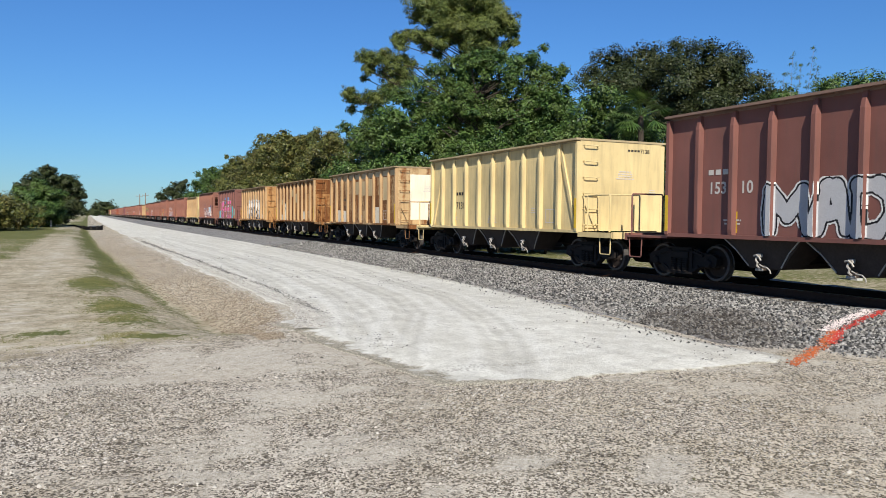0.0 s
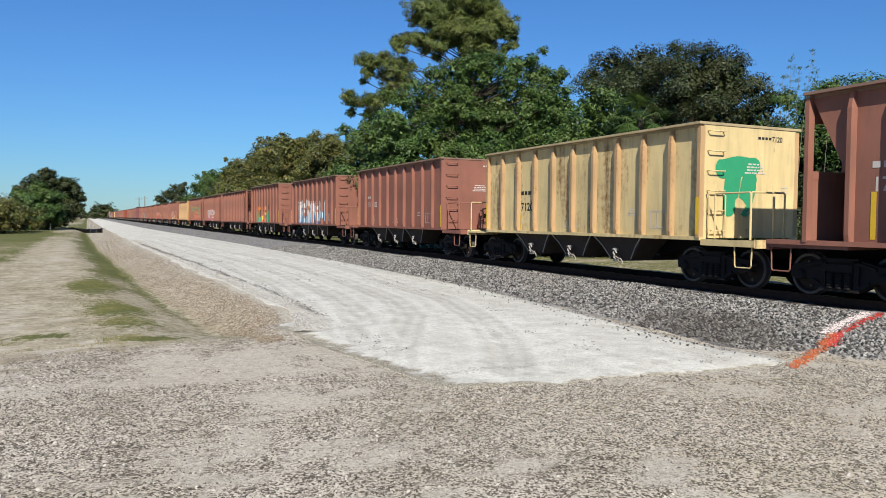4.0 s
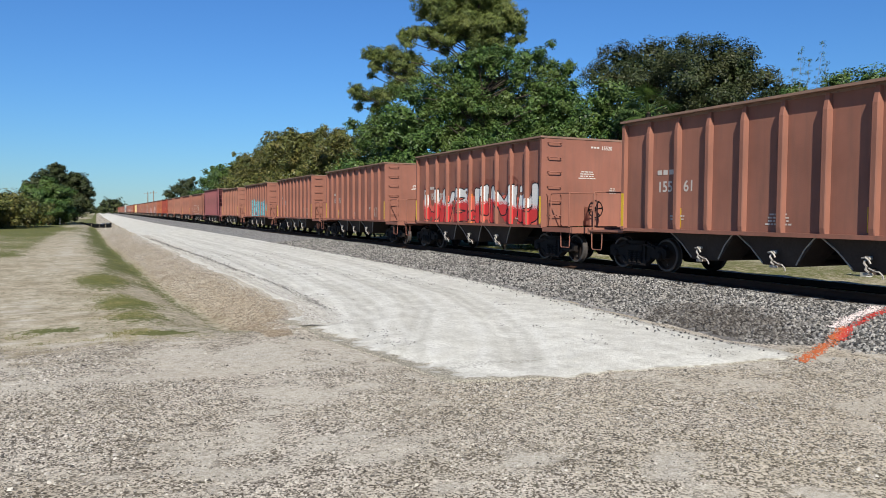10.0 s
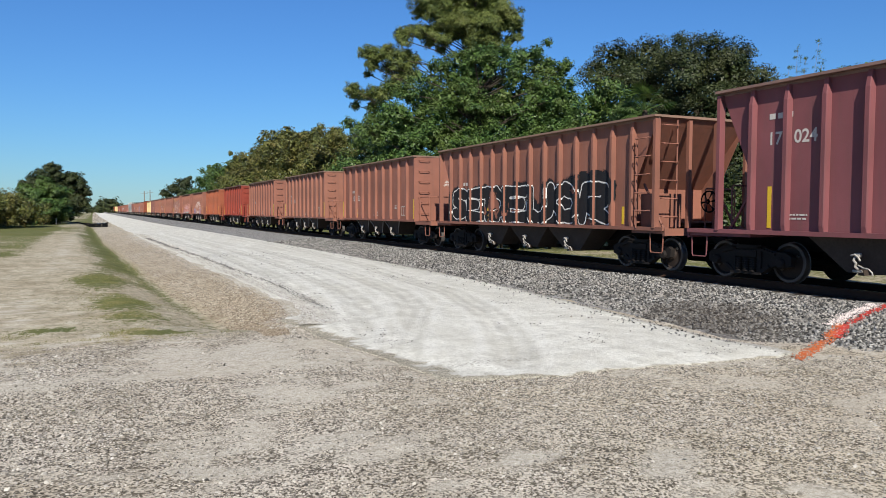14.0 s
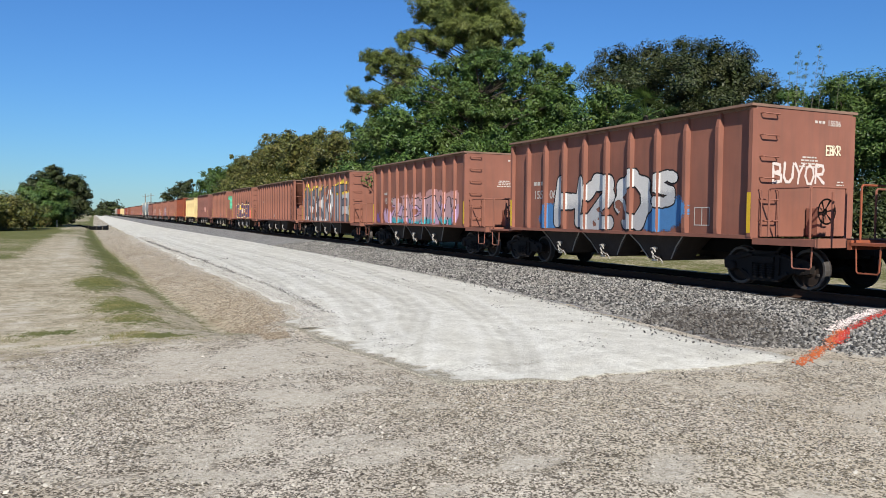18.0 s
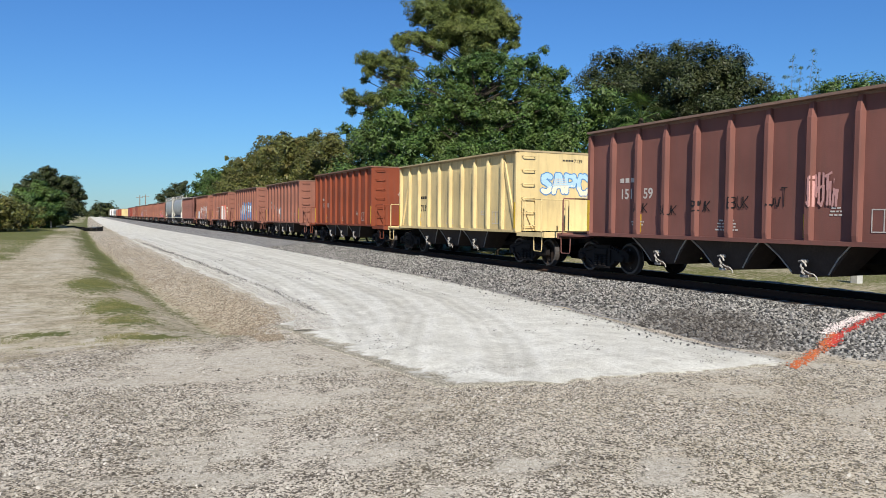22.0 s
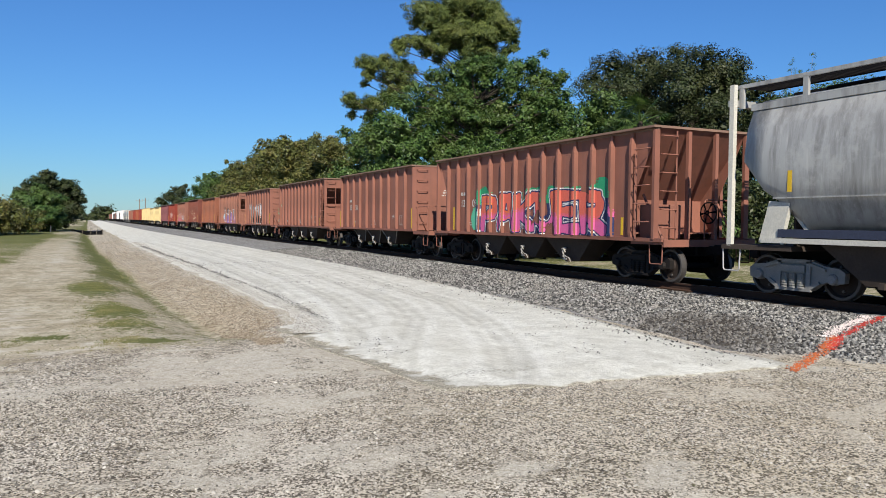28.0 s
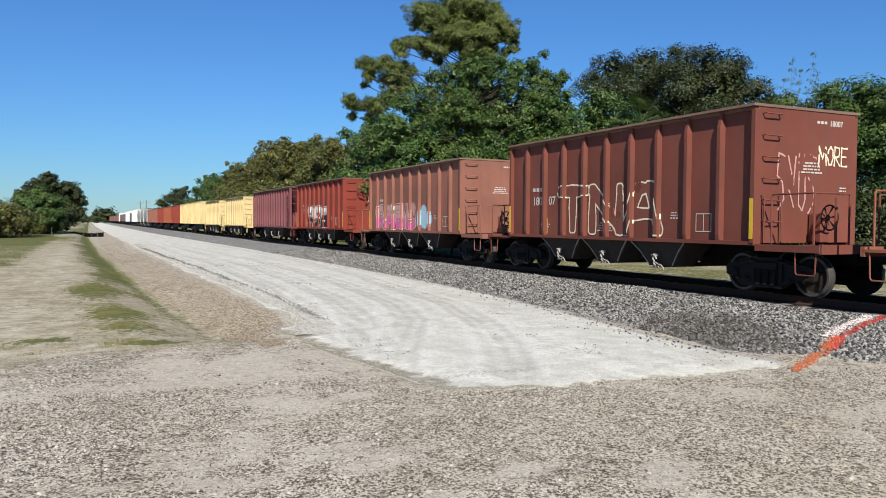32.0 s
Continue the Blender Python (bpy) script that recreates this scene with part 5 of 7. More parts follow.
def stencils(car, number, posts, end_y, dark=False, rear=4.0, top=3.87):
    """Numbers and small print on the near side and the leading end."""
    mat = BLACK_STENCIL if dark else STENCIL
    side = Matrix.Translation((-SHEET_X - 0.0175, 0, 0)) @ pose(0, 0, 0, 0, 0, -90)
    if dark:
        part("reporting_mark", MARK_BLACK, None, car, at=Matrix.Translation((0, 2.49, 2.44)) @ side)
        side_text(car, number, 2.89, 1.75, 0.36, mat)
    else:
        part("reporting_mark", MARK_SIDE, None, car, at=Matrix.Translation((0, rear - 0.02, 3.56 if top > 4.0 else 2.62)) @ side)
        a, b = number[:-2], number[-2:]
        if top > 4.0:
            side_text(car, number[:2], 4.44, 2.86, 0.36, mat)
            side_text(car, number[2:], 3.80, 2.86, 0.36, mat)
        else:
            side_text(car, a, rear + 0.26, 2.02, 0.36, mat)
            side_text(car, b, rear - 0.64, 2.02, 0.36, mat)
    for y, z, me in ((rear - 0.45, 1.45, PRINT_SIDE), (0.1, 1.5, PRINT_END), (-2.55, 1.75, PRINT_BOX)):
        part("small_print", me, None, car, at=Matrix.Translation((0, y, z)) @ side)
    part("data_panel", PLACARD, None, car, at=Matrix.Translation((0, -3.5, 1.5)) @ side)
    if end_y:
        part("reporting_mark", MARK_END_BLACK if dark else MARK_END, None, car, at=(0.42, end_y - 0.006, top - 0.22))
        end_text(car, number, 0.66, top - 0.35, 0.17, mat, end_y - 0.006)
        part("small_print", PRINT_END, None, car, at=(0.12, end_y - 0.006, 2.82))
        part("small_print", PRINT_BOX, None, car, at=(1.12, end_y - 0.006, 2.30))


# letters as strokes in a unit box; "*" stands for a letter that cannot be made out
GLYPHS = {
    "A": "0 0,.35 1,.65 1,1 0|.18 .38,.82 .38", "B": "0 0,0 1,.75 .95,.8 .6,.1 .52,.9 .42,.9 .08,0 0", "C": "1 .85,.7 1,.25 1,0 .7,0 .3,.25 0,.7 0,1 .15",
    "D": "0 0,0 1,.6 1,1 .7,1 .3,.6 0,0 0", "E": "1 1,0 1,0 0,1 0|0 .52,.8 .52", "F": "1 1,0 1,0 0|0 .55,.75 .55", "G": "1 .85,.7 1,.2 1,0 .7,0 .25,.3 0,1 0,1 .45,.6 .45",
    "H": "0 0,0 1|1 0,1 1|0 .5,1 .5", "I": ".5 0,.5 1", "J": "1 1,1 .25,.7 0,.2 0,0 .3", "K": "0 0,0 1|1 1,.1 .5,1 0", "M": "0 0,.05 1,.5 .35,.95 1,1 0",
    "N": "0 0,.05 1,.95 0,1 1", "O": ".5 1,.1 .8,0 .4,.3 0,.7 0,1 .4,.9 .8,.5 1", "P": "0 0,0 1,.8 .95,.95 .7,.8 .45,.1 .42", "R": "0 0,0 1,.8 .95,.9 .7,.75 .5,.1 .46,1 0",
    "S": "1 .9,.6 1,.1 .9,.05 .62,.9 .42,.95 .12,.5 0,0 .1", "T": "0 1,1 1|.5 1,.5 0", "U": "0 1,0 .25,.3 0,.7 0,1 .25,1 1", "W": "0 1,.2 0,.5 .6,.8 0,1 1", "X": "0 0,1 1|0 1,1 0",
    "V": "0 1,.45 0,1 .9", "n": "0 0,0 .75,.3 1,.7 1,1 .75,1 0", "Y": "0 1,.5 .5,1 1|.5 .5,.4 0", "Z": "0 1,1 1,.05 0,1 0", "2": "0 .75,.3 1,.8 .95,.9 .65,.05 0,1 0",
}
UNREAD = ["0 0,.05 1,.5 .3|.8 1,.9 .1", ".1 .05,.1 .9,.6 1,.85 .6,.4 .45,.9 0", "0 1,.45 .7,.1 .45,.8 .1|.9 1,.7 .5", ".9 .95,.2 1,0 .6,.6 .5,.8 .2,.1 0", ".05 0,.3 1,.6 0|.6 0,.95 .9|.2 .4,.7 .45",
          "0 .1,.3 0,.2 .9,.8 1,.9 .3", ".1 1,.1 .1,.55 0,.9 .2,.8 1|.1 .55,.5 .6", "0 .9,.9 1|.35 .9,.3 0|.8 .7,.75 0"]
NARROW = {"I": 0.45, "M": 1.3, "W": 1.35, "S": 0.85, " ": 0.35, "J": 0.8}


def piece(word, y_hi, y_lo, z0, z1, fill, line, edge="", cloud="", shade="", form="block", fat=1.0, spots=(), seed=1, on_end=False, gleam="", level=0.48):
    """A sprayed piece: letters over a stretch of the side (or the end), their colours, outlines, backing cloud and loose patches (y, z, half width, half height, colour)."""
    return dict(word=word, span=(y_hi, y_lo, z0, z1), fill=fill, line=line, edge=edge, cloud=cloud, shade=shade, form=form, fat=fat, spots=spots, seed=seed, on_end=on_end, gleam=gleam, level=level)


def tag(word, y_hi, y_lo, z0, z1, colour, seed=1, on_end=False, fat=1.0):
    return piece(word, y_hi, y_lo, z0, z1, (colour, colour), colour, form="tag", seed=seed, on_end=on_end, fat=fat * 0.8)


def stroke_field(pc, Y, Z, rng):
    """Distance of each place from the letters' edges: below 0 inside a stroke."""
    y_hi, y_lo, z0, z1 = pc["span"]
    word, form, high = pc["word"], pc["form"], z1 - z0
    total = sum(NARROW.get(c, 1.0) for c in word)
    unit = (y_hi - y_lo) / total
    thick = {"tag": 0.020, "block": min(0.16, unit * 0.135, high * 0.105), "bubble": min(0.19, unit * 0.17, high * 0.125)}[form] * pc["fat"]
    dist = np.full(Y.shape, 9.0)
    at = 0.0
    for k, c in enumerate(word):
        w = NARROW.get(c, 1.0) * unit
        if c != " ":
            lean, drop = rng.uniform(-0.10, 0.14), rng.uniform(-0.06, 0.06) * high
            pad = thick * (1.02 if form == "block" else 0.85) if form != "tag" else 0.1 * w
            lo, hi = z0 + thick + max(0, drop), z1 - thick + min(0, drop)
            strokes = UNREAD[rng.randint(len(UNREAD))] if c == "*" else GLYPHS[c]
            for stroke in strokes.split("|"):
                pts = [tuple(float(v) for v in p.split()) for p in stroke.split(",")]
                pts = [(y_hi - at - pad - (w - 2 * pad) * (a + lean * (b - 0.5)), lo + (hi - lo) * b) for a, b in pts]
                for (ay, az), (by, bz) in zip(pts, pts[1:]):
                    dy, dz = by - ay, bz - az
                    t = np.clip(((Y - ay) * dy + (Z - az) * dz) / (dy * dy + dz * dz + 1e-9), 0, 1)
                    ey, ez = np.abs(Y - ay - t * dy), np.abs(Z - az - t * dz)
                    gap = (ey ** 3.5 + ez ** 3.5) ** (1 / 3.5) if form == "block" else np.hypot(ey, ez)
                    dist = np.minimum(dist, gap - thick * (1 + 0.16 * np.sin(4 * t + k)))
        at += w
    return dist


def sprayed(car, posts, post_w, pc, end_y, layer):
    """Lay a sprayed piece over panels and stakes of the near side, or on the end, as thin flakes of paint."""
    y_hi, y_lo, z0, z1 = pc["span"]
    seed, form = pc["seed"], pc["form"]
    rng = np.random.RandomState(seed)
    cell = 0.011 if form == "tag" else 0.0135
    wide = 0.0 if form == "tag" else 0.22
    ya = min([y_lo - wide] + [y - w for y, z, w, h, c in pc["spots"]])
    yb = max([y_hi + wide] + [y + w for y, z, w, h, c in pc["spots"]])
    ya, yb = (max(ya, -1.4), min(yb, 1.4)) if pc["on_end"] else (ya, yb)
    top = max([z1 + (0.3 if pc["cloud"] else 0.05)] + [z + h for y, z, w, h, c in pc["spots"]])
    ys, zs = np.arange(ya, yb, cell), np.arange(max(1.12, z0 - wide), top, cell)
    Y, Z = np.meshgrid(ys + cell / 2, zs + cell / 2)
    high = z1 - z0
    dist = stroke_field(pc, Y, Z, rng) + (0.010 * lumps(Y, Z, 0.12, seed) if form != "tag" else 0)
    names = []

    def mat_of(c):
        if c not in names:
            names.append(c)
        return names.index(c) + 1

    code = np.zeros(Y.shape, int)
    grain = rng.uniform(-1, 1, Y.shape)
    for y, z, w, h, c in pc["spots"]:
        r = np.hypot((Y - y) / w, (Z - z) / h) + 0.22 * lumps(Y, Z, 0.3, seed + 5) + 0.10 * grain
        code[r < 0.85] = mat_of(c)
    if pc["cloud"]:
        body = dist + 0.16 * lumps(Y, Z, 0.5, seed + 2) + 0.03 * grain
        upper, lower = (pc["cloud"].split("/") * 2)[:2]
        code[body < 0.16] = mat_of(lower)
        code[(body < 0.16) & (Z > z0 + high * 0.72 + 0.10 * lumps(Y, Z, 0.4, seed + 6))] = mat_of(upper)
    rim = 0.0 if form == "tag" else 0.028 + 0.010 * min(2.0, high)
    if pc["shade"]:
        k = max(1, int(0.10 / cell))
        moved = np.full(dist.shape, 9.0)
        moved[:-k // 2 or None, :-k] = dist[k // 2 + (k % 2):, k:]
        code[moved < rim + 0.01] = mat_of(pc["shade"])
    if pc["edge"]:
        code[dist < rim + 0.035] = mat_of(pc["edge"])
    code[dist < rim] = mat_of(pc["line"])
    split = z0 + high * (pc["level"] + 0.10 * lumps(Y, Z * 0, 0.9, seed + 1) + 0.07 * grain)
    code[(dist < 0) & (Z >= split)] = mat_of(pc["fill"][0])
    code[(dist < 0) & (Z < split)] = mat_of(pc["fill"][1])
    if pc["gleam"]:
        code[(dist < -0.030) & (dist > -0.055) & (lumps(Y, Z, 0.6, seed + 3) > 0.1)] = mat_of(pc["gleam"])
    code[lumps(Y, Z, 0.30, seed + 4) > 1.0] = 0
    on_post = np.zeros(len(ys), bool)
    for p in posts:
        on_post |= np.abs(ys + cell / 2 - p) < post_w * 0.42
    V, F, M = [], [], []
    cuts = [0] + [i for i in range(1, len(ys)) if on_post[i] != on_post[i - 1]] + [len(ys)]
    for r in range(len(zs)):
        for a, b in zip(cuts, cuts[1:]):
            x = -(HALF + 0.004 + layer) if on_post[a] else -(SHEET_X + 0.0215 + layer)
            i = a
            while i < b:
                j = i
                while j < b and code[r, j] == code[r, i]:
                    j += 1
                if code[r, i]:
                    k = len(V)
                    V += [(x, ys[i], zs[r]), (x, ys[j - 1] + cell, zs[r]), (x, ys[j - 1] + cell, zs[r] + cell), (x, ys[i], zs[r] + cell)]
                    F.append((k, k + 3, k + 2, k + 1))
                    M.append(code[r, i] - 1)
                i = j
        for p in posts:
            i = int((p - 0.43 * post_w - ya) / cell)
            if 0 <= i < len(ys) and code[r, i]:
                k = len(V)
                y1, y2 = p - 0.66 * post_w, p - 0.40 * post_w
                V += [(-SHEET_X - 0.012 - layer, y1, zs[r]), (-HALF - 0.003 - layer, y2, zs[r]), (-HALF - 0.003 - layer, y2, zs[r] + cell), (-SHEET_X - 0.012 - layer, y1, zs[r] + cell)]
                F.append((k, k + 3, k + 2, k + 1))
                M.append(code[r, i] - 1)
    if pc["on_end"]:
        V = [(-y, end_y - 0.007 - layer, z) for x, y, z in V]
        F = [f[::-1] for f in F]
    me = raw_mesh("sprayed_lettering", V, F, [SPRAY[c] for c in names])
    me.polygons.foreach_set("material_index", np.array(M, np.int32))
    part("sprayed_lettering", me, None, car, "sprayed lettering in " + (pc["fill"][0] if pc["fill"][0] == pc["fill"][1] else pc["fill"][0] + " and " + pc["fill"][1]))


# ---------------------------------------------------------------- the train
SPEED = 21.8
BROWN, DUSKY, TAN, PLUM = (0.222, 0.097, 0.070), (0.172, 0.077, 0.064), (0.232, 0.106, 0.076), (0.172, 0.064, 0.070)
BRICK, ORANGE_RED, CREAM, RUSTY, OCHRE = (0.205, 0.040, 0.027), (0.245, 0.076, 0.040), (0.545, 0.440, 0.225), (0.440, 0.315, 0.165), (0.400, 0.225, 0.088)
WAGONS = []

FLAT_POSTS = [-5.02 + 1.004 * i for i in range(11)]
SLOPE_B, SLOPE_C = 6.35, 5.75
KINDS = {
    "flat": dict(make=lambda: of_height(3.87, flat_hopper), top=3.87, lead=5.02, posts=FLAT_POSTS, width=0.13),
    "high": dict(make=lambda: of_height(3.98, flat_hopper), top=3.98, lead=5.02, posts=FLAT_POSTS, width=0.13),
    "braced": dict(make=lambda: of_height(3.71, lambda: flat_hopper(True, False)), top=3.71, lead=5.02, posts=FLAT_POSTS, width=0.13),
    "cream": dict(make=lambda: of_height(3.71, lambda: flat_hopper(False, False)), top=3.71, lead=5.02, posts=FLAT_POSTS, width=0.13),
    "slope": dict(make=lambda: of_height(3.87, lambda: slope_hopper(SLOPE_B, 13)), top=3.87, lead=SLOPE_B, posts=[-(SLOPE_B - 0.95) + i * 2 * (SLOPE_B - 0.95) / 13 for i in range(14)], width=0.12),
    "framed": dict(make=lambda: of_height(3.94, lambda: slope_hopper(SLOPE_C, 11, True)), top=3.94, lead=SLOPE_C, posts=[-(SLOPE_C - 0.95) + i * 2 * (SLOPE_C - 0.95) / 11 for i in range(12)], width=0.12),
    "short": dict(make=lambda: of_height(4.12, lambda: slope_hopper(SLOPE_C, 11, False)), top=4.12, lead=SLOPE_C, posts=[-(SLOPE_C - 0.95) + i * 2 * (SLOPE_C - 0.95) / 11 for i in range(12)], width=0.12),
    "covered": dict(make=lambda: covered_hopper(), top=4.2, lead=6.0, posts=[], width=0.1),
    "tail": dict(make=lambda: distant_wagon(), top=3.87, lead=5.02, posts=[], width=0.1),
    "tall": dict(make=lambda: distant_wagon(12.4, 4.7), top=4.7, lead=6.2, posts=[], width=0.1),
}
FIRST = {}


def wagon(kind, nose, colour, rust, label, number="", dark=False, pieces=()):
    """A wagon whose leading top edge stands nose metres up the line at the start."""
    k = KINDS[kind]
    m = pose(TRACK_X, nose + k["lead"], RAIL_Z)
    if kind not in FIRST:
        FIRST[kind] = k["make"]()
        car = FIRST[kind]
        car.matrix_basis = m
    else:
        car = copy_thing(FIRST[kind], m)
    for o in car.children_recursive:
        o.color = (*colour, rust)
        if rust > 0.5 and o.name.startswith(("side_post", "corner_post")):
            o.color = (0.39, 0.26, 0.135, 0.58)
        if o.name.startswith("top_chord"):
            o.color = (*(0.45 * c + 0.55 * g for c, g in zip(colour, (0.20, 0.165, 0.125))), min(0.4, rust))
    WAGONS.append((car, nose + k["lead"]))
    tagged(car, label, "freight wagon", "wagons of the freight train")
    todo.append((car, k, number, dark, pieces, kind, colour, rust))
    return car


todo = []
BR_L = "mineral brown open-top hopper wagon with vertical side posts"
wagon("flat", -9.7, BROWN, 0.12, BR_L, "15284")
wagon("flat", 4.0, DUSKY, 0.14, "dusky brown open hopper wagon with pale sprayed lettering", "15310",
      pieces=[piece("MADE", 2.19, -1.5, 1.12, 2.22, ("silver", "silver"), "black", "white", form="bubble", seed=11)])
wagon("braced", 17.65, CREAM, 0.22, "cream yellow open hopper wagon with a diagonal brace", "7138", True)
wagon("cream", 31.55, RUSTY, 0.93, "heavily rusted cream hopper wagon with primer patches", "7157", True)
wagon("cream", 45.08, OCHRE, 0.92, "rust-stained ochre open hopper wagon", "7103", True)
wagon("cream", 58.94, OCHRE, 0.70, "rust-stained ochre hopper wagon with black sprayed lettering", "7163", True,
      pieces=[piece("****", 2.2, -2.5, 1.12, 2.5, ("white", "silver"), "black", cloud="silver/grey", shade="black", form="bubble", seed=14)])
wagon("flat", 72.5, DUSKY, 0.16, "brown open hopper wagon with large pink sprayed lettering", "15112",
      pieces=[piece("SHE", 3.26, -2.65, 1.12, 2.8, ("pink", "mauve"), "black", "white", shade="black", fat=1.05, seed=13, gleam="pink", spots=((3.9, 1.5, 0.75, 0.45, "cyan"), (2.9, 2.2, 0.35, 0.6, "blue"), (0.9, 2.9, 0.3, 0.35, "blue"), (-3.2, 1.6, 0.8, 0.75, "cyan"), (-1.0, 2.95, 0.4, 0.3, "blue"), (-4.3, 1.7, 0.5, 0.5, "cyan")))])
wagon("framed", 85.9, TAN, 0.18, "brown open hopper wagon with framed ends and dark blue lettering", "17011",
      pieces=[piece("*****", 1.9, -4.6, 1.15, 2.3, ("sky", "white"), "navy", cloud="navy/navy", seed=16)])
wagon("cream", 100.1, CREAM, 0.55, "stained cream yellow open hopper wagon", "7120", True,
      pieces=[piece("*", 1.1, -0.3, 1.6, 3.0, ("green", "green"), "green", form="bubble", seed=15, on_end=True)])
wagon("flat", 113.8, BROWN, 0.12, BR_L, "15602")
wagon("flat", 127.6, BROWN, 0.14, "brown open hopper wagon with white and blue sprayed lettering", "15477",
      pieces=[piece("****", 3.2, -2.8, 1.15, 2.4, ("white", "sky"), "grey", cloud="white/blue", seed=16)])
wagon("high", 141.43, BROWN, 0.12, "brown open hopper wagon with yellow and green sprayed lettering", "18016",
      pieces=[piece("TUP", 2.75, -0.88, 1.3, 2.35, ("orange", "yellow"), "black", fat=1.35, form="block", seed=17, spots=((2.9, 1.45, 0.45, 0.6, "green"), (1.8, 1.3, 0.7, 0.3, "mint"), (0.6, 1.3, 1.2, 0.35, "coral"), (-1.3, 1.5, 0.5, 0.62, "green"), (-1.3, 2.25, 0.22, 0.3, "black")))])
wagon("slope", 153.83, BROWN, 0.16, "brown open hopper wagon with sloped ends and corner ladders", "13157")
wagon("slope", 167.4, BROWN, 0.16, "brown sloped-end hopper wagon with white and mauve lettering", "13122",
      pieces=[piece("DE", 2.91, -1.16, 1.13, 2.15, ("sky", "mauve"), "white", "white", cloud="white/white", fat=1.1, seed=18)])
wagon("slope", 181.4, BROWN, 0.16, "brown sloped-end hopper wagon with green and red lettering", "13140",
      pieces=[piece("T*SR*A", 4.66, -4.3, 1.13, 2.8, ("green", "coral"), "black", "yellow", cloud="green/coral", fat=1.1, seed=19, gleam="mint")])
wagon("cream", 196.6, OCHRE, 0.62, "rust-streaked ochre open hopper wagon", "7141", True)
wagon("flat", 210.22, BROWN, 0.12, "brown open hopper wagon with white sprayed lettering", "15597",
      pieces=[piece("M*", 2.7, -0.8, 1.3, 2.35, ("white", "lilac"), "umber", form="bubble", fat=0.8, seed=20, spots=((2.2, 1.5, 1.0, 0.5, "white"), (0.2, 1.55, 1.6, 0.5, "white"), (-1.3, 1.4, 0.9, 0.35, "sky"), (-2.0, 1.4, 0.2, 0.3, "yellow"))), tag("***", -3.0, -3.67, 1.55, 2.35, "rose", 7), tag("MORE", -3.99, -4.61, 1.95, 2.35, "silver", 8)])
wagon("flat", 223.95, TAN, 0.10, BR_L, "15561")
wagon("flat", 237.9, BROWN, 0.12, "brown open hopper wagon with red and white lettering", "15520",
      pieces=[piece("U*B*M*", 4.24, -4.82, 1.13, 2.47, ("white", "red"), "black", cloud="umber/coral", fat=1.2, seed=21, spots=((-0.3, 1.7, 0.8, 0.6, "orange"), (-3.6, 1.5, 1.2, 0.4, "red"), (-2.6, 1.9, 0.9, 0.3, "grey")))])
wagon("flat", 251.82, BROWN, 0.12, BR_L, "15675")
wagon("flat", 265.3, BROWN, 0.10, BR_L, "15835")
wagon("flat", 279.02, BROWN, 0.12, "brown open hopper wagon with turquoise sprayed lettering", "15827",
      pieces=[piece("E*NES", 2.5, -3.9, 1.16, 2.28, ("cyan", "cyan"), "navy", cloud="cyan/cyan", fat=0.9, seed=22, gleam="rose", spots=((-0.7, 1.7, 3.3, 0.72, "cyan"),))])
wagon("flat", 292.95, TAN, 0.10, BR_L, "15523")
wagon("short", 306.3, PLUM, 0.12, "plum-coloured open hopper wagon with sloped ends", "17024")
wagon("slope", 319.75, (0.215, 0.095, 0.068), 0.18, "brown sloped-end hopper wagon with black and white lettering", "13118",
      pieces=[piece("SEDEUOR", 5.31, -4.51, 1.13, 2.33, ("black", "black"), "white", cloud="black/black", form="bubble", fat=1.15, seed=23)])
wagon("flat", 335.0, BROWN, 0.14, BR_L, "15733")
wagon("flat", 348.8, TAN, 0.12, BR_L, "15419")
wagon("flat", 362.6, BROWN, 0.12, BR_L, "15190")
wagon("flat", 376.4, BRICK, 0.06, "fresh brick-red open hopper wagon", "15145")
wagon("flat", 390.2, ORANGE_RED, 0.20, "orange-brown open hopper wagon with faded lettering", "15466")
wagon("flat", 404.0, BROWN, 0.12, "brown open hopper wagon with white bubble lettering", "15506",
      pieces=[piece("H2O", 2.49, -1.78, 1.12, 2.68, ("white", "silver"), "black", form="bubble", fat=1.05, seed=24, spots=((2.9, 1.4, 0.55, 0.5, "blue"), (-2.3, 1.5, 0.8, 0.5, "blue"))), piece("S", -1.8, -2.65, 1.7, 2.6, ("white", "silver"), "black", form="bubble", seed=25), tag("BUYOR", 1.0, -0.62, 2.2, 2.68, "chalk", 49, True, 1.9), tag("EBKR", -0.62, -1.1, 2.86, 3.1, "cream", 50, True)])
wagon("flat", 417.45, BROWN, 0.12, "brown open hopper wagon with lilac sprayed lettering", "15840",
      pieces=[piece("ZAC*N*", 2.7, -4.1, 1.13, 2.25, ("pale", "cyan"), "black", cloud="rose/lilac", fat=1.2, seed=25, level=0.2, spots=((4.5, 1.4, 0.35, 0.35, "purple"), (3.3, 1.45, 0.75, 0.42, "lilac"))), tag("WV", 4.75, 2.9, 1.3, 2.1, "umber", 26, fat=3.0)])
wagon("flat", 431.29, BROWN, 0.12, "brown open hopper wagon with tall silver and black lettering", "15371",
      pieces=[piece("*SK*TE", 4.9, -4.5, 1.13, 3.2, ("grey", "grey"), "black", cloud="yellow/silver", fat=1.0, seed=26, spots=((3.4, 2.1, 1.6, 1.1, "silver"), (0.0, 2.2, 2.4, 1.2, "white"), (-3.2, 2.2, 1.6, 1.1, "silver")))])
wagon("slope", 443.75, BROWN, 0.14, "brown open hopper wagon with sloped ends and corner ladders", "13197")
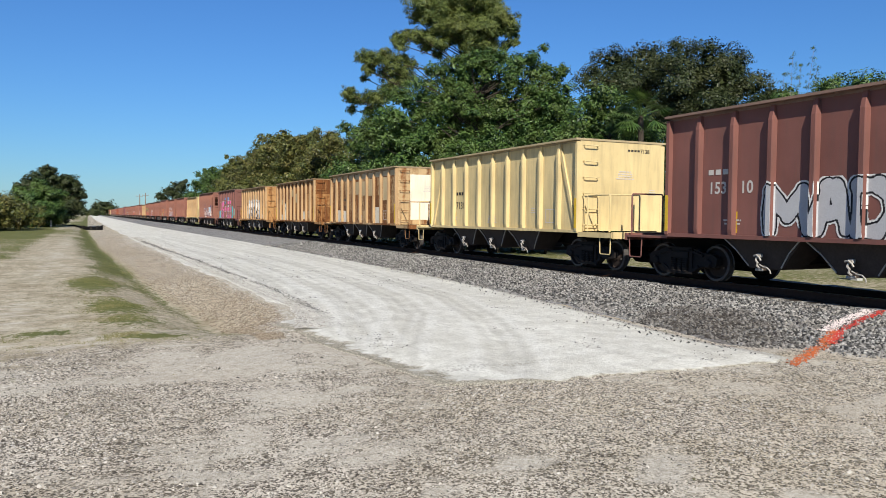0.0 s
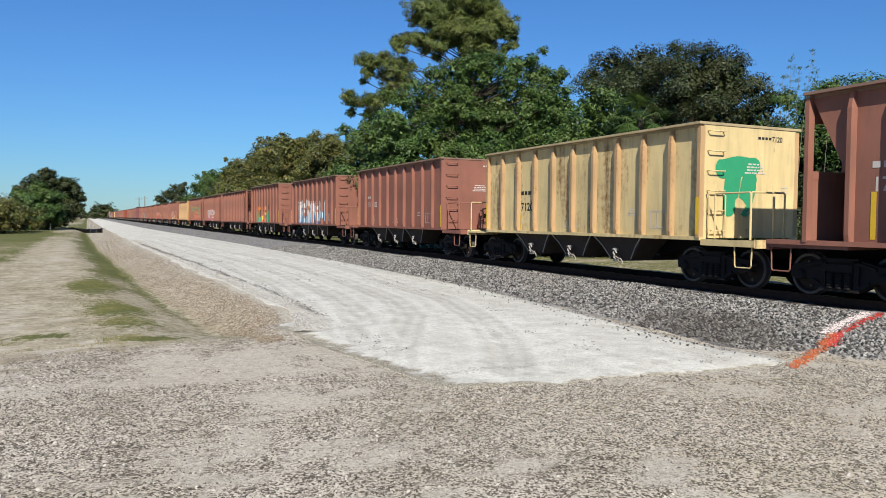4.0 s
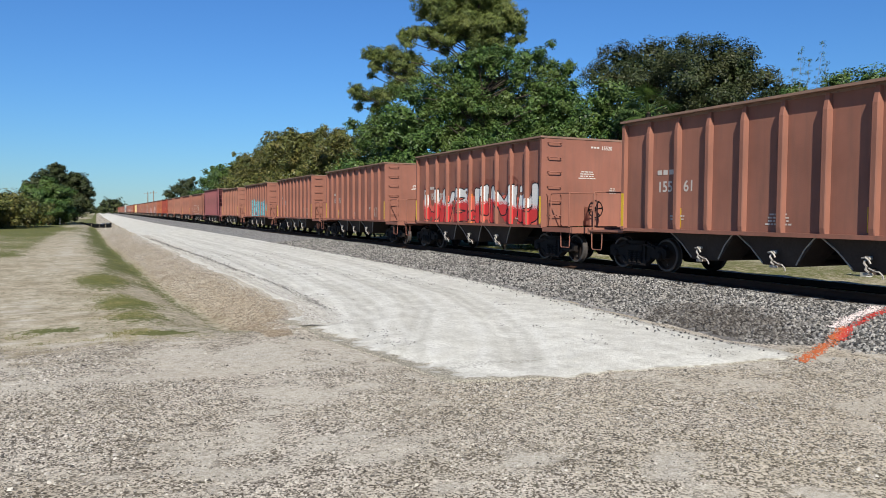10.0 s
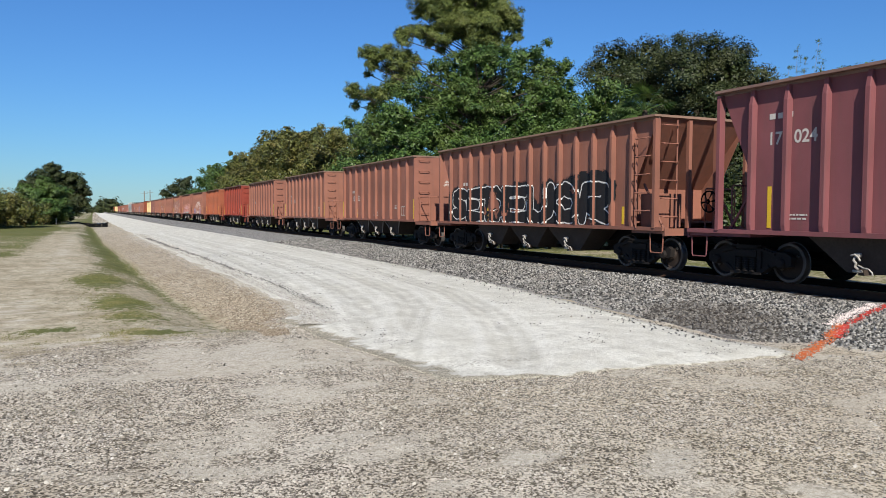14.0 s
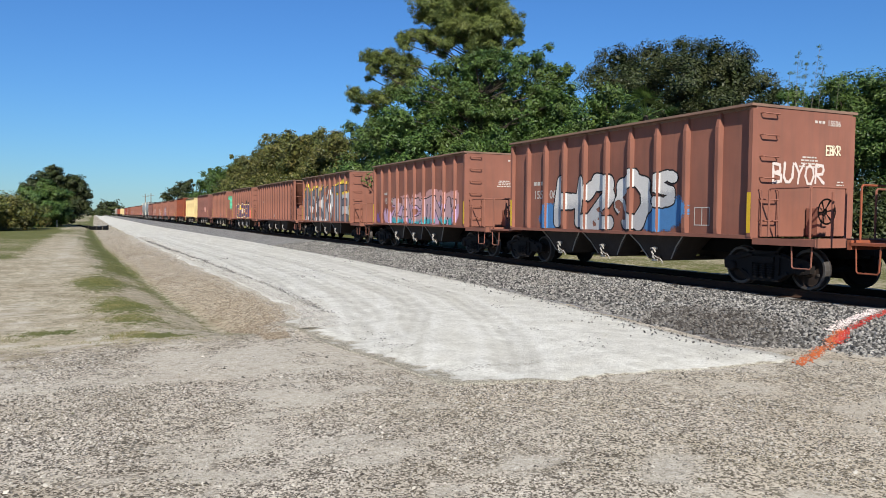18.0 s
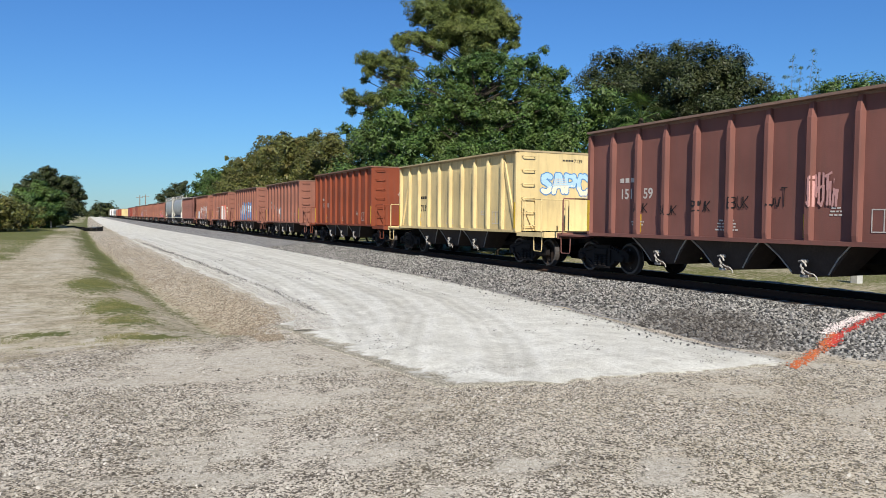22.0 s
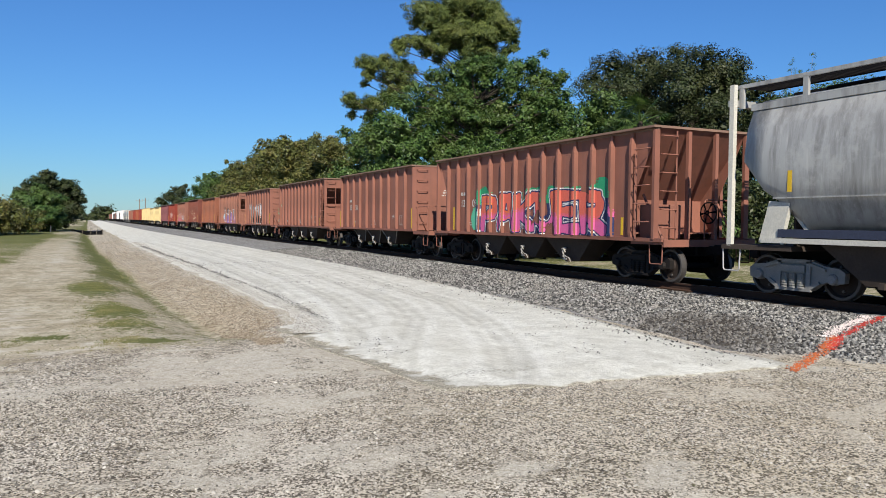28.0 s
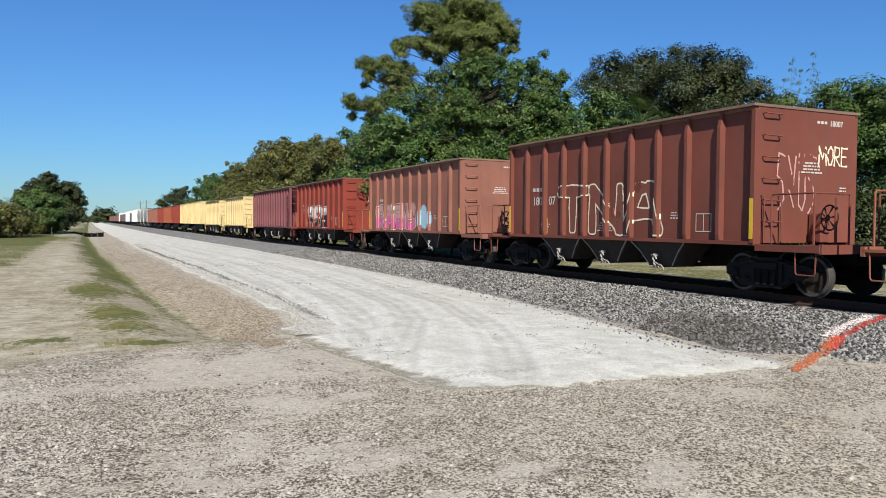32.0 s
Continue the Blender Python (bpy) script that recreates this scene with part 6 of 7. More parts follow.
wagon("flat", 459.05, BROWN, 0.12, "brown open hopper wagon with navy and yellow lettering", "15828",
      pieces=[piece("CIDB", 3.2, -3.6, 1.13, 2.4, ("navy", "navy"), "yellow", "white", cloud="black/purple", fat=1.15, form="bubble", seed=27, spots=((-3.9, 1.6, 0.6, 0.5, "coral"),))])
wagon("flat", 472.8, BROWN, 0.12, "mineral brown open-top hopper wagon with green spray on its end", "16200",
      pieces=[piece("TOPO", 1.38, -1.3, 1.95, 3.28, ("mint", "mint"), "green", fat=1.6, form="block", seed=45, on_end=True)])
wagon("flat", 486.7, DUSKY, 0.12, "dusky brown open hopper wagon with small scrawls", "15159",
      pieces=[tag("BUK", 3.2, 2.68, 1.66, 1.9, "black", 60, fat=0.8), tag("BUK", 2.18, 1.65, 1.6, 1.85, "black", 61, fat=0.8), tag("BUK", 1.06, 0.58, 1.68, 1.93, "black", 62, fat=0.8), tag("BUK", -0.02, -0.5, 1.74, 2.0, "black", 63, fat=0.8), tag("SOT", -1.03, -1.47, 1.77, 2.17, "black", 64, fat=0.8), tag("****", -2.0, -2.63, 1.76, 2.42, "rose", 65, fat=1.6)])
wagon("braced", 500.6, CREAM, 0.20, "cream yellow open hopper wagon with a diagonal brace", "7139", True,
      pieces=[piece("SAPC", 0.62, -1.3, 2.28, 3.0, ("sky", "cream"), "blue", form="bubble", fat=0.9, seed=46, on_end=True)])
wagon("high", 514.3, (0.185, 0.047, 0.023), 0.08, "fresh orange-red open hopper wagon", "18011")
wagon("flat", 528.2, BROWN, 0.10, BR_L, "16959",
      pieces=[tag("****", 1.08, 0.43, 1.31, 2.15, "silver", 70), tag("**", 1.91, 1.51, 1.75, 2.15, "silver", 71), tag("O*", 4.95, 4.4, 1.6, 2.1, "navy", 72, fat=1.5)])
wagon("flat", 542.0, BROWN, 0.12, "brown open hopper wagon with blue sprayed lettering", "15742",
      pieces=[piece("**U**", 2.1, -2.75, 1.17, 2.45, ("sky", "blue"), "navy", cloud="blue/blue", seed=28, fat=0.9, spots=((0.0, 1.75, 2.6, 0.65, "blue"), (-2.7, 2.4, 0.25, 0.2, "green"), (-2.6, 2.0, 0.2, 0.4, "coral")))])
wagon("flat", 555.9, BROWN, 0.12, "brown open hopper wagon with black, white and red lettering", "15940",
      pieces=[piece("TAK", 2.2, -0.93, 1.13, 2.35, ("black", "black"), "grey", "white", fat=1.25, seed=29, spots=((2.4, 1.6, 0.2, 0.5, "yellow"),)), piece("ER", -0.95, -3.0, 1.13, 2.5, ("white", "white"), "red", fat=1.0, cloud="coral/rose", seed=30, spots=((-1.6, 1.35, 0.4, 0.25, "red"),)), tag("***", -4.04, -4.6, 1.5, 2.35, "cream", 31, fat=1.3)])
wagon("flat", 569.7, BROWN, 0.12, "brown open hopper wagon with silver sprayed lettering", "15618",
      pieces=[piece("JAKER", 1.7, -3.3, 1.13, 2.5, ("silver", "grey"), "black", "sky", fat=1.0, seed=31, spots=((2.9, 1.6, 0.35, 0.5, "sky"),))])
wagon("slope", 583.1, DUSKY, 0.16, "brown open hopper wagon with sloped ends and corner ladders", "13151")
wagon("covered", 597.0, (0.4, 0.4, 0.41), 0.05, "dull silver covered hopper wagon with a roof walkway")
wagon("covered", 610.6, (0.4, 0.4, 0.41), 0.05, "dull silver covered hopper wagon with a roof walkway")
wagon("slope", 624.8, BROWN, 0.18, "brown sloped-end hopper wagon with pink and orange lettering", "13109",
      pieces=[piece("PAKUER", 2.79, -4.3, 1.13, 2.4, ("coral", "pink"), "navy", "white", cloud="green/navy", fat=1.1, seed=32, gleam="orange", spots=((3.2, 1.6, 0.4, 0.5, "mint"), (-4.3, 1.6, 0.4, 0.6, "pink")))])
wagon("flat", 639.95, BROWN, 0.12, BR_L, "15858")
wagon("framed", 653.1, BROWN, 0.20, "brown open hopper wagon with framed ends", "16127")
wagon("flat", 667.6, BROWN, 0.12, "brown open hopper wagon with black and white lettering", "15455",
      pieces=[piece("**T**", 2.93, -1.7, 1.2, 2.7, ("silver", "black"), "black", "white", shade="black", form="bubble", seed=33, fat=0.9), piece("nnn", 0.85, -1.2, 1.55, 2.62, ("aqua", "aqua"), "green", form="bubble", fat=1.35, seed=47, on_end=True, spots=((-0.25, 1.5, 1.0, 0.5, "teal"), (0.75, 1.5, 0.25, 0.5, "aqua")))])
wagon("framed", 680.6, TAN, 0.12, "brown framed-end hopper wagon with purple lettering", "16142",
      pieces=[piece("*****", 2.3, -3.6, 1.13, 2.4, ("grey", "purple"), "white", cloud="black/purple", fat=1.15, seed=34, spots=((2.6, 1.75, 0.6, 0.5, "sky"), (1.5, 1.6, 0.4, 0.5, "red"), (-1.0, 1.6, 0.8, 0.3, "mauve")))])
wagon("flat", 695.03, (0.215, 0.082, 0.050), 0.20, "orange-brown open hopper wagon", "15066")
wagon("high", 709.0, (0.150, 0.050, 0.036), 0.16, "dark brown hopper wagon with cream outlined lettering", "18007",
      pieces=[piece("TNA", 2.35, -2.2, 1.2, 2.55, ("umber", "umber"), "cream", fat=0.95, seed=35, spots=((-0.4, 1.6, 0.3, 0.5, "coral"),)), tag("****", 0.95, -0.3, 1.7, 3.0, "rose", 48, True, 1.2), tag("MORE", -0.3, -1.25, 2.75, 3.2, "cream", 49, True, 1.2)])
wagon("flat", 722.65, BROWN, 0.14, "brown open hopper wagon with pink and blue lettering", "15308",
      pieces=[piece("*AB*", 4.1, -0.6, 1.13, 2.25, ("rose", "pink"), "umber", "white", fat=1.0, seed=36, spots=((-1.5, 1.6, 0.8, 0.5, "sky"),))])
wagon("flat", 736.9, BRICK, 0.06, "brick-red open hopper wagon with black and white lettering", "15222",
      pieces=[piece("A*B", 2.6, -1.8, 1.13, 2.4, ("white", "black"), "black", "white", seed=37)])
wagon("slope", 748.9, PLUM, 0.10, "plum-coloured open hopper wagon with sloped ends", "17031")
at_nose = 766.1
for i in range(4):
    wagon("braced" if i < 2 else "tail", at_nose, CREAM, 0.3, "cream yellow open hopper wagon")
    at_nose += 13.8
for i in range(5):
    wagon("tail", at_nose, (BRICK, ORANGE_RED, BRICK, BROWN, BROWN)[i], 0.08, "brick-red open hopper wagon of the train's tail")
    at_nose += 13.8
for i in range(3):
    wagon("covered", at_nose, (0.4, 0.4, 0.41), 0.05, "dull silver covered hopper wagon with a roof walkway")
    at_nose += 13.6
for i in range(40):
    tall = i in (0, 1, 3, 4, 9)
    wagon("tall" if tall else "tail", at_nose, (0.62, 0.62, 0.63) if tall else random.choice([BROWN, DUSKY, DUSKY, (0.09, 0.085, 0.085), (0.10, 0.10, 0.11)]), 0.1,
          "tall white closed wagon of the train's tail" if tall else "dark open wagon of the train's tail")
    at_nose += 15.6 if tall else 13.8


PRIMER, WHITEWASH = (0.46, 0.37, 0.23, 0.30), (0.56, 0.52, 0.43, 0.15)
PATCHES = {
    "7157": [(1, 1.12, 1.75), (2, 1.12, 1.72), (4, 2.55, 3.2), (5, 2.48, 3.18), (6, 2.45, 3.28), (7, 1.12, 1.88), (8, 2.2, 3.28)],
    "7103": [(1, 2.2, 2.52), (2, 1.12, 2.3), (1, 1.12, 1.5), (5, 2.3, 2.9), (7, 1.2, 1.7), (4, 2.7, 3.2)],
    "7163": [(2, 1.15, 2.2), (3, 2.3, 3.0), (5, 2.45, 3.1), (6, 2.4, 2.95), (8, 1.2, 1.5)],
    "7141": [(1, 1.3, 2.0), (6, 1.15, 1.8), (7, 1.15, 2.1), (8, 2.2, 2.9)],
}


def patches(car, number):
    """Repainted primer squares on the panels of a rusty wagon, counted from its rear, and a pale strip under the chord."""
    rng = random.Random(int(number))
    for p, z0, z1 in PATCHES[number]:
        y0 = FLAT_POSTS[9 - p] + 0.09
        ob = part("primer_patch", boxed(-0.003, 0.0, y0 + rng.uniform(0, 0.06), y0 + 0.80, z0, z1), PAINT, car, "cream primer patch", at=(-SHEET_X - 0.0128, 0, 0))
        ob.color = WHITEWASH if z0 < 1.3 else (0.42, 0.33, 0.19, 0.30)
    if number == "7157":
        ob = part("primer_patch", boxed(-0.85, 1.30, -0.003, 0.0, 1.30, 3.35), PAINT, car, "cream primer patch", at=(0, -5.0225, 0))
        ob.color = (0.70, 0.64, 0.50, 0.02)
        for p in range(10):
            ob = part("chord_strip", boxed(-0.003, 0.0, FLAT_POSTS[p] + 0.09, FLAT_POSTS[p] + 0.92, 3.32, 3.58), PAINT, car, at=(-SHEET_X - 0.0128, 0, 0))
            ob.color = PRIMER
    if number == "7163":
        for x, z, w, h in ((0.05, 2.25, 0.27, 0.20), (0.95, 2.25, 0.20, 0.20), (0.88, 3.36, 0.42, 0.15)):
            ob = part("primer_patch", boxed(x - w, x + w, -0.003, 0.0, z - h, z + h), PAINT, car, "cream primer patch", at=(0, -5.0225, 0))
            ob.color = WHITEWASH


def dress():
    for car, k, number, dark, pieces, kind, colour, rust in todo:
        square = kind in ("flat", "high", "braced", "cream")
        if number:
            stencils(car, number, k["posts"], -5.02 if square else None, dark, 3.49 if square else 4.14, k["top"])
        for j, pc in enumerate(pieces):
            sprayed(car, [] if pc["on_end"] else k["posts"], k["width"], pc, -5.02, 0.0025 * j)
        if number in PATCHES:
            patches(car, number)


dress()


# ---------------------------------------------------------------- trees
def leaves_mesh(name, blobs, n, size, mat, seed, droop=0.0, slim=0.5):
    """A crown: thousands of small leaf blades thrown round a set of clumps, thinner inside."""
    rng = np.random.RandomState(seed)
    bl = np.array(blobs, float)
    wgt = bl[:, 3] ** 2
    pick = rng.choice(len(bl), n, p=wgt / wgt.sum())
    d = rng.normal(0, 1, (n, 3))
    d /= np.linalg.norm(d, axis=1)[:, None]
    # each clump breaks up into sprays: leaves gather round a few spray centres and lie along them
    k = 22
    spray = rng.normal(0, 1, (len(bl), k, 3)) + np.array([0, 0, 0.25])
    spray /= np.linalg.norm(spray, axis=2)[..., None]
    reach = rng.uniform(0.62, 1.12, (len(bl), k))
    which = rng.randint(0, k, n)
    sc = spray[pick, which]
    rad = bl[pick, 3] * reach[pick, which]
    c = bl[pick, :3] + (sc * rad[:, None] + d * (bl[pick, 3] * 0.40 * rng.uniform(0.2, 1, n) ** 0.5)[:, None]) * np.array([1, 1, 0.78])
    nrm = sc * 0.55 + d * 0.6 + rng.normal(0, 0.40, (n, 3)) + np.array([0, 0, 0.55])
    nrm /= np.linalg.norm(nrm, axis=1)[:, None]
    u = np.cross(nrm, rng.normal(0, 1, (n, 3)))
    u /= np.linalg.norm(u, axis=1)[:, None] + 1e-9
    u[:, 2] -= droop
    w = np.cross(nrm, u)
    s = size * rng.uniform(0.6, 1.35, n)[:, None]
    # a few broad, inner sprays close the crown towards its heart
    inner = rng.uniform(0, 1, n) < 0.10
    c = np.where(inner[:, None], bl[pick, :3] + d * (rad * 0.5)[:, None], c)
    s = np.where(inner[:, None], s * 2.2, s)
    V = np.stack([c - u * s, c + w * s * slim, c + u * s, c - w * s * slim], 1)
    return raw_mesh(name, V.reshape(-1, 3), np.arange(4 * n).reshape(n, 4), mat)


def spot(az, dist):
    a = radians(az)
    return pose(dist * math.sin(a), dist * math.cos(a), 0, 0, 0, -az)


def tree(name, label, az, dist, clumps, trunk_z, trunk_r, mat, n, size, seed, droop=0.0, slim=0.5, lean=0.0, category="tree"):
    """clumps: (sideways, height, radius); depth is spread at random."""
    rng = random.Random(seed)
    tr = thing(name, label, category, at=spot(az, dist))
    blobs = [(x, rng.uniform(-0.55, 0.55) * max(1.2, r * 1.6), z, r) for x, z, r in clumps]
    # the far side of the crown repeats the near one in outline
    blobs += [(x * 0.8 + rng.uniform(-0.4, 0.4), abs(y) + r * 0.9, z - rng.uniform(0, 0.6), r * 0.95) for x, y, z, r in blobs if r > 0.8 and not (name == "pine_tree" and x < -2)]
    bm = bmesh.new()
    pts = [(lean * k / 5 + 0.12 * math.sin(k * 1.7 + seed), 0.1 * math.cos(k * 2.1), -0.3 + (trunk_z + 0.3) * k / 5) for k in range(6)]
    tube(bm, pts, trunk_r, 8, trunk_r * 0.45)
    part("trunk", bm, BARK, tr)
    limbs = bmesh.new()
    for x, y, z, r in blobs:
        low = min(5.0, max(1.5, 5 * (z - 0.35 * abs(x)) / max(trunk_z, 0.1) - rng.uniform(0.1, 0.6)))
        k = min(4, int(low))
        start = Vector(pts[k]).lerp(Vector(pts[k + 1]), low - k)
        end = Vector((x, y, z))
        mid = start.lerp(end, 0.5) + Vector((rng.uniform(-0.3, 0.3), rng.uniform(-0.3, 0.3), 0.15 * (end - start).length * rng.uniform(-0.6, 1)))
        tube(limbs, [start, mid, end, end + Vector((rng.uniform(-0.5, 0.5) * r, 0.3 * r, 0.6 * r))], min(0.045, trunk_r * 0.2), 5, 0.010)
        if dist < 60 and trunk_r > 0.1 and y < 0.6:
            part("limb", limbs, BARK, tr)
            limbs = bmesh.new()
    part("branchwork", limbs, BARK, tr)
    part("crown", leaves_mesh("crown", blobs, n, size, mat, seed, droop, slim), None, tr)
    return tr


tree("pine_tree", "tall slash pine with an open layered crown", 27.2, 48,
     [(-3.2, 15, 0.88), (-2.3, 15.1, 0.99), (-1.4, 15.3, 0.99), (-0.5, 15.7, 1.08), (0.4, 15.5, 1.08), (1.3, 15.1, 0.99), (-3.5, 14.4, 0.49),
      (-2.6, 14.4, 0.8), (-1.7, 14.6, 0.88), (1.6, 14.3, 0.88), (2.4, 13.9, 0.68), (2.6, 13.4, 0.49), (-1.7, 13.7, 0.88), (-0.8, 13.8, 0.88),
      (0.1, 13.9, 0.88), (0.9, 13.7, 0.99), (1.8, 13.5, 0.8), (-0.1, 13.2, 0.99), (0.8, 13, 0.99), (-1, 13.1, 0.68), (-2.3, 13.5, 0.58), (0.4, 16.5, 0.99),
      (-0.7, 16.7, 0.88), (-1.8, 16.3, 0.8), (-2.8, 13, 0.69), (-3.4, 13.1, 0.58), (-4.2, 13.3, 0.49), (-4.7, 13, 0.45), (-4.4, 12.5, 0.49),
      (-2.8, 12.5, 0.49), (-1.9, 12.5, 0.58), (-2.1, 12.1, 0.39), (0.2, 12.3, 0.88), (1.1, 12.3, 0.8), (2.7, 12.7, 0.39), (2.2, 12.5, 0.39),
      (-6.7, 11.7, 0.58), (-6.2, 11.4, 0.69), (-5.5, 12, 0.58), (-4.9, 11.4, 0.69), (-5.3, 10.9, 0.69), (-6.4, 10.9, 0.49), (-6.8, 10.6, 0.3),
      (-4.2, 11.8, 0.49), (-3.7, 11.4, 0.39), (-4.4, 10.9, 0.69), (-4.2, 10.4, 0.69), (-4.9, 10.2, 0.49), (-7.7, 9.5, 0.49), (-7.3, 9.2, 0.64),
      (-6.5, 9.3, 0.58), (-5.8, 9.1, 0.69), (-7.6, 8.6, 0.34), (-6.5, 8.5, 0.45), (-5.3, 9.7, 0.58)],
     14.0, 0.24, PINE_LEAF, 120000, 0.13, 21, 0.0, 0.15)
tree("broadleaf_tree", "dense bright green broadleaf tree behind the track", 27.8, 42,
     [(-0.6, 9.2, 0.8), (-0.7, 8.3, 0.9), (-0.2, 7.6, 0.9), (0.0, 8.2, 0.8), (1.8, 9.2, 0.8), (2.0, 9.9, 0.7), (-1.2, 10.2, 0.68), (-0.4, 10.4, 0.68), (0.5, 10.5, 0.77), (1.3, 10.5, 0.59), (2.2, 10.5, 0.59), (2.9, 10.4, 0.59), (3.6, 11.1, 0.3),
      (3.7, 10.1, 0.42), (-2.6, 9.8, 0.59), (-1.8, 9.9, 0.77), (-0.9, 9.8, 0.77), (0.4, 9.8, 0.85), (3.2, 9.8, 0.68), (4.1, 9.5, 0.68), (4.6, 9.8, 0.42),
      (-3.4, 9.1, 0.51), (-2.7, 9.1, 0.59), (-1.6, 9, 0.77), (0.2, 8.8, 0.85), (1, 9.1, 0.59), (2.7, 8.8, 0.68), (3.5, 8.8, 0.85), (4.6, 8.7, 0.85),
      (-4.8, 8.5, 0.69), (-4, 8.2, 0.85), (-3, 8.2, 0.85), (-1.9, 8.1, 0.85), (0.9, 8.1, 0.85), (1.8, 8.2, 0.77), (2.9, 8.1, 0.85), (3.8, 7.9, 0.85),
      (4.9, 7.8, 0.93), (-5.9, 7.1, 0.59), (-5.1, 7.3, 0.77), (-4.3, 7.1, 0.85), (-3.4, 7.4, 0.69), (-2.4, 7.1, 0.85), (-1.3, 7.1, 0.77), (0.6, 7.1, 0.85),
      (1.5, 7.3, 0.85), (2.6, 7.1, 0.93), (3.7, 7, 1.01), (4.8, 6.8, 1.01), (-6.4, 6.3, 0.77), (-5.4, 6.2, 0.94), (-4.3, 6.1, 1.03), (-3.2, 6.1, 1.03),
      (-1.9, 6, 1.11), (-0.7, 6, 1.03), (0.6, 6, 1.11), (1.8, 6, 1.11), (3.1, 6, 1.11), (4.3, 5.9, 1.09), (-5.4, 4.9, 1.2), (-3.8, 4.9, 1.28),
      (-1.9, 4.9, 1.36), (-0, 4.9, 1.36), (1.8, 5, 1.36), (3.7, 5, 1.35), (-5.4, 3.8, 1.46), (-3.2, 3.8, 1.46), (-1, 3.8, 1.44), (1.2, 3.9, 1.44),
      (3.4, 3.9, 1.44)],
     8.5, 0.28, BROAD_LEAF, 165000, 0.082, 22, 0.15, 0.42)
tree("oak_tree", "broad dark live oak with a dense rounded crown", 43.4, 48,
     [(-4.9, 11.6, 1.2), (-2.8, 11.7, 1.3), (-0.9, 11.8, 1.2), (1.1, 11.3, 1.3), (2.3, 10.8, 1.2), (-5.9, 10.4, 1.2), (-3.5, 10.0, 1.7), (-0.8, 9.9, 1.8), (1.8, 9.4, 1.6), (3.3, 9.7, 1.0),
      (4.2, 8.9, 0.85), (-1.4, 8.2, 1.8), (1.2, 7.8, 1.8), (3.7, 7.7, 1.4), (-4.5, 8.0, 1.7), (-4.0, 6.0, 1.7), (-1.0, 5.8, 1.8), (2.0, 5.5, 1.8), (4.5, 5.8, 1.6)],
     8.0, 0.42, OAK_LEAF, 130000, 0.072, 23, 0.0, 0.5)
tree("young_tree", "yellow-green young tree hung with vines", 37.6, 39,
     [(-0.5, 7.9, 0.9), (-1.3, 6.6, 1.1), (0.6, 6.7, 1.1), (0.1, 5.5, 1.2), (-1.9, 5.4, 1.1), (1.7, 5.6, 1.0), (-0.5, 4.0, 1.3), (1.5, 4.0, 1.2)],
     6.5, 0.14, BROAD_LEAF, 34000, 0.085, 24, 0.2, 0.4)
tree("scrub_tree", "low green scrub tree beside the line", 52.8, 46,
     [(-0.5, 8.8, 0.9), (-2.7, 8.6, 0.7), (1.1, 8.9, 1.0), (2.3, 8.4, 1.1), (-1.5, 7.9, 1.0), (0.4, 7.5, 1.3), (3.0, 7.7, 1.2), (-3.5, 6.5, 1.2), (-1.0, 6.2, 1.4), (1.5, 6.0, 1.4), (4.0, 6.3, 1.4)],
     7.0, 0.2, BROAD_LEAF, 42000, 0.08, 25)
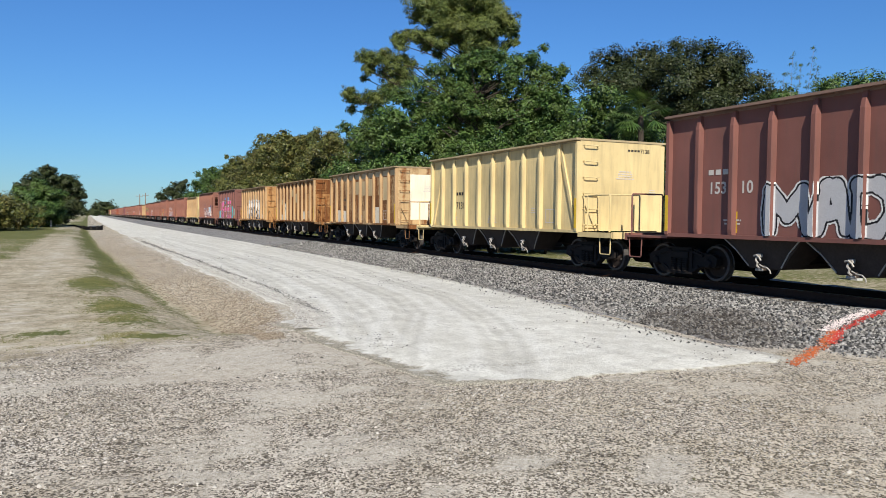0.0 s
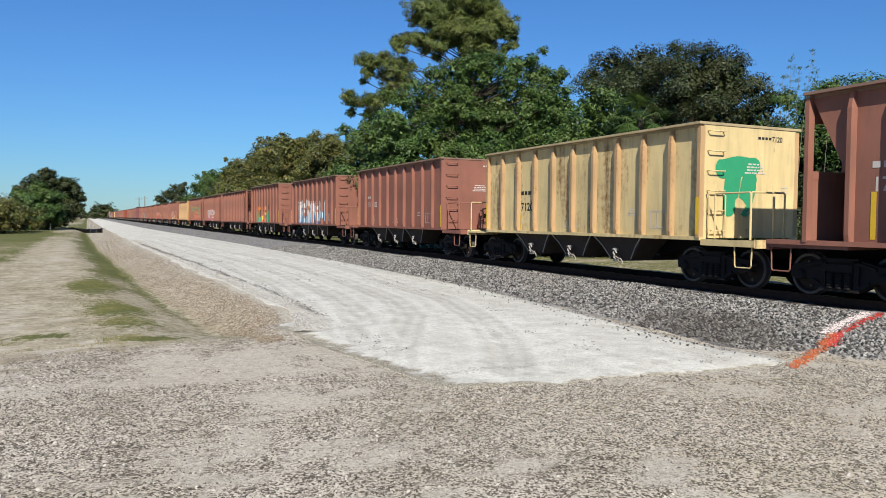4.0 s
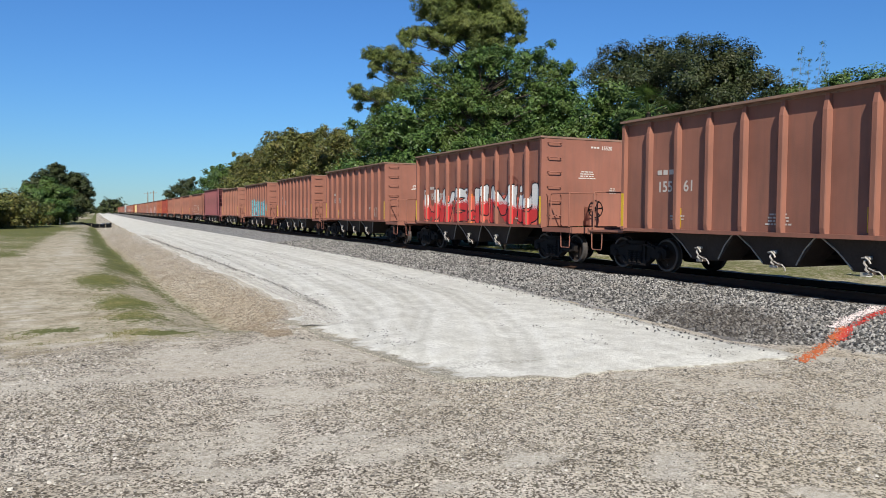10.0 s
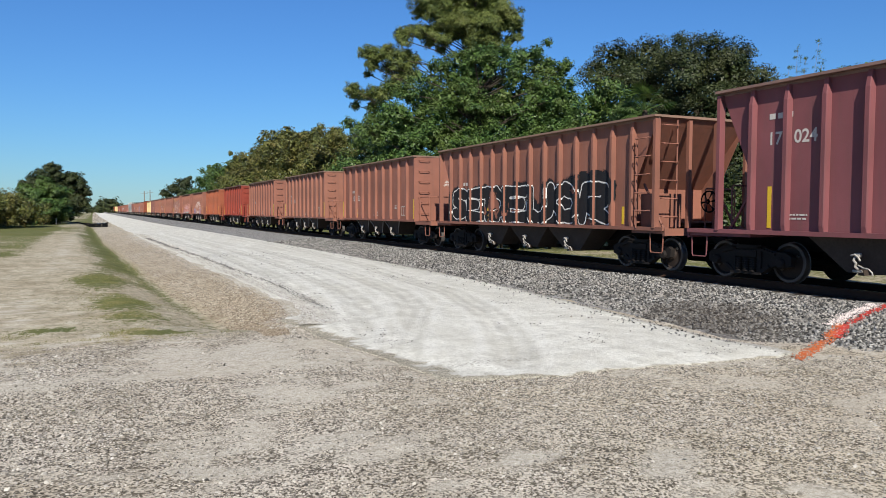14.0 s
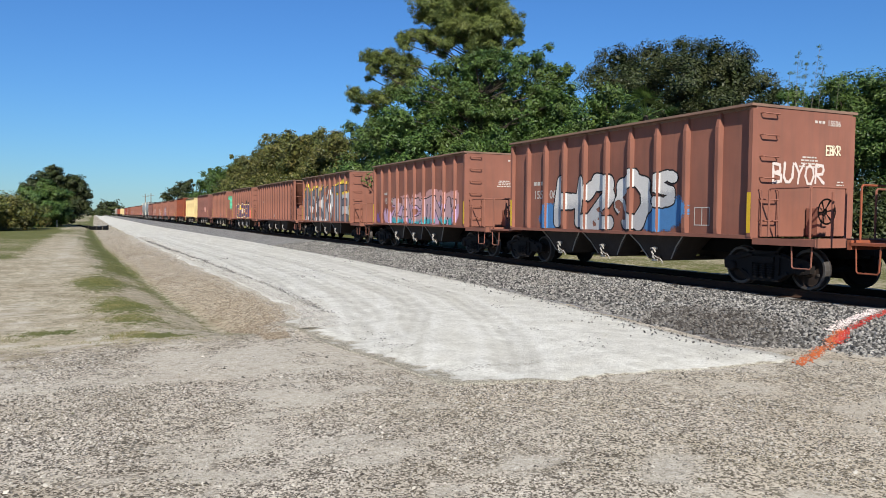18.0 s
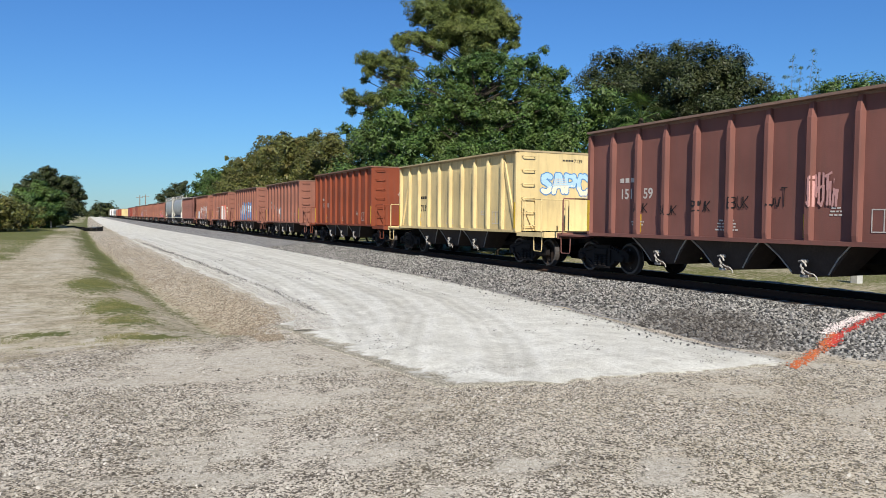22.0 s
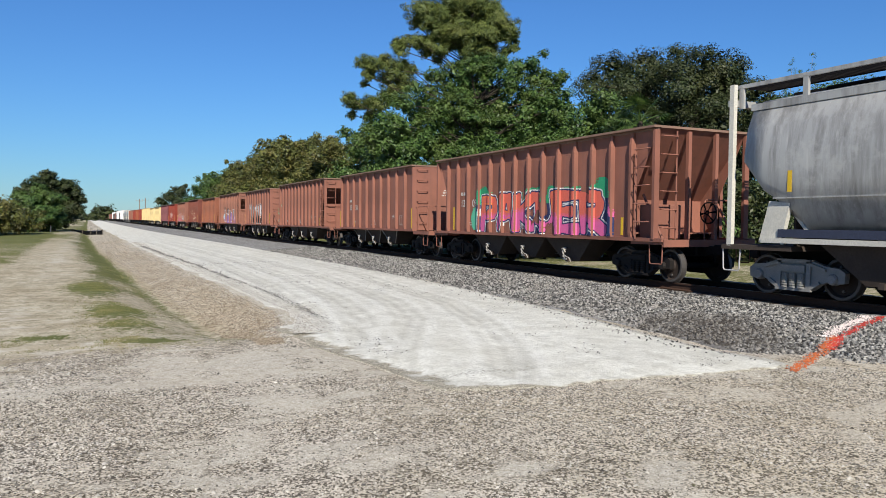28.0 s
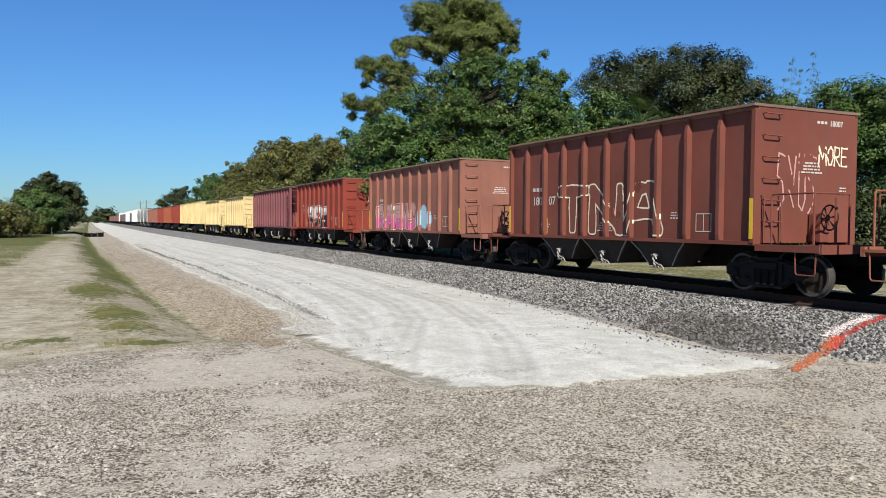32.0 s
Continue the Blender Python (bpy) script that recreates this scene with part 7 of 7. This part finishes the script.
HEDGE = [
    (17.4, 82, [(-0.6, 9.4, 1.5), (1.8, 9.0, 1.7), (-2.4, 9.0, 1.6), (0.0, 7.0, 2.2), (2.6, 6.7, 2.1), (-2.9, 6.8, 2.0), (0.0, 4.6, 2.2), (3.0, 4.4, 2.2), (-3.0, 4.4, 2.2)], SCRUB_LEAF),
    (20.5, 64, [(-1.5, 8.0, 1.5), (1.0, 7.8, 1.6), (3.0, 7.8, 1.4), (-0.5, 5.6, 2.0), (2.4, 5.4, 2.0), (0.5, 3.6, 2.0), (-2.8, 5.2, 1.8)], BROAD_LEAF),
    (15.2, 92, [(-0.7, 10.0, 1.7), (2.0, 9.2, 1.9), (-2.4, 9.4, 1.6), (0.2, 7.6, 2.3), (2.8, 7.2, 2.2), (-2.8, 7.0, 2.1), (0.0, 4.8, 2.4), (3.0, 4.6, 2.2), (-3.2, 4.6, 2.2)], SCRUB_LEAF),
    (13.4, 104, [(-0.7, 11.4, 1.6), (2.0, 10.6, 1.9), (-2.2, 10.4, 1.7), (0.0, 8.7, 2.3), (3.0, 8.4, 2.3), (-3.0, 8.4, 2.0), (0.0, 5.6, 2.6), (3.4, 5.2, 2.4), (-3.4, 5.4, 2.4)], SCRUB_LEAF),
    (12.0, 118, [(-0.9, 10.8, 1.8), (1.9, 11.0, 1.8), (-2.8, 9.6, 1.6), (0.0, 8.4, 2.2), (2.8, 8.6, 2.2), (0, 5.6, 2.6), (-3.4, 6.0, 2.4), (3.4, 5.6, 2.4)], SCRUB_LEAF),
    (10.5, 134, [(-0.9, 9.9, 1.9), (1.9, 10.6, 1.7), (-2.8, 8.9, 1.5), (0.0, 8.0, 2.0), (2.8, 9.0, 2.0), (0, 5.4, 2.6), (-3.4, 5.8, 2.4), (3.4, 5.6, 2.4)], SCRUB_LEAF),
    (9.2, 155, [(-0.9, 9.6, 1.9), (1.9, 10.0, 1.8), (-2.8, 8.9, 1.7), (0.0, 7.6, 2.2), (2.8, 8.0, 2.2), (0, 5.0, 2.6), (-3.4, 5.4, 2.4), (3.4, 5.2, 2.4)], BROAD_LEAF),
    (8.0, 176, [(-0.3, 9.5, 1.7), (-2.6, 8.3, 1.5), (2.3, 10.3, 1.7), (0.0, 7.4, 2.2), (3.2, 8.2, 2.0), (0, 4.8, 2.6), (-3.4, 5.2, 2.4), (3.8, 5.2, 2.6)], BROAD_LEAF),
    (6.0, 240, [(0.4, 9.8, 2.2), (-3.2, 8.4, 2.1), (3.1, 7.6, 1.8), (-0.8, 7.0, 2.4), (-5.7, 7.1, 1.6), (0, 4.4, 3.0), (-4.4, 4.4, 2.6), (4.4, 4.4, 2.6)], OAK_LEAF),
]
for i, (az, dist, clumps, mt) in enumerate(HEDGE):
    rr = random.Random(500 + i)
    peak = max(z + r for x, z, r in clumps)
    clumps = clumps + [(rr.uniform(-3.2, 3.2), peak - rr.uniform(0.2, 1.6), rr.uniform(0.4, 0.8)) for _ in range(9)]
    tree("hedgerow_tree", "scrubby vine-covered tree of the hedgerow along the line", az, dist, clumps, 6.5, 0.2, mt, 36000 if dist < 150 else 18000, 0.075 + dist / 1700, 40 + i)
UNDER = [(19.5, 50), (23, 44), (26, 40), (29.5, 38), (33, 37), (36.5, 36), (40, 37), (44, 38), (48, 39), (52, 40), (56, 42), (60, 44), (47, 46), (16.3, 74), (22.0, 52)]
for i, (az, dist) in enumerate(UNDER):
    rr = random.Random(i)
    cl = [(rr.uniform(-2.2, 2.2), rr.uniform(1.0, 3.6), rr.uniform(0.9, 1.5)) for _ in range(8)]
    tree("bush", "leafy green bush of the undergrowth behind the track", az, dist, cl, 1.8, 0.08, random.Random(i + 50).choice([BROAD_LEAF, SCRUB_LEAF, OAK_LEAF]) if az < 45 else OAK_LEAF, 8500, 0.105, 70 + i, category="bush")
for i, (az, dist) in enumerate([(53.5, 47), (56.5, 46), (59.5, 46), (50.5, 50), (47.5, 52)]):
    rr = random.Random(i + 300)
    cl = [(rr.uniform(-2.4, 2.4), rr.uniform(1.0, 7.2), rr.uniform(1.1, 1.7)) for _ in range(13)]
    tree("thicket_tree", "dark leafy tree of the thicket behind the track", az, dist, cl, 5.0, 0.1, BROAD_LEAF, 30000, 0.08, 320 + i)
tree("left_tree", "tall dark green tree standing in the open field", -2.1, 112,
     [(-0.9, 7.3, 0.89), (-1.9, 6.2, 1.19), (-0.3, 6.4, 1.05), (0.7, 5.9, 1.35), (2, 5.9, 1.13), (2.9, 4.8, 0.99), (3.5, 4.1, 0.53), (-3.9, 5, 0.96), (-2.9, 5.4, 1.18), (1.4, 4.4, 1.51), (2.4, 3.3, 1.36), (3.2, 2.2, 0.68), (0, 4, 1.5), (-1.3, 4.3, 1.49), (1.3, 1.8, 1.36)],
     5.5, 0.25, OAK_LEAF, 40000, 0.13, 31)
tree("left_tree", "broad leafy green tree with foliage down to the grass", -3, 104,
     [(-1.8, 4.1, 1.02), (-0.9, 3.4, 1.37), (0.6, 4.2, 1.24), (1.9, 3.9, 1.11), (-2.4, 2.7, 0.95), (-1.5, 1.7, 1.23), (0, 2.1, 1.52), (1.5, 2.1, 1.39), (2.5, 1.4, 0.98), (-0.9, 0.8, 0.96), (0.9, 1.1, 1.11), (-2.4, 1.4, 0.82), (0, 5.2, 0.83)],
     3.5, 0.2, BROAD_LEAF, 42000, 0.125, 32)
for i, (az, dist) in enumerate([(-5.6, 90), (-6.6, 84), (-8.0, 80), (-6.0, 120), (-7.5, 125)]):
    rr = random.Random(100 + i)
    tree("field_bush", "brownish dry bush at the edge of the field", az, dist, [(rr.uniform(-3, 3), rr.uniform(1.0, 3.0), rr.uniform(1.2, 1.7)) for _ in range(9)], 1.5, 0.08, SCRUB_LEAF, 15000, 0.12, 110 + i, category="bush")


def distant_woods():
    rng = np.random.RandomState(9)
    blobs = []
    for _ in range(260):
        a = radians(rng.uniform(-26, 2.6))
        d = rng.uniform(520, 900)
        h = rng.uniform(4, 9) * (1.35 if radians(0.6) < a < radians(1.9) else 0.8)
        blobs.append((d * math.sin(a), d * math.cos(a), h * 0.55, h * 0.6))
    for _ in range(160):
        a = radians(rng.uniform(3.0, 75))
        d = rng.uniform(300, 500)
        h = rng.uniform(7, 11)
        blobs.append((d * math.sin(a) + 20, d * math.cos(a), h * 0.5, h * 0.6))
    thing("distant_woods", "hazy line of distant trees along the horizon", "woods", kind="stuff", data=leaves_mesh("distant_woods", blobs, 40000, 1.1, OAK_LEAF, 10))


distant_woods()


# ---------------------------------------------------------------- small things
def utility_pole(az, dist, high):
    pl = thing("utility_pole", "weathered wooden utility pole with a crossarm", "utility pole", "poles along the line", at=spot(az, dist))
    part("pole", tubed([(0, 0, -0.5), (0.05, 0, high)], 0.20, 8, 0.14), POST_WOOD, pl)
    part("crossarm", boxed(-1.2, 1.2, -0.06, 0.06, high - 0.85, high - 0.7), POST_WOOD, pl)
    for x in (-1.05, 0.0, 1.05):
        part("insulator", lathe(bmesh.new(), [(0, 0.03), (0.05, 0.07), (0.2, 0.06), (0.25, 0.02)], 8), CONCRETE, pl, at=Matrix.Translation((x, 0, high - 0.7)) @ pose(0, 0, 0, 0, -90, 0))


utility_pole(3.30, 300, 9.0)
utility_pole(3.68, 300, 9.4)


def silt_fence():
    """Black erosion fabric sagging between stakes, from the tree to the road."""
    fe = thing("silt_fence", "sagging black fabric silt fence on wooden stakes", "silt fence")
    pts = [(-6.0, 140), (-3.6, 126), (-1.8, 114), (-0.6, 104), (0.3, 98), (0.9, 95), (1.5, 93)]
    hs = [0.2, 0.2, 0.22, 0.24, 0.26, 0.32, 0.48]
    for (x, y), (x2, y2), h, h2 in zip(pts, pts[1:], hs, hs[1:]):
        bm = bmesh.new()
        V = []
        for k in range(7):
            t = k / 6
            sag = 0.12 * math.sin(math.pi * t)
            px, py = x + (x2 - x) * t, y + (y2 - y) * t
            V.append([bm.verts.new((px + 0.05 * math.sin(7 * t + z), py, z)) for z in (-0.4, 0.0, (h + (h2 - h) * t) - sag)])
        for a, b in zip(V, V[1:]):
            for j in range(2):
                bm.faces.new((a[j], a[j + 1], b[j + 1], b[j]))
        bmesh.ops.solidify(bm, geom=bm.faces[:], thickness=0.02)
        part("fabric", bm, FABRIC, fe)
    for (x, y), h in zip(pts, hs):
        part("stake", boxed(x - 0.02, x + 0.02, y - 0.05, y - 0.01, -0.4, h + 0.04), POST_WOOD, fe)


silt_fence()


def track_marker():
    mk = thing("marker_post", "short pale concrete marker post beside the track", "marker post", at=pose(20.2, 14.6, 0))
    part("post", boxed(-0.12, 0.12, -0.12, 0.12, -0.2, 0.62, bevel=0.02), CONCRETE, mk)


track_marker()


def field_stake():
    st = thing("field_stake", "small white marker stake in the grass", "marker stake", at=pose(-4.1, 103, 0))
    part("stake", tubed([(0, 0, -0.2), (0.02, 0, 0.85)], 0.05, 6), CONCRETE, st)
    for x, y in ((-7.6, 62), (-7.2, 60.5)):
        fl = thing("survey_flag", "small orange survey flag on a wire", "survey flag", "survey flags in the field", at=pose(x, y, 0))
        part("wire", tubed([(0, 0, -0.1), (0, 0, 0.5)], 0.008, 4), POST_WOOD, fl)
        part("flag", boxed(0, 0.16, -0.006, 0.006, 0.36, 0.5), MARK_ORANGE, fl)


field_stake()


def paint_mark():
    """Survey paint sprayed over the ballast: white, red and orange stones in a band."""
    rng = np.random.RandomState(12)
    mk = thing("survey_paint", "band of red, orange and white marking paint across the ballast stones", "paint mark")
    line = [(7.35, 6.14), (9.29, 7.13), (10.11, 7.61), (12.6, 8.54)]
    for name, mt, off, w, lo, hi, n in (("red_paint", MARK_RED, -0.04, 0.09, 0.36, 1.0, 1500), ("orange_paint", MARK_ORANGE, 0.03, 0.10, 0.04, 0.68, 1000), ("white_paint", MARK_WHITE, 0.16, 0.13, 0.62, 1.0, 1500)):
        t = rng.uniform(lo, hi, n) * 3
        i = np.minimum(2, t.astype(int))
        fr = t - i
        p = np.array(line)
        x = p[i, 0] + (p[i + 1, 0] - p[i, 0]) * fr
        y = p[i, 1] + (p[i + 1, 1] - p[i, 1]) * fr + off + rng.normal(0, w * 0.5, n)
        size = rng.uniform(0.005, 0.015, n)
        tagged(part(name, stones(n, x, y, np.maximum(ballast_z(x, y), 0.0) + 0.022, size, mt, 13 + n), None, mk), kind="stuff")


paint_mark()


def dry_stalks():
    """Tall feathery weeds that rise clear of the scrub."""
    st = thing("dry_stalks", "tall thin feathery pale green stalks against the sky", "tall weeds", at=spot(51.4, 40))
    rng = random.Random(5)
    blobs = []
    for x, h, lean in ((-1.2, 9.7, 0.15), (-0.75, 9.9, 0.6), (-1.6, 8.7, 0.2), (-0.35, 9.0, 0.35), (0.4, 8.4, 0.3), (-0.95, 9.1, 0.25)):
        pts = [(x + lean * (k / 5) ** 2, 0.4 * x, h * k / 5) for k in range(6)]
        part("stalk", tubed(pts, 0.020, 4, 0.006), POST_WOOD, st)
        for k in range(26):
            t = rng.uniform(0.72, 1.0)
            blobs.append((x + lean * t * t + rng.uniform(-0.9, 0.9) * (1.08 - t), 0.4 * x, h * t, 0.10))
    part("leaves", leaves_mesh("leaves", blobs, 4200, 0.042, BROAD_LEAF, 6, 0.3, 0.14), None, st)


dry_stalks()


def palm(az, dist, high):
    pm = thing("cabbage_palm", "green cabbage palm with fan fronds among the trees", "palm tree", at=spot(az, dist))
    part("trunk", tubed([(0, 0, -0.3), (0.1, 0, high * 0.5), (0, 0, high)], 0.17, 8, 0.13), BARK, pm)
    rng = random.Random(3)
    for i in range(26):
        a, el = rng.uniform(0, 6.28), rng.uniform(-0.5, 1.3)
        d = Vector((math.cos(a) * math.cos(el), math.sin(a) * math.cos(el), math.sin(el)))
        base = Vector((0, 0, high)) + d * 0.9
        side = d.cross(Vector((0, 0, 1))).normalized()
        up = side.cross(d)
        bm = bmesh.new()
        for k in range(13):
            f = (k - 6) / 6 * 1.25
            tip = base + (d * math.cos(f) + side * math.sin(f)) * 0.85 + Vector((0, 0, -0.28 - 0.12 * abs(f)))
            mid = base.lerp(tip, 0.5) + up * 0.06
            wv = (side * math.cos(f) - d * math.sin(f)) * 0.035
            v = [bm.verts.new(p) for p in (base, mid - wv, tip, mid + wv)]
            bm.faces.new(v)
        tube(bm, [(0, 0, high), tuple(base)], 0.02, 4)
        part("frond", bm, BROAD_LEAF, pm)


palm(39.8, 37, 6.6)


def grass_tufts():
    rng = np.random.RandomState(20)
    n = 36000
    zone = rng.choice(5, n, p=[0.16, 0.26, 0.14, 0.26, 0.18])
    y = np.choose(zone, [rng.uniform(11.5, 34, n), rng.normal(11.6, 0.34, n), rng.normal(20.8, 1.0, n), rng.normal(15.2, 1.6, n), rng.uniform(30, 60, n)])
    x = np.choose(zone, [ditch_x(y) - 0.25 + rng.normal(0, 0.22, n), rng.normal(0.2, 0.9, n), rng.normal(0.05, 0.36, n), rng.normal(0.45, 0.33, n), rng.uniform(-9, -2.6, n)])
    keep = lumps(x * 0.7, y, 0.22, 21) > rng.uniform(-0.05, 0.6, n)
    x, y = x[keep], y[keep]
    n = len(x)
    z = ground_z(x, y)
    h = rng.uniform(0.006, 0.022, n) * np.where(y > 26, 2.5, 1.0)
    a = rng.uniform(0, 6.28, n)
    w = rng.uniform(0.003, 0.008, n) * (1 + y / 25)
    lx, ly = np.cos(a) * w, np.sin(a) * w
    tx, ty = rng.normal(0, 0.6, n) * h, rng.normal(0, 0.6, n) * h
    V = np.stack([np.stack([x - lx, y - ly, z - 0.01], -1), np.stack([x + lx, y + ly, z - 0.01], -1), np.stack([x + tx, y + ty, z + h], -1)], 1)
    thing("grass", "short patchy green grass on the bank and verge", "grass", kind="stuff", data=raw_mesh("grass", V.reshape(-1, 3), np.arange(3 * n).reshape(n, 3), GRASS_BLADE))


grass_tufts()


# ---------------------------------------------------------------- what moves
def motions():
    """The train runs past at an even speed; all its wheels turn alike."""
    for car, y0 in WAGONS:
        walk(car, [(t, pose(TRACK_X, y0 - SPEED * t, RAIL_Z)) for t in (0, 8, 16, 24, 32)])
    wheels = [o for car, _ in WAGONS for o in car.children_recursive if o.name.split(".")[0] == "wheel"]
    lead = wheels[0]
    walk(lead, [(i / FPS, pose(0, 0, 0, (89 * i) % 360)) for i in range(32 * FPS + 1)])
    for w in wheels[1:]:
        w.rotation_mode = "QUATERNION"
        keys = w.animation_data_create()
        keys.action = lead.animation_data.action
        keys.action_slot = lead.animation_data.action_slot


motions()
